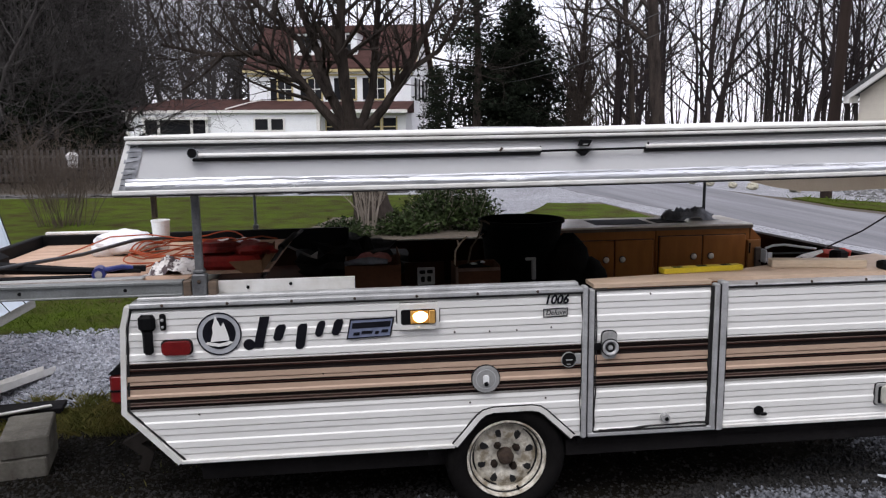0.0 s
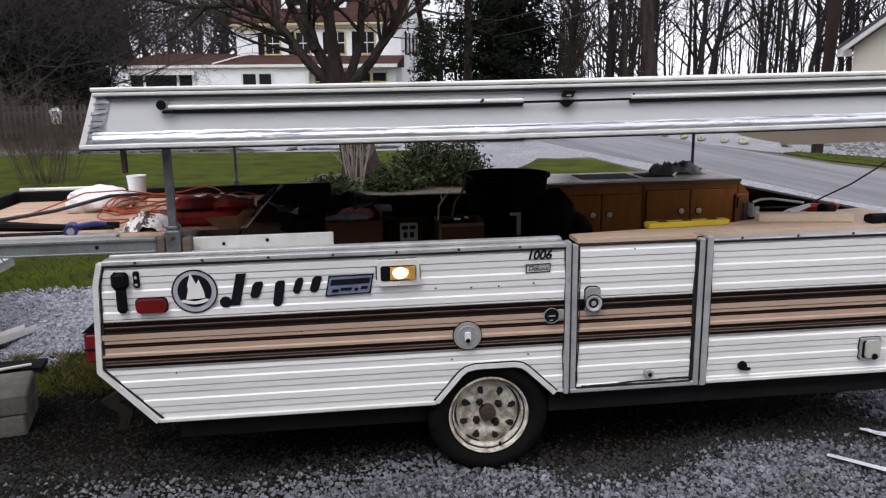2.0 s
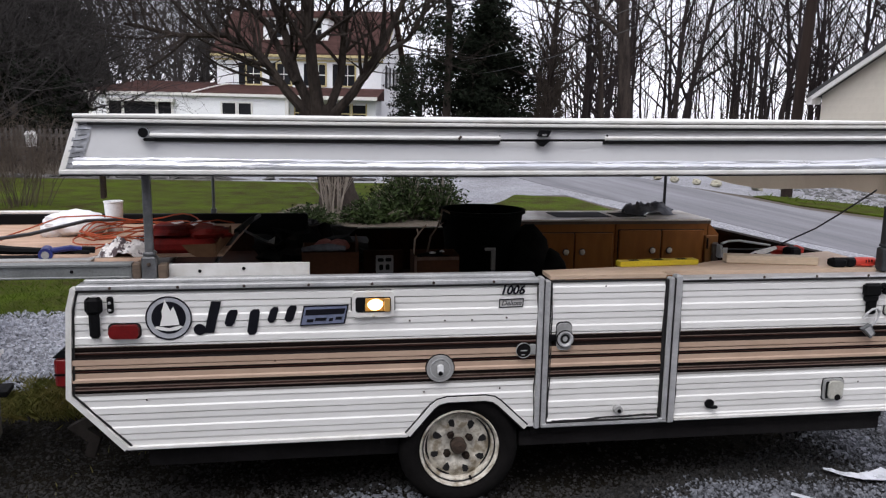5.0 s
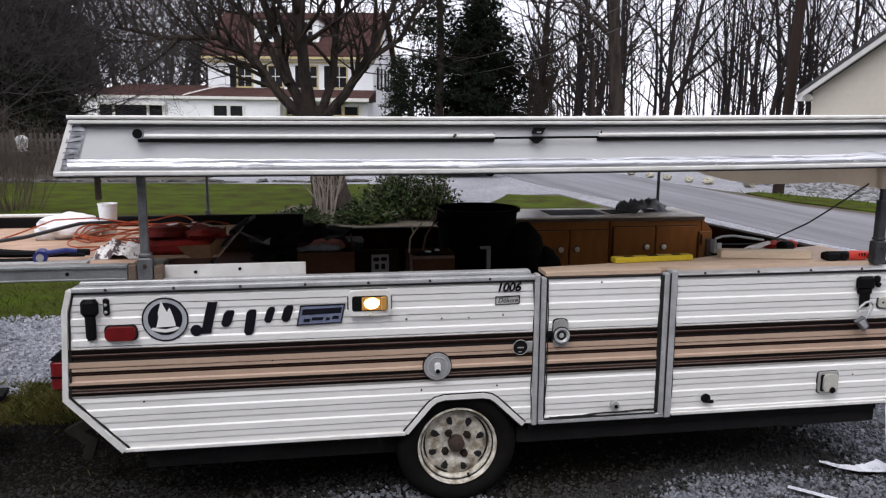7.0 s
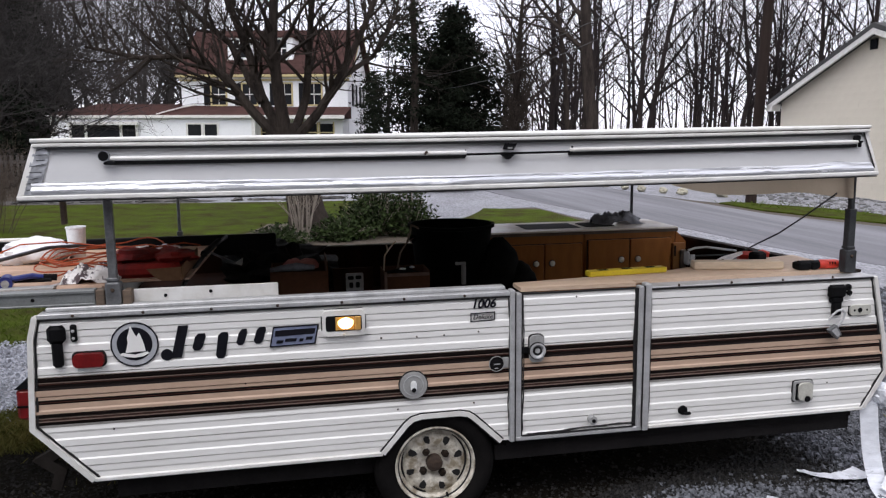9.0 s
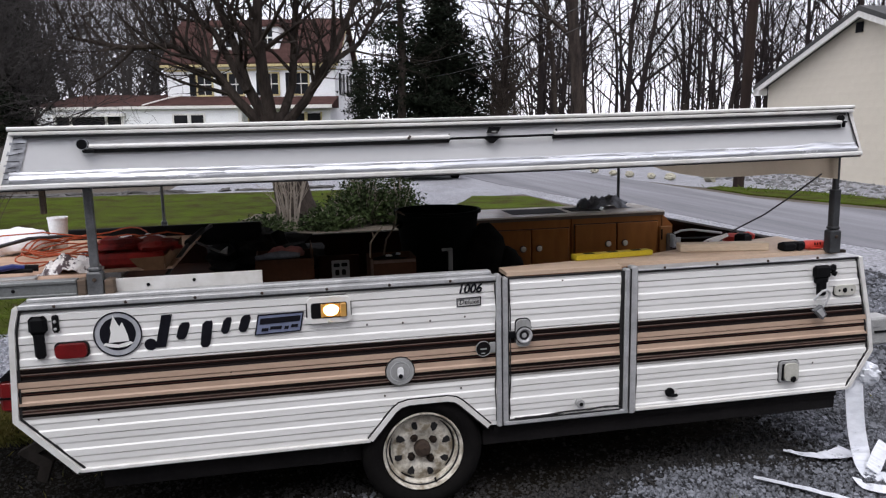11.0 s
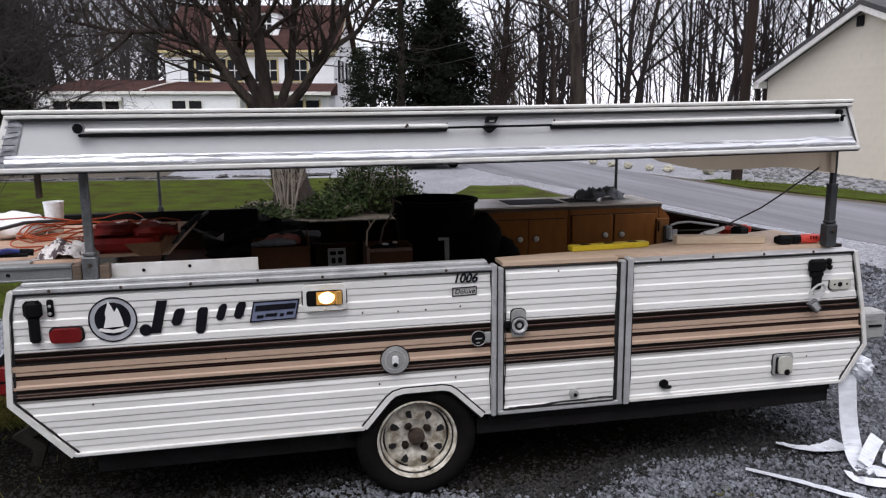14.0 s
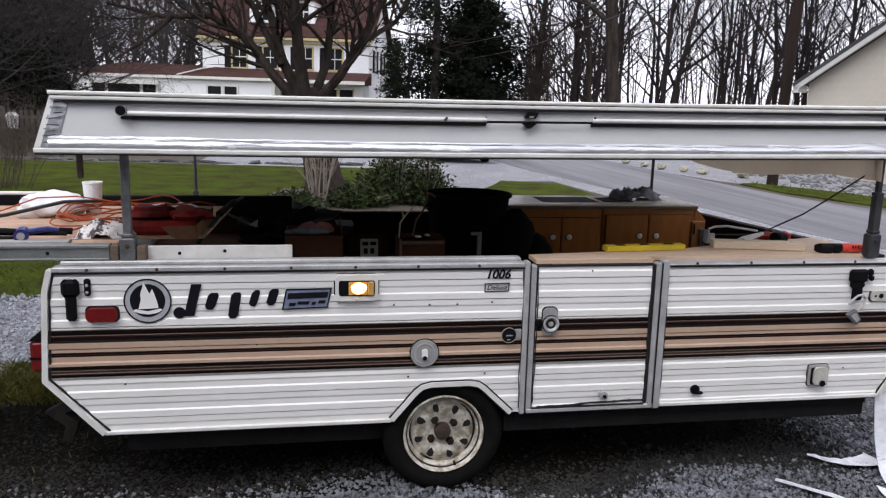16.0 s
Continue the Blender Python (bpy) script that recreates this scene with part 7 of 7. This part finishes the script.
def loops(cx, cy, z, n, ra, rb, turns, r, seed):
    rg = random.Random(seed)
    pts = []
    for i in range(n):
        a = 2 * math.pi * turns * i / n
        k = 1 + 0.35 * noise.noise(Vector((i * 0.11, seed, 0)))
        pts.append((cx + ra * k * math.cos(a) + 0.05 * noise.noise(Vector((i * 0.05, 3, seed))), cy + rb * k * math.sin(a), z + 0.02 + 0.05 * abs(noise.noise(Vector((i * 0.17, seed, 5)))) + 0.012 * turns * i / n))
    return Shape().tube(pts, r, 6)


solo("extension_cord", loops(-1.36, 0.80, 0.972, 200, 0.27, 0.27, 5, 0.0034, 1), CORD, "tangled orange extension cord", "cord")
solo("extension_cord", Shape().tube([(-1.97, 0.74, 0.995), (-1.99, 0.84, 0.997), (-1.92, 0.93, 1.02), (-1.78, 0.94, 1.075), (-1.60, 0.93, 1.085), (-1.45, 0.95, 1.06), (-1.3, 0.95, 1.05)], 0.0034, 7).tube([(-1.55, 0.45, 0.985), (-1.48, 0.6, 1.0), (-1.38, 0.72, 1.04), (-1.25, 0.85, 1.05), (-1.05, 0.9, 1.07), (-0.98, 0.95, 1.05)], 0.0034, 7), CORD, "orange extension cord trailing over the bag", "cord")
solo("water_hose", Shape().tube([(-2.55, 0.02, 1.06), (-2.30, 0.16, 1.045), (-2.05, 0.36, 1.03), (-1.82, 0.66, 1.035), (-1.66, 0.92, 1.06), (-1.52, 1.05, 1.05)], 0.0088, 10), HOSE, "stiff dark hose lying across the bunk", "hose", smooth=True)
solo("rubber_strip", Shape().tube([(-2.28, 0.50, 1.02), (-2.05, 0.46, 1.012), (-1.80, 0.42, 1.005), (-1.50, 0.40, 1.0)], [0.030, 0.026, 0.018, 0.008], 8), BLACK, "thick black rubber strip", "rubber strip", smooth=True)
solo("tool_case", Shape().box(-2.27, -2.10, 0.42, 0.60, 1.0, 1.065, c=0.02), BLACK, "small black case at the bunk edge", "case")
solo("plastic_strip", Shape().box(0, 0.80, 0, 0.05, 0, 0.012, c=0.003), GREY_PLASTIC, "flat grey plastic strip behind the slide rail", "strip", m=on(-2.265, 0.285, 0.991, 1))
solo("rubber_strip", Shape().box(0, 0.50, 0, 0.05, 0, 0.014, c=0.003), BLACK, "flat black rubber strip behind the slide rail", "strip", m=on(-2.20, 0.355, 0.991, 1))
grease = thing("caulk_tool", "blue caulking tool with dark nozzle", "tool", on(-1.655, 0.36, 0.990, 12))
part("drum", Shape().tube([(0, -0.03, 0.028), (0, 0.05, 0.028)], 0.027, 14), BLUE, grease, smooth=True)
part("collar", Shape().tube([(0, -0.036, 0.028), (0, -0.0305, 0.028)], 0.015, 12), GREY_PLASTIC, grease)
part("arm", Shape().tube([(0.02, 0.0, 0.040), (0.09, 0.02, 0.045), (0.13, 0.03, 0.035)], 0.012, 8), BLUE, grease, smooth=True)
part("nozzle", Shape().tube([(0.1305, 0.03, 0.035), (0.18, 0.035, 0.030)], 0.014, 8), BLACK, grease)
solo("spotted_rag", crumple(0.16, 0.15, 0.088, 5.0, 30, 5.0), RAG, "crumpled white rag with dark spots", "rag", smooth=True, m=on(-1.37, 0.52, 0.990))
tote = thing("red_tote", "dark red vinyl tote full of cord", "tote", on(-1.31, 0.48, 0.990))
part("shell", Shape().box(0, 0.305, 0, 0.46, 0, 0.060, c=0.018), REDBOX, tote)
part("fold", Shape().blob((0.10, 0.16, 0.075), (0.12, 0.12, 0.035), 0.5, 31, 16, 10).blob((0.26, 0.14, 0.07), (0.10, 0.12, 0.03), 0.5, 32, 16, 10), REDBOX, tote, smooth=True)
tray = thing("cardboard_tray", "open tan cardboard tray beside the red tote", "box", on(-0.998, 0.40, 0.990))
TANCARD = mat("light_cardboard", (0.23, 0.125, 0.068), (0.15, 0.08, 0.042), 6.0, 0.85, 0, 0.1, 60, gloss=0.1)
part("front_wall", Shape().prism([(-0.135, 0.052), (-0.105, 0.018), (-0.075, 0.0), (0.0, 0.0), (0.0, 0.056)], 0.0, 0.006), TANCARD, tray)
part("side_wall", Shape().box(0.0, 0.006, 0.0065, 0.55, 0.0, 0.058, c=0.002), TANCARD, tray)
part("back_wall", Shape().box(-0.10, 0.006, 0.5505, 0.556, 0.0, 0.062, c=0.002), PINE, tray)
solo("white_cup", Shape().tube([(0, 0, 0.02), (0.06, 0.01, 0.026), (0.12, 0.02, 0.028)], [0.012, 0.022, 0.025], 12), WHITE_PLASTIC, "small white plastic cup on its side", "cup", m=on(-1.345, 0.97, 1.010))
solo("paper_scrap", Shape().blob((0, 0, 0.012), (0.055, 0.04, 0.014), 0.6, 44, 14, 8), PLASTIC_BAG, "crumpled scrap of white paper", "paper", m=on(-1.125, 0.90, 1.048))
solo("dark_tarp", Shape().blob((0, 0, 0.06), (0.30, 0.34, 0.16), 0.45, 51, 24, 14, 3), DARKCLOTH, "dark folded tarp in the trailer", "tarp", m=on(-0.62, 1.55, 0.75))
strut = thing("folded_strut", "dark folded metal brace", "brace", on(-1.0, 0.55, 0.80))
part("bar", Shape().tube([(-0.04, -0.12, 0.04), (-0.008, 0.0, 0.147), (0.064, 0.35, 0.244), (0.122, 0.70, 0.257)], 0.010, 6), DARK_STEEL, strut)
part("bar_plate", Shape().tube([(0.050, 0.28, 0.232), (0.098, 0.55, 0.262)], [0.017, 0.012], 6), FRAME, strut)
part("thin_rod", Shape().tube([(0.062, 0.48, 0.209), (0.177, 0.50, 0.146)], 0.0065, 6), GALV, strut)
part("foot", Shape().prism([(0.172, 0.146), (0.214, 0.172), (0.208, 0.134)], 0.495, 0.515), GREY_PLASTIC, strut)

# ---- left of the trailer: shed and lumber ----
shed = thing("metal_roof_shed", "low shed with white ribbed curved roof on concrete blocks", "shed", pose(-2.79, 2.6, 0))
prof = [(0.0, 0.448), (-0.085, 0.560), (-0.140, 0.680), (-0.185, 0.800), (-0.262, 1.085), (-0.350, 1.407), (-0.45, 1.82), (-0.56, 2.12), (-0.85, 2.55), (-1.4, 2.85), (-2.0, 2.95)]
deep = 4.4
sheet = Shape()
rows = []
n = 88
for i in range(n + 1):
    y = -deep * i / n
    k = i % 4
    bump = 0.003 if k == 0 else 0.0
    rows.append([(x + bump, y, z + bump * 0.3) for x, z in prof])
m_ = len(prof)
sheet.add([p for row in rows for p in row], [(i * m_ + j, i * m_ + j + 1, (i + 1) * m_ + j + 1, (i + 1) * m_ + j) for i in range(n) for j in range(m_ - 1)])
part("roof_sheet", sheet, METAL_ROOF, shed, "white ribbed metal roof sheets")
for k in range(1, 19):
    part("seam", Shape().tube([(x + 0.015, -0.05 - 0.235 * k, z + 0.004) for x, z in prof], 0.0035, 5), BLACKLINE, shed)
part("edge_trim", Shape().tube([(x + 0.004, 0.006, z) for x, z in prof], 0.012, 6), METAL_ROOF, shed)
part("edge_seal", Shape().tube([(x + 0.014, 0.012, z + 0.002) for x, z in prof], 0.006, 5), BLACKLINE, shed)
part("eave_fascia", Shape().box(-0.08, -0.03, -deep, -0.02, 0.37, 0.45), EAVE, shed, "grey eave board")
part("back_wall", Shape().box(-2.3, -0.20, -0.62, -0.55, 0.0, 0.45).prism([(-2.0, 0.45), (-0.10, 0.45), (-0.20, 0.68), (-0.31, 1.0), (-0.43, 1.4), (-0.54, 1.8), (-0.68, 2.1), (-2.0, 2.1)], -0.05, -0.03), CONCRETE, shed)
blk = Shape().box(-0.095, 0.095, -0.195, 0.195, 0.0, 0.19, c=0.008).mesh("block")
blk.materials.append(CONCRETE)
for r in range(2):
    for i in range(10):
        share("block", blk, pose(-0.20, -0.72 - i * 0.40 - 0.2 * (r % 2), r * 0.20), shed)
part("mortar", Shape().box(-0.28, -0.13, -4.5, -0.56, 0.0, 0.40), CONCRETE, shed)
gut = thing("gutter_piece", "length of white aluminium gutter on the gravel", "gutter", pose(-2.655, 2.20, 0.012, 0, -6, 259))
part("channel", Shape().box(0, 0.95, 0, 0.085, 0, 0.004).box(0, 0.95, 0, 0.004, 0.0045, 0.045).box(0, 0.95, 0.081, 0.085, 0.0045, 0.045), WHITE_TRIM, gut)
solo("white_trim_strip", Shape().box(0, 0.62, 0, 0.022, 0, 0.012, c=0.003), WHITE_TRIM, "thin white trim strip beside the blocks", "trim", m=pose(-2.28, 1.34, 0.086, 0, 0, 207))
solo("dark_plank", Shape().box(0, 0.72, 0, 0.15, 0, 0.03, c=0.003), FRAME, "dark weathered plank on the ground", "plank", m=pose(-2.24, 1.46, 0.05, 0, 0, 188))
for i, (z, o) in enumerate(((0.004, 0.0), (0.106, 0.008))):
    solo("paver_block", Shape().box(-0.103, 0.103, -0.165, 0.165, 0, 0.10, c=0.008), PAVER, "weathered solid concrete block, stacked", "block", group="stacked concrete blocks", m=pose(-2.165 + o, 0.745, z, 0, 0, 12 + 3 * i))
solo("paver_block", Shape().box(-0.045, 0.045, -0.03, 0.03, 0, 0.17, c=0.006), PAVER, "small concrete block standing on end", "block", m=pose(-2.345, 0.42, 0.002, -6, 0, 8))

# ---- tape and strips by the hitch ----
def ribbon(pts, w, up=(0, 0, 1), waves=0.0, seed=0, sub=6):
    """A band of width w (or growing from one width to another) along a smooth line; up is its face."""
    p = [Vector(q) for q in pts]
    line = []
    for i in range(len(p) - 1):
        a, b, c, d = p[max(i - 1, 0)], p[i], p[i + 1], p[min(i + 2, len(p) - 1)]
        for k in range(sub):
            t = k / sub
            line.append(0.5 * ((2 * b) + (c - a) * t + (2 * a - 5 * b + 4 * c - d) * t * t + (3 * b - a - 3 * c + d) * t ** 3))
    line.append(p[-1])
    s, vs = Shape(), []
    u = Vector(up)
    for i, q in enumerate(line):
        d = (line[min(i + 1, len(line) - 1)] - line[max(i - 1, 0)]).normalized()
        wide = w[0] + (w[1] - w[0]) * i / (len(line) - 1) if isinstance(w, tuple) else w
        side = d.cross(u).normalized() * wide / 2
        lift = u * waves * noise.noise(Vector((i * 0.7, seed, 0)))
        vs += [q - side + lift, q + side + lift * 0.4, q + side + lift * 0.4 - u * 0.0015, q - side + lift - u * 0.0015]
    n = len(line)
    f = [(4 * i + k, 4 * i + (k + 1) % 4, 4 * i + 4 + (k + 1) % 4, 4 * i + 4 + k) for i in range(n - 1) for k in range(4)]
    return s.add(vs, f + [(3, 2, 1, 0), (4 * n - 4, 4 * n - 3, 4 * n - 2, 4 * n - 1)])


tape = thing("tape_roll", "roll of white foil-backed tape hanging from the front corner", "tape", pose(0, 0, 0))
part("roll", Shape().lathe([(0.020, -0.035), (0.050, -0.037), (0.056, -0.020), (0.054, 0.02), (0.048, 0.037), (0.020, 0.035), (0.020, -0.035)], (2.092, 0.05, 0.405), "y", 22), TAPE, tape, "crumpled end of the tape roll")
part("wrapper", Shape().blob((2.092, 0.02, 0.405), (0.052, 0.035, 0.054), 0.35, 71, 18, 12, 3), TAPE, tape)
part("hanging_length", ribbon([(2.020, 0.03, 0.41), (2.010, 0.0, 0.31), (2.004, -0.03, 0.19), (1.996, -0.075, 0.09), (1.985, -0.125, 0.035), (1.985, -0.18, 0.014), (2.01, -0.25, 0.014)], 0.092, (0, -0.8, 0.6), 0.004, 1), TAPE, tape, "broad tape hanging to the ground")
solo("tape_strip", ribbon([(1.745, 0.115, 0.032), (1.84, 0.045, 0.028), (1.94, 0.02, 0.032), (2.04, 0.04, 0.030)], (0.020, 0.12), (0, 0, 1), 0.010, 2), TAPE, "curled silvery tape strip on the gravel", "tape", group="loose tape strips")
solo("tape_strip", ribbon([(1.985, -0.17, 0.034), (2.03, -0.135, 0.05), (2.075, -0.105, 0.08), (2.118, -0.085, 0.112)], 0.062, (-0.4, -0.8, 0.4), 0.004, 3), TAPE, "stiff folded tape strip standing up", "tape", group="loose tape strips")
solo("tape_strip", ribbon([(1.87, -0.21, 0.032), (1.855, -0.28, 0.032), (1.93, -0.345, 0.037), (2.06, -0.345, 0.035), (2.20, -0.28, 0.05), (2.36, -0.20, 0.03)], 0.040, (0, -0.6, 0.8), 0.004, 4), TAPE, "curled silvery tape strip on the gravel", "tape", group="loose tape strips")
solo("tape_strip", ribbon([(2.06, -0.21, 0.04), (2.12, -0.16, 0.075), (2.24, -0.13, 0.08), (2.40, -0.17, 0.04)], 0.034, (0, -0.6, 0.8), 0.004, 5), TAPE, "looped white tape strip", "tape", group="loose tape strips")
solo("tape_strip", ribbon([(1.98, -0.24, 0.028), (2.04, -0.27, 0.032), (2.12, -0.26, 0.030)], 0.07, (0, 0, 1), 0.01, 6), TAPE, "flattened silvery tape strip on the gravel", "tape", group="loose tape strips")
solo("vinyl_strip", ribbon([(1.45, -0.095, 0.030), (1.60, -0.235, 0.028), (1.74, -0.40, 0.028), (1.86, -0.56, 0.030), (1.96, -0.74, 0.032)], (0.026, 0.056), (0, 0, 1), 0.006, 7), TAPE, "long thin white vinyl strip on the gravel", "strip")

# ---- loose ground cover ----
rng = random.Random(101)
nrng = np.random.default_rng(4)
ROCK = np.array([(x, y, z) for z in (-1, 1) for y in (-1, 1) for x in (-1, 1)], float) * 0.62
ROCK_F = [(0, 2, 3, 1), (4, 5, 7, 6), (0, 1, 5, 4), (2, 6, 7, 3), (0, 4, 6, 2), (1, 3, 7, 5)]


def stones(n, x0, x1, y0, y1, r0, r1, shaded=False):
    """Angular chips, thinned out on the shade-dark dirt under the trailer."""
    out = []
    for i in range(n):
        x, y = rng.uniform(x0, x1), rng.uniform(y0, y1)
        d = noise.noise(Vector((x * 1.3, y * 1.3, 9)))
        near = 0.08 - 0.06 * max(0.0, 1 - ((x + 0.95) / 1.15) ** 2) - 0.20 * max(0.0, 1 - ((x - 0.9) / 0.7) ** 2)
        # how far the trailer's shade is put into the stones
        shade_mask = min(1.0, max(0.0, min((x + 2.5) / 0.4, (2.05 - x) / 0.5, (y - near + 0.04 - 0.22 * d) / 0.36, (2.0 - y) / 0.4)))
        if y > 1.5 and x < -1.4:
            shade_mask = 0.0
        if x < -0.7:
            shade_mask *= min(1.0, max(0.85, 1 + (x + 0.7) / 0.9))
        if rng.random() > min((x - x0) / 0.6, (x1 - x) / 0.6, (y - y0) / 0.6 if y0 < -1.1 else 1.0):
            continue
        if rng.random() > ((1 - 0.8 * max(0.0, shade_mask - 0.6) / 0.4) * min(1, shade_mask * 3) if shaded else (0.95 + 0.3 * d) * (1 - min(1, shade_mask * 2.3) ** 0.6)):
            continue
        out.append((x, y, rng.uniform(r0, r1) * (0.5 + 0.8 * rng.random() ** 2) * (1 - 0.15 * shade_mask)))
    a = np.array(out)
    k = len(a)
    v = ROCK[None] * nrng.uniform(0.65, 1.2, (k, 8, 1)) + nrng.normal(0, 0.14, (k, 8, 3))
    v *= a[:, 2][:, None, None] * nrng.uniform(0.7, 1.3, (k, 1, 3))
    q = nrng.normal(size=(k, 4))
    q /= np.linalg.norm(q, axis=1)[:, None]
    w, b, c, d = q.T
    turn = np.stack([1 - 2 * (c * c + d * d), 2 * (b * c - d * w), 2 * (b * d + c * w), 2 * (b * c + d * w), 1 - 2 * (b * b + d * d), 2 * (c * d - b * w), 2 * (b * d - c * w), 2 * (c * d + b * w), 1 - 2 * (b * b + c * c)], 1).reshape(k, 3, 3)
    v = np.einsum("kij,knj->kni", turn, v)
    v[:, :, 0] += a[:, 0][:, None]
    v[:, :, 1] += a[:, 1][:, None]
    v[:, :, 2] += a[:, 2][:, None] * nrng.uniform(0.2, 0.8, (k, 1)) + 0.004
    return v


def heaped(groups):
    s = Shape()
    for w in groups:
        k0 = len(s.v)
        s.v += [tuple(p) for p in w.reshape(-1, 3)]
        s.f += [tuple(k0 + 8 * i + q for q in f) for i in range(len(w)) for f in ROCK_F]
    return s


heap = heaped((stones(42000, -2.6, 3.2, -1.0, -0.45, 0.0075, 0.0115), stones(80000, -2.9, 3.2, -0.45, 1.2, 0.0065, 0.011), stones(16000, -4.2, 4.8, -3.2, -0.9, 0.009, 0.015), stones(24000, 1.5, 4.9, 0.2, 4.2, 0.011, 0.018), stones(8000, 3.6, 5.6, -0.6, 4.0, 0.013, 0.022), stones(9000, 2.5, 5.2, -1.5, 1.0, 0.011, 0.019)))
solo("pale_gravel_stones", heaped((stones(13000, -3.4, -1.3, 1.4, 3.3, 0.010, 0.016), stones(3500, -6.0, -3.2, 1.5, 3.3, 0.011, 0.018))), PALE_STONE, "loose clean pale gravel", "gravel", kind="stuff")
solo("soiled_stones", heaped((stones(95000, -2.6, 2.1, -0.5, 1.4, 0.0065, 0.011, True),)), SHADED_STONE, "dark dirty stones coloured for the shade under the trailer", "gravel", kind="stuff")
solo("gravel_stones", heap, STONE, "loose blue-grey crushed stones", "gravel", kind="stuff")


def blades(n, x0, x1, y0, y1, h0, h1, keep, seed):
    rg = random.Random(seed)
    s = Shape()
    for i in range(n):
        x, y = rg.uniform(x0, x1), rg.uniform(y0, y1)
        if not keep(x, y, rg):
            continue
        h = rg.uniform(h0, h1)
        a = rg.uniform(0, 6.28)
        dx, dy = math.cos(a), math.sin(a)
        w = 0.0012 + 0.0008 * h / 0.05
        bx, by = rg.gauss(0, 0.5) * h, rg.gauss(0, 0.5) * h
        s.add([(x - dy * w, y + dx * w, 0), (x + dy * w, y - dx * w, 0), (x + bx * 0.4 + dy * w * 0.6, y + by * 0.4 - dx * w * 0.6, h * 0.6), (x + bx, y + by, h)], [(0, 1, 2), (0, 2, 3)])
    return s


solo("lawn_grass", blades(48000, -5.2, 2.2, 3.1, 7.5, 0.02, 0.06, lambda x, y, r: r.random() < 0.6 + 0.6 * noise.noise(Vector((x, y, 1))), 1), BLADE, "short uneven lawn grass", "grass", kind="stuff")
solo("weedy_grass", blades(11000, -2.5, -1.4, 1.02, 1.72, 0.02, 0.07, lambda x, y, r: noise.noise(Vector((x * 5, y * 5, 4))) > -0.25 and abs(y - 1.36) < 0.34 - 0.1 * r.random(), 2).add(*(lambda s: (s.v, s.f))(blades(900, -2.5, -2.25, 0.45, 1.05, 0.015, 0.05, lambda x, y, r: True, 5))), DRYGRASS, "yellowish weedy grass at the rear of the trailer", "grass", kind="stuff")
solo("weed_tufts", blades(2200, -2.7, 2.8, -1.2, 1.6, 0.015, 0.05, lambda x, y, r: noise.noise(Vector((x * 1.7, y * 1.7, 14))) > 0.22, 3), DRYGRASS, "sparse weeds among the gravel", "grass", kind="stuff")

solo("verge_grass", blades(9000, 8.9, 14.0, 2.0, 13.0, 0.04, 0.13, lambda x, y, r: -0.35 < x - 9.4 - 0.39 * (12.2 - y) < 0.75 and r.random() < 0.5 + noise.noise(Vector((x * 2, y * 2, 6))), 6), BLADE, "rough tufts of grass along the road edge", "grass", kind="stuff")

# ---- block courses of the garage wall ----
cb = Shape().box(-0.197, 0.197, -0.0035, -0.001, -0.0970, 0.0970, c=0.001).mesh("block")
cb.materials.append(GARAGE)
made = 0
for r in range(20):
    z = 0.1 + r * 0.2
    half = (GP - z - 0.12) / (GP - GE) * (mid - GX0) if z > GE - 0.1 else (mid - GX0)
    for i in range(-14, 15):
        x = mid + i * 0.4 + 0.2 * (r % 2)
        if abs(x - mid) + 0.2 > half or x > 2.6 or made >= 300:
            continue
        share("block", cb, pose(x, 0, z), garage)
        made += 1
